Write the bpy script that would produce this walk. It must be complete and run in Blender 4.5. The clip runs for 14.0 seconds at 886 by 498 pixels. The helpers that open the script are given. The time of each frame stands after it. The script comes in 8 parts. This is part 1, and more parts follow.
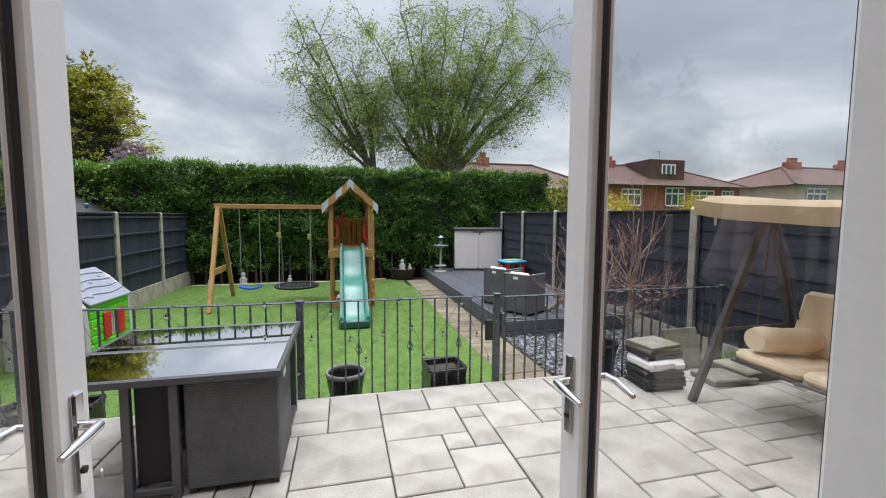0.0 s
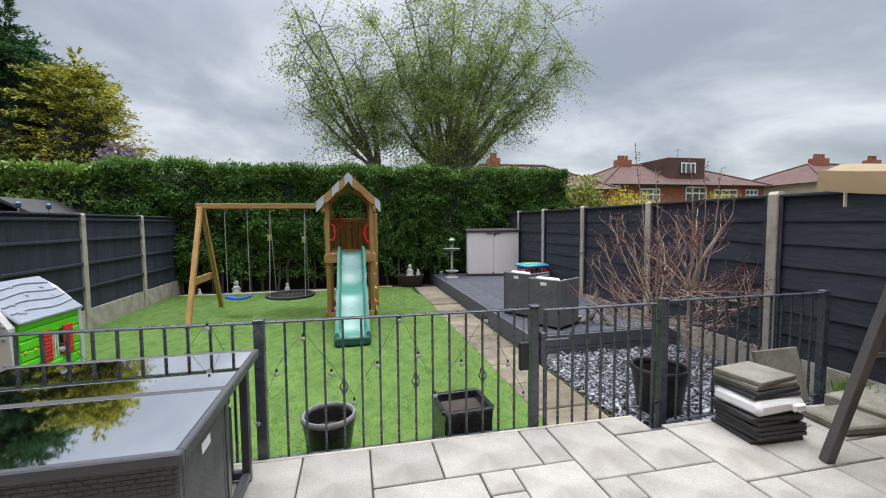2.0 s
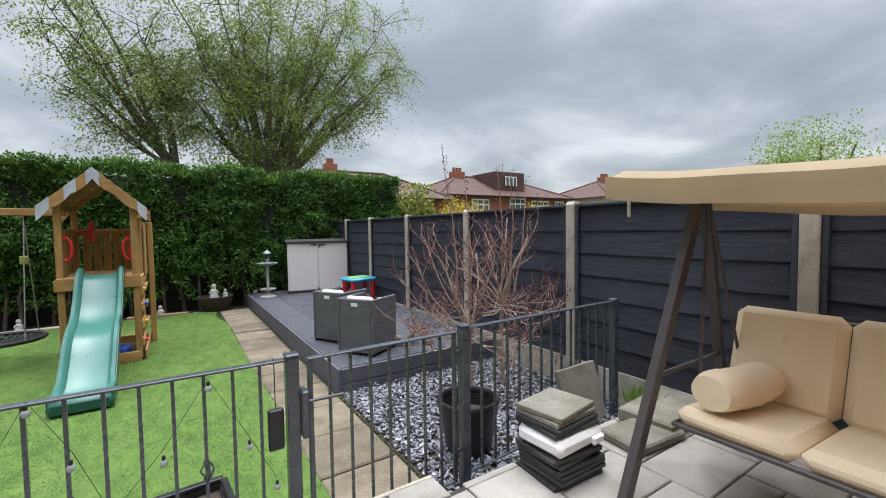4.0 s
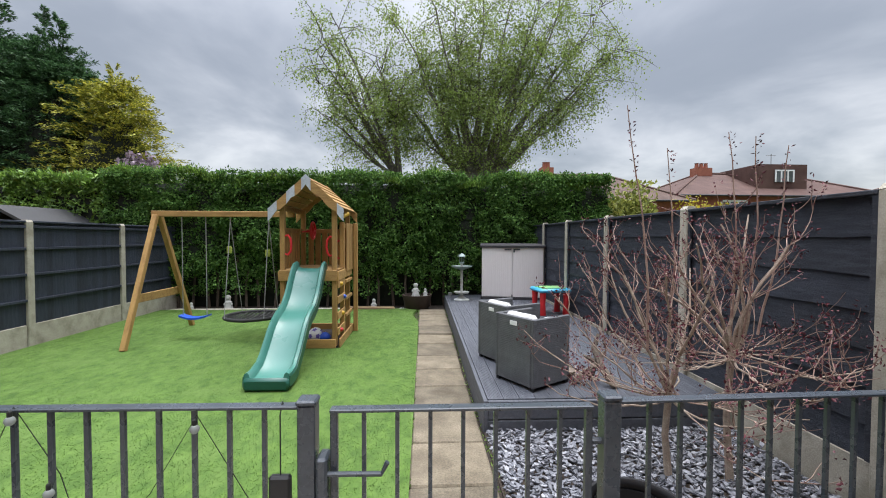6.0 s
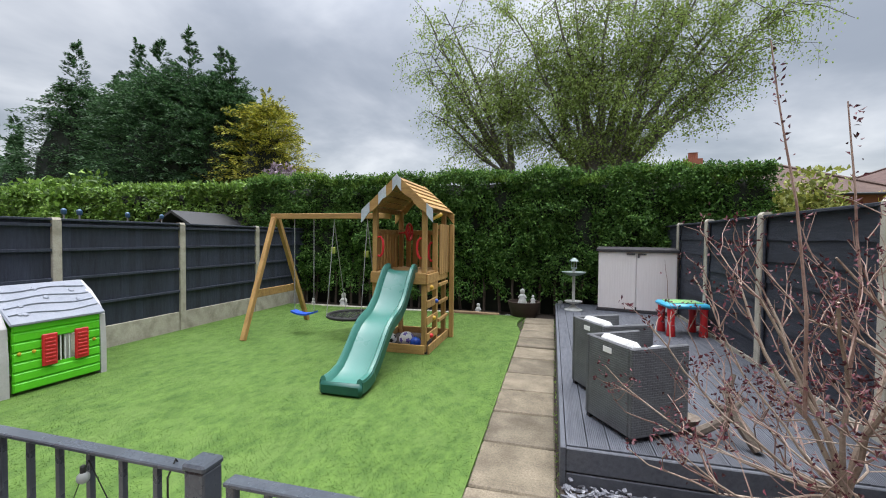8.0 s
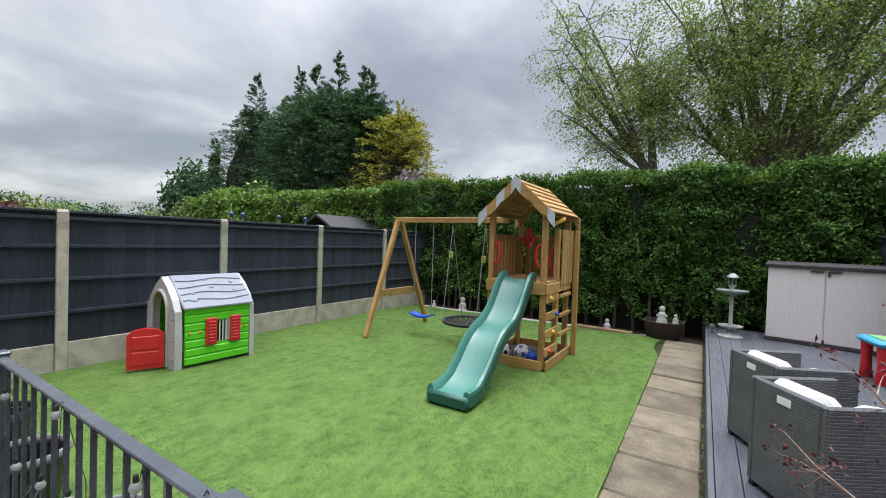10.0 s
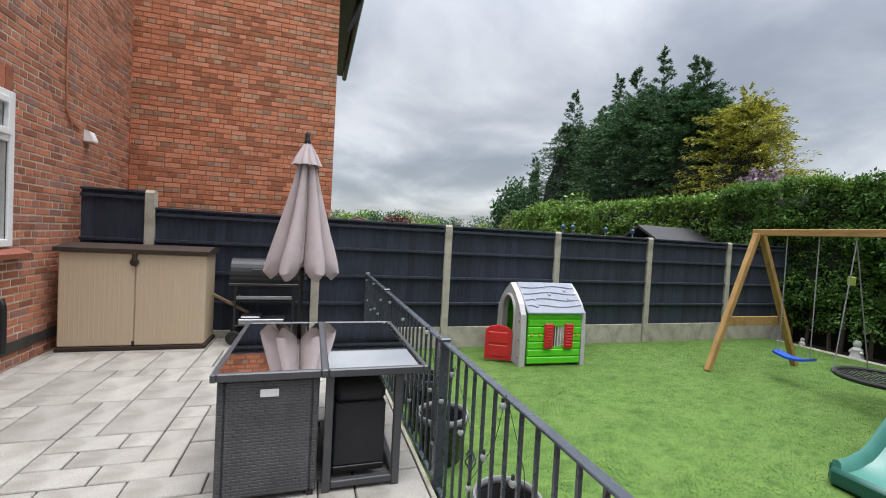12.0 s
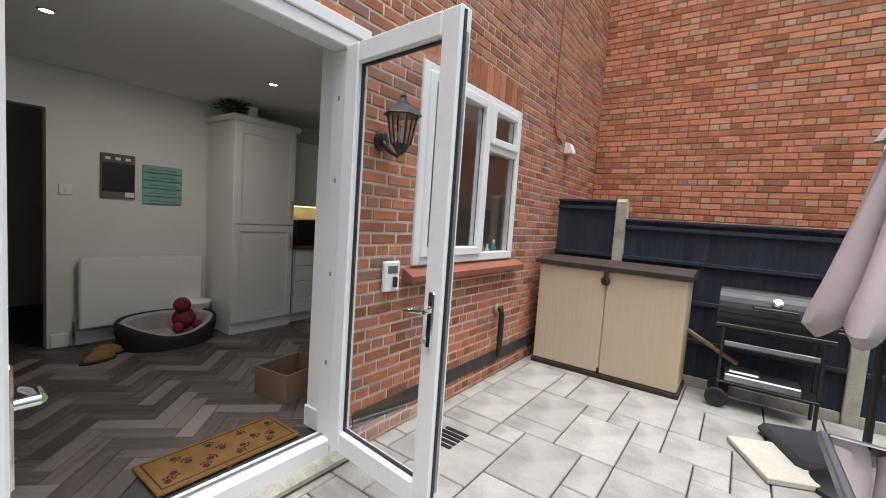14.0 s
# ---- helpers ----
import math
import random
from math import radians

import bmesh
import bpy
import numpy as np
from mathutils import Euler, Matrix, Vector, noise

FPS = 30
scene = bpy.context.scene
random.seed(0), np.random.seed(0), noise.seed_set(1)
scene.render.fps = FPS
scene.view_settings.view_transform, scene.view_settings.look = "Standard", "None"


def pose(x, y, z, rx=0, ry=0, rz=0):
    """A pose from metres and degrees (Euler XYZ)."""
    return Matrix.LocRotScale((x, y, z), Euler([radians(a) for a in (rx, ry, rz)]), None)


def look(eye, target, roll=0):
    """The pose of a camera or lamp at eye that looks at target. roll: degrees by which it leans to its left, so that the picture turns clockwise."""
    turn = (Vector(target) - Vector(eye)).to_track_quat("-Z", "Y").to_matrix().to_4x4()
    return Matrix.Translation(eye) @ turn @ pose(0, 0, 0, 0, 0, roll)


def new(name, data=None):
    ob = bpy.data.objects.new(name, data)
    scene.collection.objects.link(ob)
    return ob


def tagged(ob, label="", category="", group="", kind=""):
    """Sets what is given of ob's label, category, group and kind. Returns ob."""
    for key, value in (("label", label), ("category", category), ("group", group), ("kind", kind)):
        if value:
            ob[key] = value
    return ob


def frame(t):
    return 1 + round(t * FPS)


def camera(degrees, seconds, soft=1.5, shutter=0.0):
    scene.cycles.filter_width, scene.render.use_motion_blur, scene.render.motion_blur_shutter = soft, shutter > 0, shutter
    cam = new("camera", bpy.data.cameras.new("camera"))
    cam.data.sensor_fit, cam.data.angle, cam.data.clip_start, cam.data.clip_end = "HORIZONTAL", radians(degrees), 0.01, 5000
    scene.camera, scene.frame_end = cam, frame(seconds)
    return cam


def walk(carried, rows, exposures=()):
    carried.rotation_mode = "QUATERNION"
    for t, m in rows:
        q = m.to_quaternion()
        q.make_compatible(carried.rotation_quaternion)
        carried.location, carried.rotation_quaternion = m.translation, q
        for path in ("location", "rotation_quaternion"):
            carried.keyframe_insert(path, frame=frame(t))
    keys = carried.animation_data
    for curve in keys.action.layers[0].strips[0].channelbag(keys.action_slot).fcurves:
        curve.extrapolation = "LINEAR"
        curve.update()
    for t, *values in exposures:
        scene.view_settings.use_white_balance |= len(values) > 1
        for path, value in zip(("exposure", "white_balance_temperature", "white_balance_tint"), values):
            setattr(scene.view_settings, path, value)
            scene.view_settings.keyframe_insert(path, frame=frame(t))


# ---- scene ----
cam = camera(93.9, 14.0, soft=1.0)
PATH = [
    (0, (0.284, -0.04, 1.571), (0.752, 1.898, 1.413), 0.3),
    (0.5, (0.243, 0.237, 1.557), (0.593, 2.201, 1.415), 0.4),
    (1, (0.27, 0.527, 1.456), (0.582, 2.497, 1.311), 0.3),
    (1.5, (0.36, 0.827, 1.413), (0.7, 2.793, 1.277), -0.0),
    (2, (0.481, 0.981, 1.424), (0.905, 2.931, 1.296), -0.5),
    (2.5, (0.626, 1.202, 1.416), (1.414, 3.036, 1.291), -0.5),
    (2.7, (0.688, 1.254, 1.423), (1.657, 3.0, 1.299), -0.7),
    (4.8, (1.621, 1.931, 1.446), (2.716, 3.602, 1.351), -0.9),
    (5, (1.708, 2.065, 1.406), (2.626, 3.841, 1.329), -0.8),
    (5.5, (1.892, 2.176, 1.397), (2.368, 4.117, 1.336), -0.4),
    (6, (2.088, 2.224, 1.393), (2.184, 4.221, 1.335), 0.2),
    (6.5, (2.296, 2.301, 1.404), (2.125, 4.293, 1.356), 0.6),
    (7, (2.446, 2.469, 1.41), (2.1, 4.437, 1.356), 0.9),
    (7.2, (2.466, 2.533, 1.401), (2.07, 4.493, 1.347), 0.8),
    (9.3, (2.611, 3.155, 1.405), (1.849, 5.003, 1.365), 1.3),
    (9.5, (2.614, 3.174, 1.392), (1.774, 4.989, 1.359), 1.6),
    (10, (2.529, 3.132, 1.409), (1.462, 4.823, 1.367), 1.9),
    (10.5, (2.446, 3.079, 1.433), (1.112, 4.568, 1.384), 2.1),
    (11, (2.385, 2.998, 1.446), (0.809, 4.228, 1.391), 2.5),
    (11.5, (2.296, 2.938, 1.443), (0.531, 3.878, 1.385), 3.1),
    (12, (2.201, 2.866, 1.442), (0.295, 3.471, 1.382), 3.1),
    (12.5, (2.005, 2.714, 1.428), (0.018, 2.931, 1.362), 3.5),
    (13, (1.688, 2.551, 1.404), (-0.295, 2.306, 1.322), 3.6),
    (13.3, (1.514, 2.411, 1.401), (-0.413, 1.885, 1.309), 4.0),
    (13.5, (1.413, 2.382, 1.418), (-0.443, 1.644, 1.305), 3.8),
    (14, (1.063, 2.071, 1.487), (-0.554, 0.904, 1.334), 4.0),
]
walk(cam, [(t, look(eye, target, roll)) for t, eye, target, roll in PATH], exposures=[(0.0, 0.42), (7.0, 0.48), (12.5, 0.38), (13.5, 0.42), (14.0, 0.58)])
# ---- world and light ----
world = bpy.data.worlds.new("overcast_sky")
scene.world = world
world.use_nodes = True
wn, wl = world.node_tree.nodes, world.node_tree.links
wn.clear()
w_out = wn.new("ShaderNodeOutputWorld")
w_bg = wn.new("ShaderNodeBackground")
w_sky = wn.new("ShaderNodeTexSky")
w_sky.sky_type = "NISHITA"
w_sky.sun_disc = False
w_sky.sun_elevation = radians(76)
w_sky.sun_rotation = radians(8)
w_tc = wn.new("ShaderNodeTexCoord")
w_sep = wn.new("ShaderNodeSeparateXYZ")
wl.new(w_tc.outputs["Generated"], w_sep.inputs[0])


def wmath(op, a, b=None):
    n = wn.new("ShaderNodeMath")
    n.operation = op
    for k, v in enumerate((a, b)):
        if v is None:
            continue
        if isinstance(v, (int, float)):
            n.inputs[k].default_value = v
        else:
            wl.new(v, n.inputs[k])
    return n.outputs[0]


# a flat layer of stratus seen in perspective
w_h = wmath("ADD", wmath("MAXIMUM", w_sep.outputs[2], 0.0), 0.22)
w_comb = wn.new("ShaderNodeCombineXYZ")
wl.new(wmath("DIVIDE", w_sep.outputs[0], w_h), w_comb.inputs[0])
wl.new(wmath("DIVIDE", w_sep.outputs[1], w_h), w_comb.inputs[1])
w_no = wn.new("ShaderNodeTexNoise")
w_no.inputs["Scale"].default_value = 1.1
w_no.inputs["Detail"].default_value = 6.0
w_no.inputs["Roughness"].default_value = 0.52
w_no.inputs["Distortion"].default_value = 0.35
wl.new(w_comb.outputs[0], w_no.inputs["Vector"])
w_ramp = wn.new("ShaderNodeValToRGB")
w_ramp.color_ramp.interpolation = "B_SPLINE"
w_ramp.color_ramp.elements[0].position = 0.36
w_ramp.color_ramp.elements[0].color = (0.33, 0.35, 0.385, 1)
w_ramp.color_ramp.elements[1].position = 0.68
w_ramp.color_ramp.elements[1].color = (1.0, 1.0, 1.01, 1)
w_e = w_ramp.color_ramp.elements.new(0.52)
w_e.color = (0.53, 0.55, 0.59, 1)
wl.new(w_no.outputs[0], w_ramp.inputs[0])
w_mix = wn.new("ShaderNodeMixRGB")
w_mix.inputs[0].default_value = 0.04
wl.new(w_ramp.outputs[0], w_mix.inputs[1])
wl.new(w_sky.outputs[0], w_mix.inputs[2])
wl.new(w_mix.outputs[0], w_bg.inputs[0])
# an overcast sky grows brighter towards the zenith
w_up = wmath("POWER", wmath("MAXIMUM", w_sep.outputs[2], 0.0), 5.0)
wl.new(wmath("MULTIPLY", wmath("ADD", wmath("MULTIPLY", w_up, 12.0), 1.0), 0.60), w_bg.inputs[1])
wl.new(w_bg.outputs[0], w_out.inputs[0])

sun = new("sun", bpy.data.lights.new("sun", "SUN"))
sun.data.energy = 1.5
sun.data.angle = radians(35)
sun.data.color = (1.0, 0.97, 0.92)
sun.matrix_world = look((2.5, 4.5, 14), (0, 2, 0))

# ---- mesh helpers ----


class G:
    """Gathers vertices and faces for one mesh."""

    def __init__(self):
        self.v, self.f = [], []

    def add(self, vs, fs, m=None):
        n = len(self.v)
        self.v += [tuple(m @ Vector(p)) for p in vs] if m is not None else [tuple(p) for p in vs]
        self.f += [tuple(n + i for i in f) for f in fs]
        return self

    def box(self, x0, y0, z0, x1, y1, z1, b=0.0, m=None):
        lo, hi = (min(x0, x1), min(y0, y1), min(z0, z1)), (max(x0, x1), max(y0, y1), max(z0, z1))
        b = min(b, *(0.45 * (h - l) for l, h in zip(lo, hi)))
        corners = [(i, j, k) for i in (0, 1) for j in (0, 1) for k in (0, 1)]
        if b <= 0:
            vs = [tuple(hi[a] if c[a] else lo[a] for a in range(3)) for c in corners]
            return self.add(vs, [(0, 1, 3, 2), (4, 6, 7, 5), (0, 4, 5, 1), (2, 3, 7, 6), (0, 2, 6, 4), (1, 5, 7, 3)], m)
        vs, at = [], {}
        for c in corners:
            for a in range(3):
                p = [(hi[k] if c[k] else lo[k]) + (0 if k == a else (-b if c[k] else b)) for k in range(3)]
                at[c, a] = len(vs)
                vs.append(p)
        fs = [tuple(at[c, a] for a in range(3)) for c in corners]
        for a in range(3):
            o = [k for k in range(3) if k != a]
            for s in (0, 1):
                ring = []
                for u, w in ((0, 0), (1, 0), (1, 1), (0, 1)):
                    c = [0, 0, 0]
                    c[a], c[o[0]], c[o[1]] = s, u, w
                    ring.append(at[tuple(c), a])
                fs.append(tuple(ring))
            for u in (0, 1):
                for w in (0, 1):
                    c0, c1 = [0, 0, 0], [0, 0, 0]
                    c0[a], c1[a] = 0, 1
                    for c in (c0, c1):
                        c[o[0]], c[o[1]] = u, w
                    c0, c1 = tuple(c0), tuple(c1)
                    fs.append((at[c0, o[0]], at[c1, o[0]], at[c1, o[1]], at[c0, o[1]]))
        return self.add(vs, fs, m)

    def tube(self, pts, radii, n=8, flat=1.0, closed=False):
        pts = [Vector(p) for p in pts]
        if not isinstance(radii, (list, tuple)):
            radii = [radii] * len(pts)
        vs, fs, k = [], [], len(pts)
        up = None
        for i, p in enumerate(pts):
            a = pts[(i - 1) % k] if closed else pts[max(i - 1, 0)]
            c = pts[(i + 1) % k] if closed else pts[min(i + 1, k - 1)]
            d = (c - a).normalized()
            if up is None:
                up = Vector((0, 0, 1)) if abs(d.z) < 0.9 else Vector((1, 0, 0))
            side = d.cross(up).normalized()
            up = side.cross(d).normalized()
            for j in range(n):
                w = 2 * math.pi * (j + 0.5) / n
                vs.append(p + radii[i] * (math.cos(w) * side + flat * math.sin(w) * up))
        for i in range(k if closed else k - 1):
            for j in range(n):
                a, c = i * n + j, i * n + (j + 1) % n
                e, g = ((i + 1) % k) * n + j, ((i + 1) % k) * n + (j + 1) % n
                fs.append((a, c, g, e))
        if not closed:
            fs += [tuple(range(n))[::-1], tuple((k - 1) * n + j for j in range(n))]
        return self.add(vs, fs)

    def beam(self, p, q, w, h, b=0.004, roll=0.0):
        """A bar of section w x h from p to q."""
        p, q = Vector(p), Vector(q)
        turn = (q - p).to_track_quat("Y", "Z").to_matrix().to_4x4()
        m = Matrix.Translation(p) @ turn @ pose(0, 0, 0, 0, roll, 0)
        return self.box(-w / 2, 0, -h / 2, w / 2, (q - p).length, h / 2, b, m)

    def lathe(self, profile, n=24, at=(0, 0, 0), m=None, sx=1.0, sy=1.0):
        vs, fs = [], []
        for r, z in profile:
            for j in range(n):
                w = 2 * math.pi * j / n
                vs.append((at[0] + sx * r * math.cos(w), at[1] + sy * r * math.sin(w), at[2] + z))
        for i in range(len(profile) - 1):
            for j in range(n):
                fs.append((i * n + j, i * n + (j + 1) % n, (i + 1) * n + (j + 1) % n, (i + 1) * n + j))
        fs += [tuple(range(n))[::-1], tuple((len(profile) - 1) * n + j for j in range(n))]
        return self.add(vs, fs, m)

    def prism(self, poly, axis, lo, hi, m=None):
        """A 2D outline pushed from lo to hi along an axis ('x': outline in y, z)."""
        def put(u, w, h):
            return {"x": (h, u, w), "y": (u, h, w), "z": (u, w, h)}[axis]
        n = len(poly)
        vs = [put(u, w, lo) for u, w in poly] + [put(u, w, hi) for u, w in poly]
        fs = [tuple(range(n)), tuple(range(n, 2 * n))[::-1]] + [(i, (i + 1) % n, n + (i + 1) % n, n + i) for i in range(n)]
        return self.add(vs, fs, m)

    def sheet(self, rows, thick):
        """A grid of points given a thickness downwards along z."""
        h, w = len(rows), len(rows[0])
        vs = [tuple(p) for r in rows for p in r]
        vs += [(p[0], p[1], p[2] - thick) for r in rows for p in r]
        o, fs = h * w, []
        for i in range(h - 1):
            for j in range(w - 1):
                q = (i * w + j, i * w + j + 1, (i + 1) * w + j + 1, (i + 1) * w + j)
                fs += [q, tuple(o + k for k in q)[::-1]]
        rim = [j for j in range(w)] + [i * w + w - 1 for i in range(1, h)] + [(h - 1) * w + j for j in range(w - 2, -1, -1)] + [i * w for i in range(h - 2, 0, -1)]
        fs += [(rim[i], rim[(i + 1) % len(rim)], o + rim[(i + 1) % len(rim)], o + rim[i]) for i in range(len(rim))]
        return self.add(vs, fs)

    def mesh(self, name, smooth=False, tidy=True):
        me = bpy.data.meshes.new(name)
        me.from_pydata(self.v, [], self.f)
        if tidy and len(self.f) < 30000:
            bm = bmesh.new()
            bm.from_mesh(me)
            bmesh.ops.recalc_face_normals(bm, faces=bm.faces)
            bm.to_mesh(me)
            bm.free()
        if smooth:
            me.polygons.foreach_set("use_smooth", [True] * len(me.polygons))
            me.set_sharp_from_angle(angle=radians(40))
        return me


def part(name, g, material, parent=None, label="", smooth=False):
    me = g.mesh(name, smooth) if isinstance(g, G) else g
    if material and not me.materials:
        me.materials.append(material)
    ob = new(name, me)
    if parent:
        ob.parent = parent
    if label:
        ob["label"] = label
    return ob


def thing(name, label, category, at=None, group="", kind=""):
    """An empty at the base of a thing that carries its parts."""
    ob = new(name)
    ob.empty_display_size = 0.1
    if at is not None:
        ob.matrix_world = at
    return tagged(ob, label, category, group, kind)


def solid(name, g, material, label, category, at=None, group="", kind="", smooth=False):
    """A thing of one mesh."""
    ob = part(name, g, material, None, "", smooth)
    if at is not None:
        ob.matrix_world = at
    return tagged(ob, label, category, group, kind)


def scatter_mesh(name, centres, dirs, ups, lengths, widths, fold=0.25):
    """Many small folded leaves: four corners each, two triangles."""
    c, d, u = (np.asarray(a, float) for a in (centres, dirs, ups))
    d /= np.linalg.norm(d, axis=1, keepdims=True) + 1e-9
    s = np.cross(d, u)
    s /= np.linalg.norm(s, axis=1, keepdims=True) + 1e-9
    nn = np.cross(s, d)
    lengths, widths = np.asarray(lengths)[:, None], np.asarray(widths)[:, None]
    v = np.stack([c, c + d * lengths * 0.5 + s * widths * 0.5 + nn * widths * fold, c + d * lengths, c + d * lengths * 0.5 - s * widths * 0.5 + nn * widths * fold], 1)
    n = len(c)
    me = bpy.data.meshes.new(name)
    me.vertices.add(4 * n)
    me.vertices.foreach_set("co", v.reshape(-1).astype(np.float32))
    tri = (np.arange(n)[:, None] * 4 + np.array([0, 1, 2, 0, 2, 3])[None]).reshape(-1)
    me.loops.add(6 * n)
    me.loops.foreach_set("vertex_index", tri.astype(np.int32))
    me.polygons.add(2 * n)
    me.polygons.foreach_set("loop_start", (np.arange(2 * n) * 3).astype(np.int32))
    me.update(calc_edges=True)
    return me


# ---- materials ----


def material(name, c1, c2=None, rough=0.7, scale=6.0, grain=60.0, grain_amount=0.15, bump=0.1, metal=0.0, stretch=(1, 1, 1), spread=0.0, by="object",
             stain=None, stain_scale=0.7, spec=0.5, coat=0.0, c3=None, see=0.0, wave=None):
    """A painted, grown or cast surface: two colours mottled at one scale, grain at another, stains at a third; spread varies it from piece to piece."""
    m = bpy.data.materials.new(name)
    m.use_nodes = True
    nt = m.node_tree
    nodes, links = nt.nodes, nt.links
    bsdf = nodes["Principled BSDF"]
    tc = nodes.new("ShaderNodeTexCoord")
    mp = nodes.new("ShaderNodeMapping")
    mp.inputs["Scale"].default_value = stretch
    if by == "object":
        info = nodes.new("ShaderNodeObjectInfo")
        rnd = info.outputs["Random"]
    else:
        info = nodes.new("ShaderNodeNewGeometry")
        rnd = info.outputs["Random Per Island"]
    shift = nodes.new("ShaderNodeVectorMath")
    shift.operation = "MULTIPLY_ADD"
    comb = nodes.new("ShaderNodeCombineXYZ")
    for k in range(3):
        links.new(rnd, comb.inputs[k])
    links.new(comb.outputs[0], shift.inputs[0])
    shift.inputs[1].default_value = (17.0, 31.0, 23.0) if spread > 0.11 else (0, 0, 0)
    links.new(tc.outputs["Object"], shift.inputs[2])
    links.new(shift.outputs[0], mp.inputs[0])

    def noise_at(s, detail=4.0, rgh=0.6):
        n = nodes.new("ShaderNodeTexNoise")
        n.inputs["Scale"].default_value = s
        n.inputs["Detail"].default_value = detail
        n.inputs["Roughness"].default_value = rgh
        links.new(mp.outputs[0], n.inputs["Vector"])
        return n.outputs[0]

    def ramp(x, lo, hi, a=(0, 0, 0, 1), b=(1, 1, 1, 1)):
        r = nodes.new("ShaderNodeValToRGB")
        r.color_ramp.elements[0].position, r.color_ramp.elements[1].position = lo, hi
        r.color_ramp.elements[0].color, r.color_ramp.elements[1].color = a, b
        links.new(x, r.inputs[0])
        return r.outputs[0]

    def mixed(kind, f, a, b):
        n = nodes.new("ShaderNodeMixRGB")
        n.blend_type = kind
        for k, x in enumerate((f, a, b)):
            if isinstance(x, (int, float)):
                n.inputs[k].default_value = x
            elif isinstance(x, tuple):
                n.inputs[k].default_value = (*x, 1) if len(x) == 3 else x
            else:
                links.new(x, n.inputs[k])
        return n.outputs[0]

    c2 = c2 or tuple(0.8 * k for k in c1)
    big = noise_at(scale)
    col = mixed("MIX", ramp(big, 0.35, 0.68), c1, c2)
    if c3:
        col = mixed("MIX", ramp(rnd, 0.55, 1.0), col, c3)
    fine = noise_at(grain, 3.0, 0.7)
    col = mixed("MULTIPLY", 1.0, col, ramp(fine, 0.3, 0.7, (1 - grain_amount,) * 3 + (1,), (1 + grain_amount * 0.6,) * 3 + (1,)))
    if stain:
        col = mixed("MIX", ramp(noise_at(stain_scale, 6.0, 0.65), 0.5, 0.72, (0, 0, 0, 1), (stain[3],) * 3 + (1,)), col, tuple(stain[:3]))
    if spread:
        r = nodes.new("ShaderNodeMapRange")
        links.new(rnd, r.inputs[0])
        r.inputs[3].default_value, r.inputs[4].default_value = 1 - spread, 1 + spread
        hsv = nodes.new("ShaderNodeHueSaturation")
        links.new(r.outputs[0], hsv.inputs["Value"])
        links.new(col, hsv.inputs["Color"])
        col = hsv.outputs[0]
    links.new(col, bsdf.inputs["Base Color"])
    rr = nodes.new("ShaderNodeMapRange")
    links.new(big, rr.inputs[0])
    rr.inputs[3].default_value, rr.inputs[4].default_value = max(rough - 0.12, 0.02), min(rough + 0.12, 1.0)
    links.new(rr.outputs[0], bsdf.inputs["Roughness"])
    bsdf.inputs["Metallic"].default_value = metal
    bsdf.inputs["Specular IOR Level"].default_value = spec
    bsdf.inputs["Coat Weight"].default_value = coat
    if bump:
        bp = nodes.new("ShaderNodeBump")
        bp.inputs["Strength"].default_value = min(bump * 3, 1.0)
        bp.inputs["Distance"].default_value = 0.02 * bump
        height = mixed("ADD", 1.0, fine, big)
        if wave:
            wv = nodes.new("ShaderNodeTexWave")
            wv.bands_direction = wave[0]
            wv.inputs["Scale"].default_value = wave[1]
            wv.inputs["Distortion"].default_value = wave[2]
            links.new(tc.outputs["Object"], wv.inputs["Vector"])
            height = mixed("ADD", 1.0, height, wv.outputs[0])
        links.new(height, bp.inputs["Height"])
        links.new(bp.outputs[0], bsdf.inputs["Normal"])
    if see:
        tl = nodes.new("ShaderNodeBsdfTranslucent")
        links.new(col, tl.inputs[0])
        ms = nodes.new("ShaderNodeMixShader")
        ms.inputs[0].default_value = see
        links.new(bsdf.outputs[0], ms.inputs[1])
        links.new(tl.outputs[0], ms.inputs[2])
        links.new(ms.outputs[0], nodes["Material Output"].inputs[0])
    return m


def glass(name, tint=(1, 1, 1), rough=0.0):
    """Thin window glass: clear, with a mirror sheen that grows at grazing angles."""
    m = bpy.data.materials.new(name)
    m.use_nodes = True
    nodes, links = m.node_tree.nodes, m.node_tree.links
    nodes.remove(nodes["Principled BSDF"])
    tr, gl = nodes.new("ShaderNodeBsdfTransparent"), nodes.new("ShaderNodeBsdfGlossy")
    tr.inputs[0].default_value = (*tint, 1)
    gl.inputs["Roughness"].default_value = rough
    lw = nodes.new("ShaderNodeLayerWeight")
    lw.inputs["Blend"].default_value = 0.5
    pw5 = nodes.new("ShaderNodeMath")
    pw5.operation = "POWER"
    links.new(lw.outputs["Facing"], pw5.inputs[0])
    pw5.inputs[1].default_value = 4.0
    fr = nodes.new("ShaderNodeMapRange")
    links.new(pw5.outputs[0], fr.inputs[0])
    fr.inputs[3].default_value, fr.inputs[4].default_value = 0.055, 0.9
    mx = nodes.new("ShaderNodeMixShader")
    links.new(fr.outputs[0], mx.inputs[0])
    links.new(tr.outputs[0], mx.inputs[1])
    links.new(gl.outputs[0], mx.inputs[2])
    links.new(mx.outputs[0], nodes["Material Output"].inputs[0])
    return m


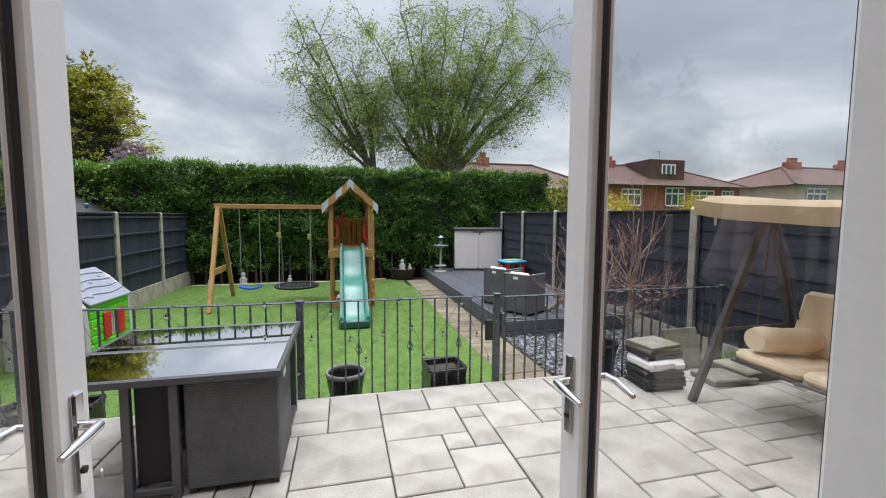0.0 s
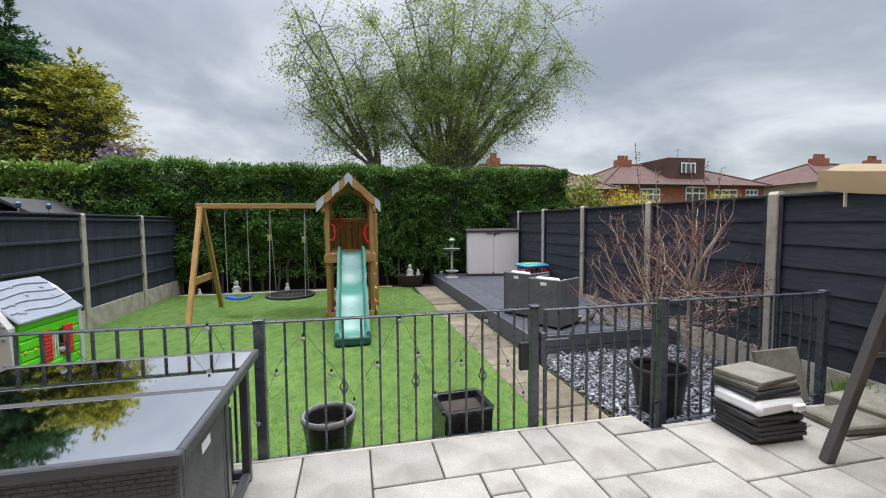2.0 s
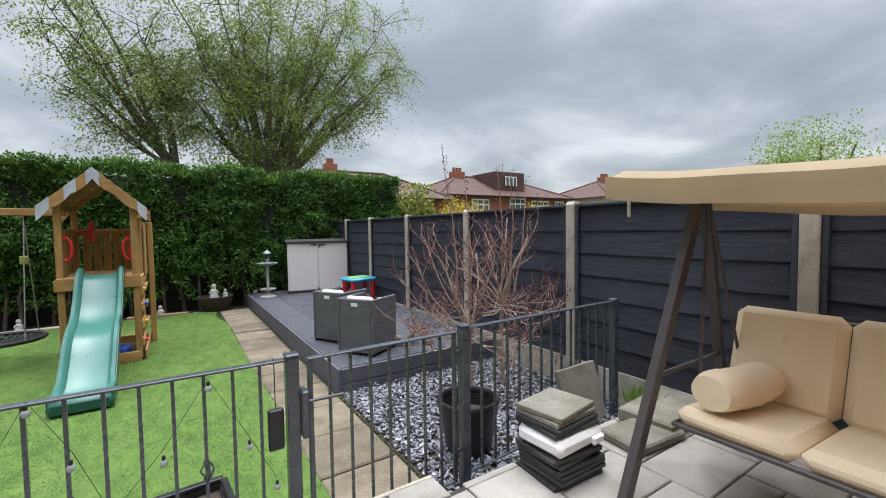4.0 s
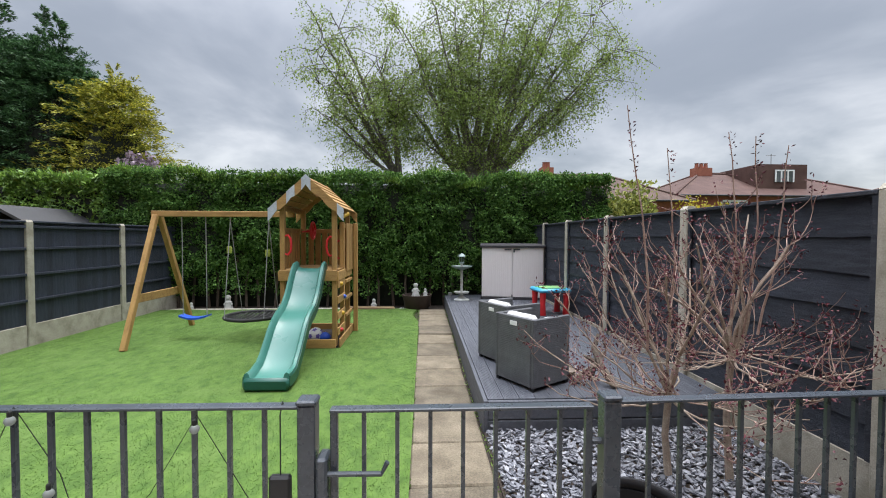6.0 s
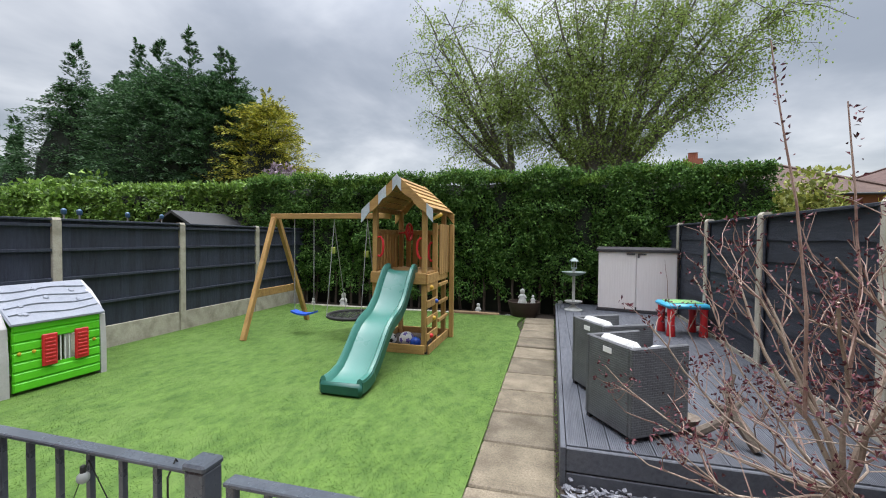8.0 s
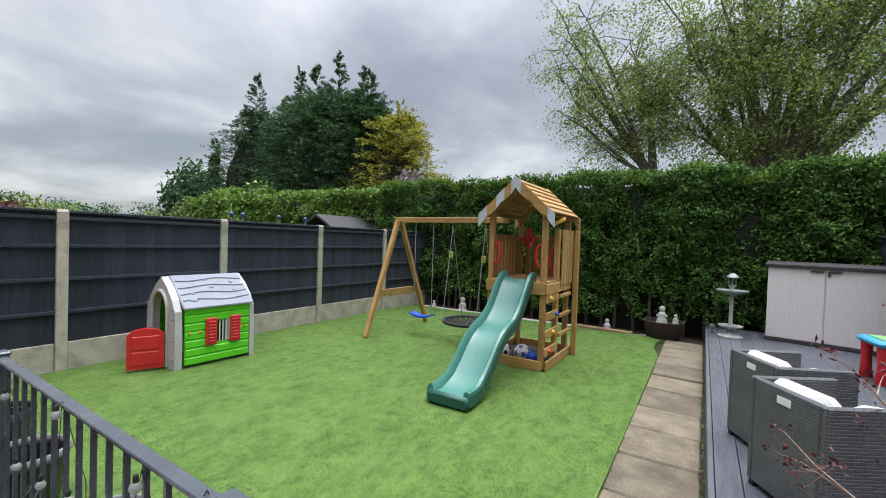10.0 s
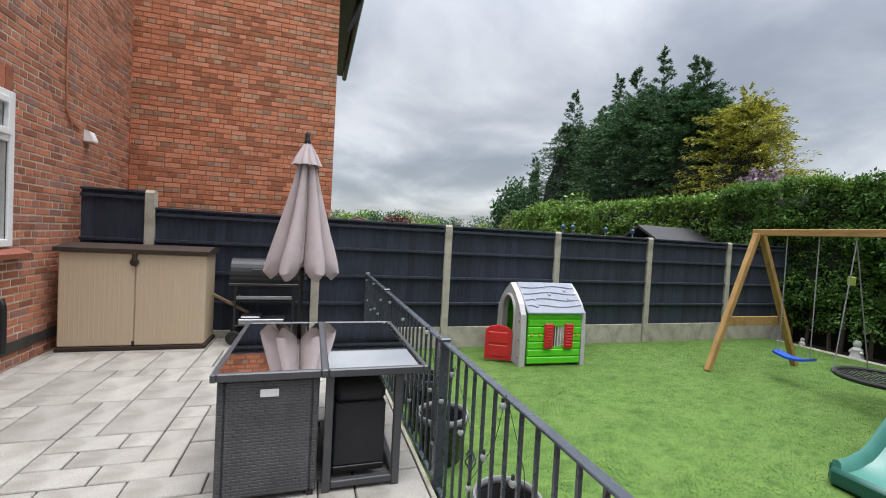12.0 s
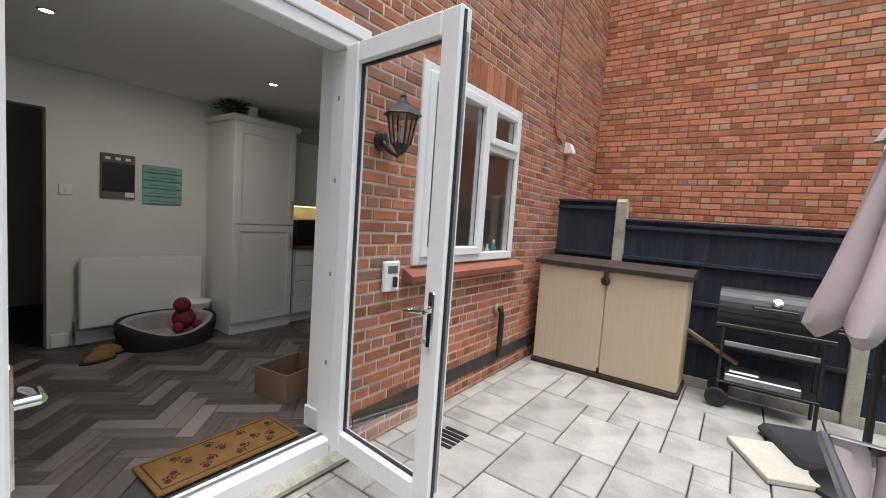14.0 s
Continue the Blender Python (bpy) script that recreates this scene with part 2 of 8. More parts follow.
def glow(name, colour, strength):
    m = bpy.data.materials.new(name)
    m.use_nodes = True
    b = m.node_tree.nodes["Principled BSDF"]
    b.inputs["Base Color"].default_value = (*colour, 1)
    b.inputs["Emission Color"].default_value = (*colour, 1)
    b.inputs["Emission Strength"].default_value = strength
    return m


M_SLAB = material("patio_sandstone", (0.37, 0.35, 0.312), (0.27, 0.252, 0.22), 0.75, 3.5, 110, 0.24, 0.2, spread=0.1, stain=(0.17, 0.157, 0.13, 0.6), stain_scale=2.4)
M_JOINT = material("joint_mortar", (0.05, 0.046, 0.04), (0.03, 0.028, 0.025), 0.9, 8, 90, 0.3, 0.2)
M_PATH = material("old_concrete_flag", (0.205, 0.17, 0.118), (0.12, 0.098, 0.066), 0.9, 4, 70, 0.35, 0.3, spread=0.26, stain=(0.075, 0.06, 0.04, 0.75), stain_scale=2.5)
M_EARTH = material("garden_soil", (0.05, 0.036, 0.025), (0.028, 0.02, 0.015), 0.95, 5, 50, 0.4, 0.6)
M_GROUND = material("rough_grass", (0.07, 0.1, 0.035), (0.05, 0.07, 0.03), 0.95, 0.3, 9, 0.3, 0.4)
M_TURF = material("artificial_turf", (0.097, 0.178, 0.026), (0.05, 0.108, 0.014), 0.9, 11, 40, 0.15, 0.05, stretch=(1, 0.6, 1), stain=(0.117, 0.19, 0.041, 0.7), stain_scale=3.4)
M_BLADE = material("turf_blade", (0.094, 0.179, 0.026), (0.045, 0.102, 0.013), 0.6, 11, 40, 0.15, 0, stretch=(1, 0.6, 1), spread=0.1, by="island", c3=(0.112, 0.194, 0.034), see=0.5, stain=(0.132, 0.215, 0.05, 0.65), stain_scale=3.4)
M_DECK = material("grey_stained_deck", (0.105, 0.112, 0.13), (0.075, 0.08, 0.095), 0.65, 5, 60, 0.2, 0.15, stretch=(6, 0.8, 6), spread=0.12)
M_FENCE = material("anthracite_fence_paint", (0.034, 0.042, 0.064), (0.022, 0.028, 0.045), 0.72, 4, 60, 0.35, 0.35, stretch=(9, 9, 0.9), spread=0.25)
M_FENCE_H = material("anthracite_board_paint", (0.026, 0.031, 0.046), (0.017, 0.021, 0.032), 0.72, 4, 60, 0.35, 0.35, stretch=(9, 0.9, 9), spread=0.2, stain=(0.1, 0.11, 0.125, 0.25), stain_scale=5)
M_CONC = material("concrete_post", (0.47, 0.435, 0.355), (0.35, 0.32, 0.255), 0.9, 6, 90, 0.2, 0.2, spread=0.1, stain=(0.17, 0.165, 0.11, 0.55), stain_scale=3)
M_BRICK = material("red_brick", (0.6, 0.21, 0.1), (0.43, 0.15, 0.08), 0.88, 7, 120, 0.38, 0.4, spread=0.5, c3=(0.18, 0.09, 0.07), stain=(0.42, 0.27, 0.19, 0.22), stain_scale=9)
M_BRICK_J = material("red_brick_far", (0.6, 0.21, 0.1), (0.43, 0.15, 0.08), 0.88, 7, 120, 0.38, 0.4, spread=0.5, c3=(0.18, 0.09, 0.07), stain=(0.42, 0.27, 0.19, 0.22), stain_scale=9, by="island")
M_BRICK_N = material("orange_brick", (0.72, 0.255, 0.118), (0.52, 0.18, 0.09), 0.88, 7, 120, 0.36, 0.4, spread=0.42, c3=(0.52, 0.22, 0.13), stain=(0.34, 0.165, 0.115, 0.5), stain_scale=4, by="island")
M_BRICK_NO = material("orange_brick_near", (0.72, 0.255, 0.118), (0.52, 0.18, 0.09), 0.88, 7, 120, 0.36, 0.4, spread=0.42, c3=(0.52, 0.22, 0.13), stain=(0.34, 0.165, 0.115, 0.5), stain_scale=4)
M_BRICK_P = material("pale_header_brick", (0.5, 0.3, 0.19), (0.42, 0.22, 0.13), 0.88, 7, 120, 0.28, 0.3, spread=0.25, by="island")
M_MORTAR = material("lime_mortar", (0.66, 0.57, 0.47), (0.5, 0.42, 0.34), 0.95, 5, 120, 0.25, 0.3, stain=(0.24, 0.17, 0.13, 0.6), stain_scale=1.6)
M_MORTAR_N = material("red_dusted_mortar", (0.36, 0.17, 0.1), (0.25, 0.125, 0.08), 0.95, 5, 120, 0.3, 0.3, stain=(0.42, 0.29, 0.21, 0.5), stain_scale=2.2)
M_UPVC = material("white_upvc", (0.8, 0.8, 0.79), (0.76, 0.76, 0.75), 0.35, 2, 30, 0.03, 0.01)
M_WHITE = material("white_wall_paint", (0.72, 0.71, 0.68), (0.68, 0.67, 0.64), 0.85, 1.5, 90, 0.04, 0.04)
M_CEIL = material("ceiling_paint", (0.7, 0.69, 0.67), (0.66, 0.65, 0.63), 0.9, 1.5, 90, 0.04, 0.04)
M_CAB = material("white_cabinet_paint", (0.7, 0.69, 0.67), (0.66, 0.65, 0.63), 0.45, 1.5, 40, 0.03, 0.02)
M_RAIL = material("grey_rail_paint", (0.055, 0.066, 0.08), (0.043, 0.052, 0.063), 0.28, 12, 150, 0.2, 0.05, stain=(0.13, 0.145, 0.16, 0.3), stain_scale=9, spec=0.7)
M_CHROME = material("chrome", (0.75, 0.75, 0.76), (0.7, 0.7, 0.71), 0.16, 5, 30, 0.02, 0, metal=1.0)
M_STEEL = material("galvanised_steel", (0.45, 0.46, 0.47), (0.36, 0.37, 0.38), 0.45, 9, 60, 0.15, 0.05, metal=1.0)
M_BLACK = material("black_plastic", (0.014, 0.014, 0.015), (0.01, 0.01, 0.011), 0.4, 8, 90, 0.15, 0.05)
M_RUBBER = material("black_rubber", (0.012, 0.012, 0.012), (0.02, 0.02, 0.02), 0.75, 8, 90, 0.15, 0.1)
M_GLASS = glass("window_glass")
M_BARK_EDGE = material("timber_edging", (0.3, 0.2, 0.11), (0.2, 0.13, 0.07), 0.85, 4, 60, 0.25, 0.2, stretch=(0.6, 6, 6))
M_LEAF_H = material("hedge_leaf", (0.084, 0.182, 0.035), (0.05, 0.12, 0.025), 0.68, 1.2, 3, 0.2, 0, spread=0.4, by="island", c3=(0.12, 0.225, 0.046), see=0.38, spec=0.25)
M_LEAF_T = material("hedge_new_growth", (0.15, 0.27, 0.04), (0.1, 0.2, 0.03), 0.5, 1.2, 3, 0.2, 0, spread=0.45, by="island", c3=(0.22, 0.34, 0.065), see=0.35)
# near-black so that the shade deep between leaves lies in the colour
M_SHADE_CORE = material("shade_core", (0.012, 0.018, 0.008), (0.006, 0.009, 0.005), 0.95, 3, 12, 0.4, 0.5)
M_TWIG = material("woody_twig", (0.1, 0.075, 0.055), (0.06, 0.045, 0.035), 0.9, 9, 60, 0.3, 0.3)

# ---- levels ----
LAWN, DECK = -0.23, 0.02
WALL_Y = 0.22
FENCE_L, FENCE_R = -3.71, 4.77

# ---- ground ----
g = G()
g.box(-400, -400, -0.75, 400, 400, -0.36)
solid("ground", g, M_GROUND, "rough grassy ground around the gardens", "ground", kind="structure")
g = G()
g.box(FENCE_L - 0.3, 3.4, -0.35, FENCE_R + 0.3, 13.6, -0.295)
solid("ground_soil", g, M_EARTH, "dark bare soil under the hedge and borders", "soil", kind="structure")
g = G()
rows = []
for i in range(34):
    y = 3.58 + (11.55 - 3.58) * i / 33
    right = 2.0 if y < 10.2 else 2.0 - 0.12 * math.sin((y - 10.2) / 1.42 * math.pi)
    rows.append([(FENCE_L + 0.05 + (right - FENCE_L - 0.05) * j / 24, y + (0.05 * math.sin(j * 0.9) if i == 33 else 0), LAWN + 0.0015 * noise.noise((j * 0.4, i * 0.4, 3))) for j in range(25)])
g.sheet(rows, 0.05)
lawn = solid("lawn", g, M_TURF, "bright green artificial turf lawn laid flat", "lawn", kind="structure", smooth=True)

# blades of the turf
rng = np.random.default_rng(4)
N = 450000
bx, by = rng.uniform(FENCE_L + 0.08, 1.99, N), rng.uniform(3.65, 11.5, N)
lie = rng.normal(0, 0.75, (N, 2)) + np.array([0.25, -0.35])
me = scatter_mesh("turf_blades", np.stack([bx, by, np.full(N, LAWN - 0.002)], 1), np.stack([lie[:, 0], lie[:, 1], np.full(N, 0.5)], 1), rng.normal(0, 0.35, (N, 3)) + np.array([0, 0, 1]), rng.uniform(0.008, 0.014, N), rng.uniform(0.003, 0.006, N), 0.1)
tagged(part("turf_blades", me, M_BLADE), "short synthetic grass blades of the lawn", "grass", kind="stuff")

# ---- fences ----
Z_L, Z_R = 1.58, 1.65


fence_left = thing("fence_left", "garden fence of dark painted upright boards between concrete posts", "fence", pose(FENCE_L, 0, 0), kind="structure")
fence_right = thing("fence_right", "garden fence of dark painted overlapping level boards between concrete posts", "fence", pose(FENCE_R, 0, 0), kind="structure")


def concrete_post(run, y, top):
    g = G()
    g.box(-0.055, -0.055, LAWN - 0.2, 0.055, 0.055, top - 0.02, 0.008)
    g.prism([(-0.055, top - 0.021), (0.055, top - 0.021), (0.03, top + 0.012), (-0.03, top + 0.012)], "y", -0.05, 0.05)
    part("post", g, M_CONC, run, "weathered concrete post").location = (0, y, 0)


def upright_panel(run, y0, y1, top):
    """Upright lapped boards on rails with a capping, over a concrete gravel board."""
    L = y1 - y0
    g = G()
    for z in (0.44, 0.82, 1.2, top - 0.06):
        if z < top - 0.03:
            g.box(0.014, 0, z - 0.02, 0.05, L, z + 0.02, 0.004)
    g.box(-0.02, 0, top, 0.055, L, top + 0.03, 0.005)
    p = part("panel", g, M_FENCE, run)
    p.location = (0, y0, 0)
    n = max(int(L / 0.105), 1)
    w = L / n
    board = G().prism([(0, -0.004), (w + 0.012, 0.006), (w + 0.012, 0.016), (0, 0.01)], "z", 0.08, top).mesh("board")
    board.transform(Matrix(((0, 1, 0, 0), (1, 0, 0, 0), (0, 0, 1, 0), (0, 0, 0, 1))))
    board.flip_normals()
    for k in range(n):
        part("board", board, M_FENCE, p).location = (0.0, k * w, 0.002 * math.sin(7 * k))
    part("gravel_board", G().box(-0.02, 0, LAWN - 0.1, 0.03, L, 0.085, 0.006), M_CONC, run, "concrete gravel board").location = (0, y0, 0)


def lapped_panel(run, y0, y1, top):
    """Broad overlapping boards laid level, seen from the garden side at -x."""
    n, L = 7, y1 - y0
    h = (top - 0.06) / n
    g = G()
    for yy in (0.0, L - 0.04):
        g.box(-0.04, yy, 0.06, -0.022, yy + 0.04, top, 0.004)
    g.box(-0.045, 0, top, 0.03, L, top + 0.03, 0.005)
    p = part("panel", g, M_FENCE_H, run)
    p.location = (0, y0, 0)
    for k in range(n):
        z = 0.06 + k * h
        s = 9
        lower, upper = [], []
        for i in range(s):
            yy = L * i / (s - 1)
            lower.append((-0.015, yy, z - 0.02 + 0.014 * noise.noise((yy * 2.3, z * 5, y0))))
            upper.append((0.0, yy, z + h + 0.012))
        vs = lower + upper + [(a + 0.013, b, c) for a, b, c in lower] + [(a + 0.013, b, c) for a, b, c in upper]
        fs = []
        for i in range(s - 1):
            fs += [(i, i + 1, s + i + 1, s + i), (2 * s + i, 3 * s + i, 3 * s + i + 1, 2 * s + i + 1), (i, 2 * s + i, 2 * s + i + 1, i + 1), (s + i, s + i + 1, 3 * s + i + 1, 3 * s + i)]
        fs += [(0, s, 3 * s, 2 * s), (s - 1, 3 * s - 1, 4 * s - 1, 2 * s - 1)]
        part("board", G().add(vs, fs), M_FENCE_H, p)
    part("gravel_board", G().box(-0.02, 0, LAWN - 0.15, 0.03, L, 0.055, 0.006), M_CONC, run, "stained concrete gravel board").location = (0, y0, 0)


left_posts = [0.98, 2.93, 4.81, 6.69, 8.57, 10.45, 12.3]
for y in left_posts:
    concrete_post(fence_left, y, 1.80 if y < 1.2 else 1.61)
for a, b in zip(left_posts[:-1], left_posts[1:]):
    upright_panel(fence_left, a + 0.058, b - 0.058, Z_L)
upright_panel(fence_left, WALL_Y + 0.06, 0.98 - 0.058, 1.77)
right_posts = [0.55, 2.5, 4.45, 6.3, 8.09, 9.75, 11.19]
for y in right_posts:
    concrete_post(fence_right, y, 1.70)
for a, b in zip(right_posts[:-1], right_posts[1:]):
    lapped_panel(fence_right, a + 0.058, b - 0.058, Z_R)
lapped_panel(fence_right, 11.25, 12.7, Z_R)

# ---- house walls of brick ----


def brick_wall(name, label, at, length, height, openings, near, mat_piece, mat_rest, z0=0.0, thick=0.11, pale=0.0):
    """A wall in its own frame: along +x, facing +y at y = 0. openings: (x0, x1, z0, z1); near(x, z): bricks to build one by one."""
    w = thing(name, label, "wall", at, kind="structure")
    back = G()
    xs = sorted({0.0, length, *(v for o in openings for v in o[:2])})
    zs = sorted({z0, height, *(v for o in openings for v in o[2:])})
    for xa, xb in zip(xs[:-1], xs[1:]):
        for za, zb in zip(zs[:-1], zs[1:]):
            if not any(o[0] <= xa and xb <= o[1] and o[2] <= za and zb <= o[3] for o in openings):
                back.box(xa, -thick, za, xb - (0.03 if xb == length else 0), -0.005, zb)
    part("mortar_bed", back, M_MORTAR_N if pale else M_MORTAR, w, "sandy mortar joints")
    rest, light, cache, count = G(), G(), {}, 0
    course, row, joint = 0.0755, 0, 0.0062 if pale else 0.0082
    z = z0
    while z + course <= height + 0.001:
        head = row % (3 if pale else 4) == 2
        step = 0.1125 if head else 0.225
        x = -step * (0.5 if row % 2 else 0.0) - (0.056 if head else 0)
        while x < length:
            xa, xb = max(x + joint, 0.0), min(x + step - joint, length)
            x += step
            spans = [(xa, xb)]
            for o in openings:
                if o[2] < z + course - 0.01 and z + 0.01 < o[3]:
                    cut = []
                    for s, e in spans:
                        if e <= o[0] or s >= o[1]:
                            cut.append((s, e))
                        else:
                            if s < o[0]:
                                cut.append((s, o[0]))
                            if e > o[1]:
                                cut.append((o[1], e))
                    spans = cut
            for s, e in spans:
                if e - s < 0.03:
                    continue
                if near(s, z) and count < 300 and (not pale or e - s > 0.12):
                    key = round(e - s, 2)
                    if key not in cache:
                        cache[key] = G().box(0, -0.05, joint, key, 0.0, course - joint, 0.004).mesh("brick")
                    b = part("brick", cache[key], mat_piece, w)
                    b.location = (s, random.uniform(-0.002, 0.003), z)
                    count += 1
                else:
                    o = random.uniform(-0.002, 0.003)
                    lot = pale * max(0.0, 1.0 + 2.2 * noise.noise((s * 0.9, z * 0.9, 4))) * (1.0 if e - s < 0.12 else 0.12)
                    (light if pale and random.random() < lot else rest).box(s, -0.05, z + joint, e, o, z + course - joint, 0.0035)
        z += course
        row += 1
    me = rest.mesh("brickwork", tidy=True)
    tagged(part("brickwork", me, mat_rest, w), kind="stuff")
    if light.f:
        tagged(part("pale_brickwork", light.mesh("pale_brickwork"), M_BRICK_P, w), kind="stuff")
    return w


# our wall faces +y; its frame runs along -x so that +y stays outwards
DOOR = (-0.60, 1.13, 0.0, 2.43)
WIN = (-2.63, -1.13, 1.13, 2.54)
turn = Matrix.Translation((-5.13, WALL_Y, 0))
E0 = -5.13
brick_wall("wall_house", "rear wall of weathered red brick with pale mortar", turn, 4.84 + 5.13, 5.8,
           [(DOOR[0] - E0, DOOR[1] - E0, -1, DOOR[3]), (WIN[0] - E0, WIN[1] - E0, WIN[2], WIN[3])],
           lambda x, z: 2.4 < x < 4.5 and 0.0 < z < 1.9, M_BRICK, M_BRICK_J, z0=-0.15)
# the neighbour's wall faces +x at x = -4.43
nb = Matrix.Translation((-5.13, 3.15, 0)) @ pose(0, 0, 0, 0, 0, -90)
brick_wall("wall_neighbour", "tall side wall of orange red brick with pale headers", nb, 2.93, 6.2, [], lambda x, z: 0.4 < x < 2.4 and 1.75 < z < 3.4, M_BRICK_NO, M_BRICK_N, z0=-0.3, pale=0.42)
g = G()
g.box(-9.5, -6, -0.3, -5.26, 3.14, 6.2)
solid("house_neighbour", g, M_BRICK_N, "neighbouring house behind its brick side wall", "house", kind="structure")
# verge, fascia and gutters of the neighbour's corner
nr = thing("roof_edge", "dark fascia with gutter and downpipe on the neighbouring house", "roof", pose(-5.3, 3.3, 0), kind="structure")
part("soffit", G().box(-4.0, -0.17, 5.55, 0.3, 0.25, 5.7, 0.01), M_BLACK, nr)
part("gutter", G().tube([(-4.0, 0.2, 5.5), (0.25, 0.2, 5.5)], 0.06, 10), M_BLACK, nr)
part("downpipe", G().tube([(-0.05, 0.2, 5.5), (-0.05, 0.1, 5.15), (-0.05, 0.0, 4.9)], 0.035, 10), M_BLACK, nr)

# ---- patio ----
g = G()
g.box(FENCE_L + 0.06, WALL_Y, -0.34, 2.46, 3.555, -0.018)
g.box(2.46, WALL_Y, -0.34, FENCE_R - 0.05, 3.40, -0.018)
patio = solid("pavement_patio", g, M_JOINT, "raised patio bed with dark pointed joints", "patio", kind="structure")

# ---- path flags beside the lawn ----
path = solid("pavement_path", G().box(1.98, 3.56, -0.34, 2.62, 12.0, -0.265), M_EARTH, "garden path of old concrete flags set in soil", "path", kind="structure")

# ---- decking ----
dk = thing("deck", "raised deck of grey stained grooved boards", "deck", pose(0, 0, 0), kind="structure")
# one solid near-black block fills the whole space under the boards
part("joists", G().box(2.66, 5.68, -0.33, 4.72, 12.05, -0.01), M_SHADE_CORE, dk)
part("fascia", G().box(2.60, 5.64, -0.34, 2.635, 12.05, DECK - 0.004, 0.004), M_DECK, dk)
for k in range(2):
    part("fascia_board", G().box(2.637, 5.64, -0.145 - 0.165 * k, 4.72, 5.672, 0.012 - 0.165 * k, 0.006), M_DECK, dk)

# ---- slate bed ----
g = G()
rows = [[(2.6 + 2.12 * j / 20, 3.42 + 2.24 * i / 20, -0.25 + 0.012 * noise.noise((j * 0.7, i * 0.7, 1))) for j in range(21)] for i in range(21)]
g.sheet(rows, 0.03)
solid("ground_slate_bed", g, M_EARTH, "dark bed under blue grey slate chippings", "bed", kind="structure", smooth=True)

# ---- house: doors, window, kitchen ----
M_DARKSEAL = material("door_seal", (0.012, 0.012, 0.016), (0.02, 0.02, 0.025), 0.5, 9, 90, 0.1, 0)
M_SILL = material("red_clay_sill", (0.3, 0.1, 0.06), (0.22, 0.07, 0.045), 0.7, 6, 90, 0.2, 0.15)
F0 = 0.14


def door_leaf(name, label, hinge, angle, width, flip):
    """A glazed leaf along +x of its own frame from the hinge; flip: which face looks outdoors."""
    d = thing(name, label, "door", Matrix.Translation((hinge[0], hinge[1], 0)) @ pose(0, 0, 0, 0, 0, angle), kind="structure")
    z0, z1, t, s = 0.19, 2.33, 0.035, 0.105
    for k, (a, b, c, e) in enumerate(((0, z0, s, z1), (width - s, z0, width, z1))):
        part("stile", G().box(a, -t, b, c, t, e, 0.008), M_UPVC, d)
    part("bottom_rail", G().box(s + 0.001, -t, z0, width - s - 0.001, t, z0 + s + 0.01, 0.008), M_UPVC, d)
    part("top_rail", G().box(s + 0.001, -t, z1 - s, width - s - 0.001, t, z1, 0.008), M_UPVC, d)
    g = G()
    for a, b in ((s, s + 0.012), (width - s - 0.012, width - s)):
        g.box(a, -0.008, z0 + s + 0.01, b, 0.008, z1 - s)
    for a, b in ((z0 + s + 0.01, z0 + s + 0.022), (z1 - s - 0.012, z1 - s)):
        g.box(s + 0.012, -0.008, a, width - s - 0.012, 0.008, b)
    part("glazing_gasket", g, M_DARKSEAL, d, "dark rubber glazing seal")
    pane = part("pane", G().box(s + 0.004, -0.004, z0 + s, width - s - 0.004, 0.004, z1 - s), M_GLASS, d, "clear glass pane")
    pane.visible_shadow = False
    part("edge_seal", G().box(width + 0.0005, -0.02, z0 + 0.02, width + 0.006, -0.006, z1 - 0.02), M_DARKSEAL, d, "dark seal strip")
    part("lock_strip", G().box(width + 0.0005, 0.0, z0 + 0.1, width + 0.003, 0.016, z1 - 0.1), M_STEEL, d, "steel lock strip")
    for side in (-1, 1):
        plate = part("handle_plate", G().box(width - 0.07, side * t, 0.93, width - 0.035, side * (t + 0.012), 1.17, 0.006), M_CHROME, d, "chrome handle plate")
        g = G()
        g.tube([(width - 0.052, side * (t + 0.01), 1.09), (width - 0.052, side * (t + 0.05), 1.09)], 0.011, 10)
        g.tube([(width - 0.052, side * (t + 0.05), 1.09), (width - 0.1, side * (t + 0.055), 1.088), (width - 0.17, side * (t + 0.05), 1.075)], [0.011, 0.012, 0.008], 10)
        part("lever", g, M_CHROME, plate, "chrome lever handle", True)
        part("keyhole", G().lathe([(0.009, 0), (0.009, 0.004), (0.004, 0.005)], 12, m=Matrix.Translation((width - 0.052, side * (t + 0.012), 0.985)) @ pose(0, 0, 0, -90 * side, 0, 0)), M_DARKSEAL, plate)
    return d


LH, LE = Vector((-0.42, 0.33)), Vector((-0.345, 1.095))
RH, RE = Vector((1.01, 0.30)), Vector((0.965, 1.08))
left_leaf = door_leaf("door_1", "white glazed garden door leaf standing open outwards", LH, math.degrees(math.atan2(LE.y - LH.y, LE.x - LH.x)), (LE - LH).length, 1)
right_leaf = door_leaf("door_2", "white glazed garden door leaf standing open beside the other", RH, math.degrees(math.atan2(RE.y - RH.y, RE.x - RH.x)), (RE - RH).length, -1)
key = part("key", G().lathe([(0.011, 0), (0.013, 0.004), (0.011, 0.008)], 14, (0, 0, 0), Matrix.Translation(((LE - LH).length - 0.05, -0.075, 0.97)) @ pose(0, 0, 0, 90, 0, 30)), M_STEEL, left_leaf, "small steel key in the lock")

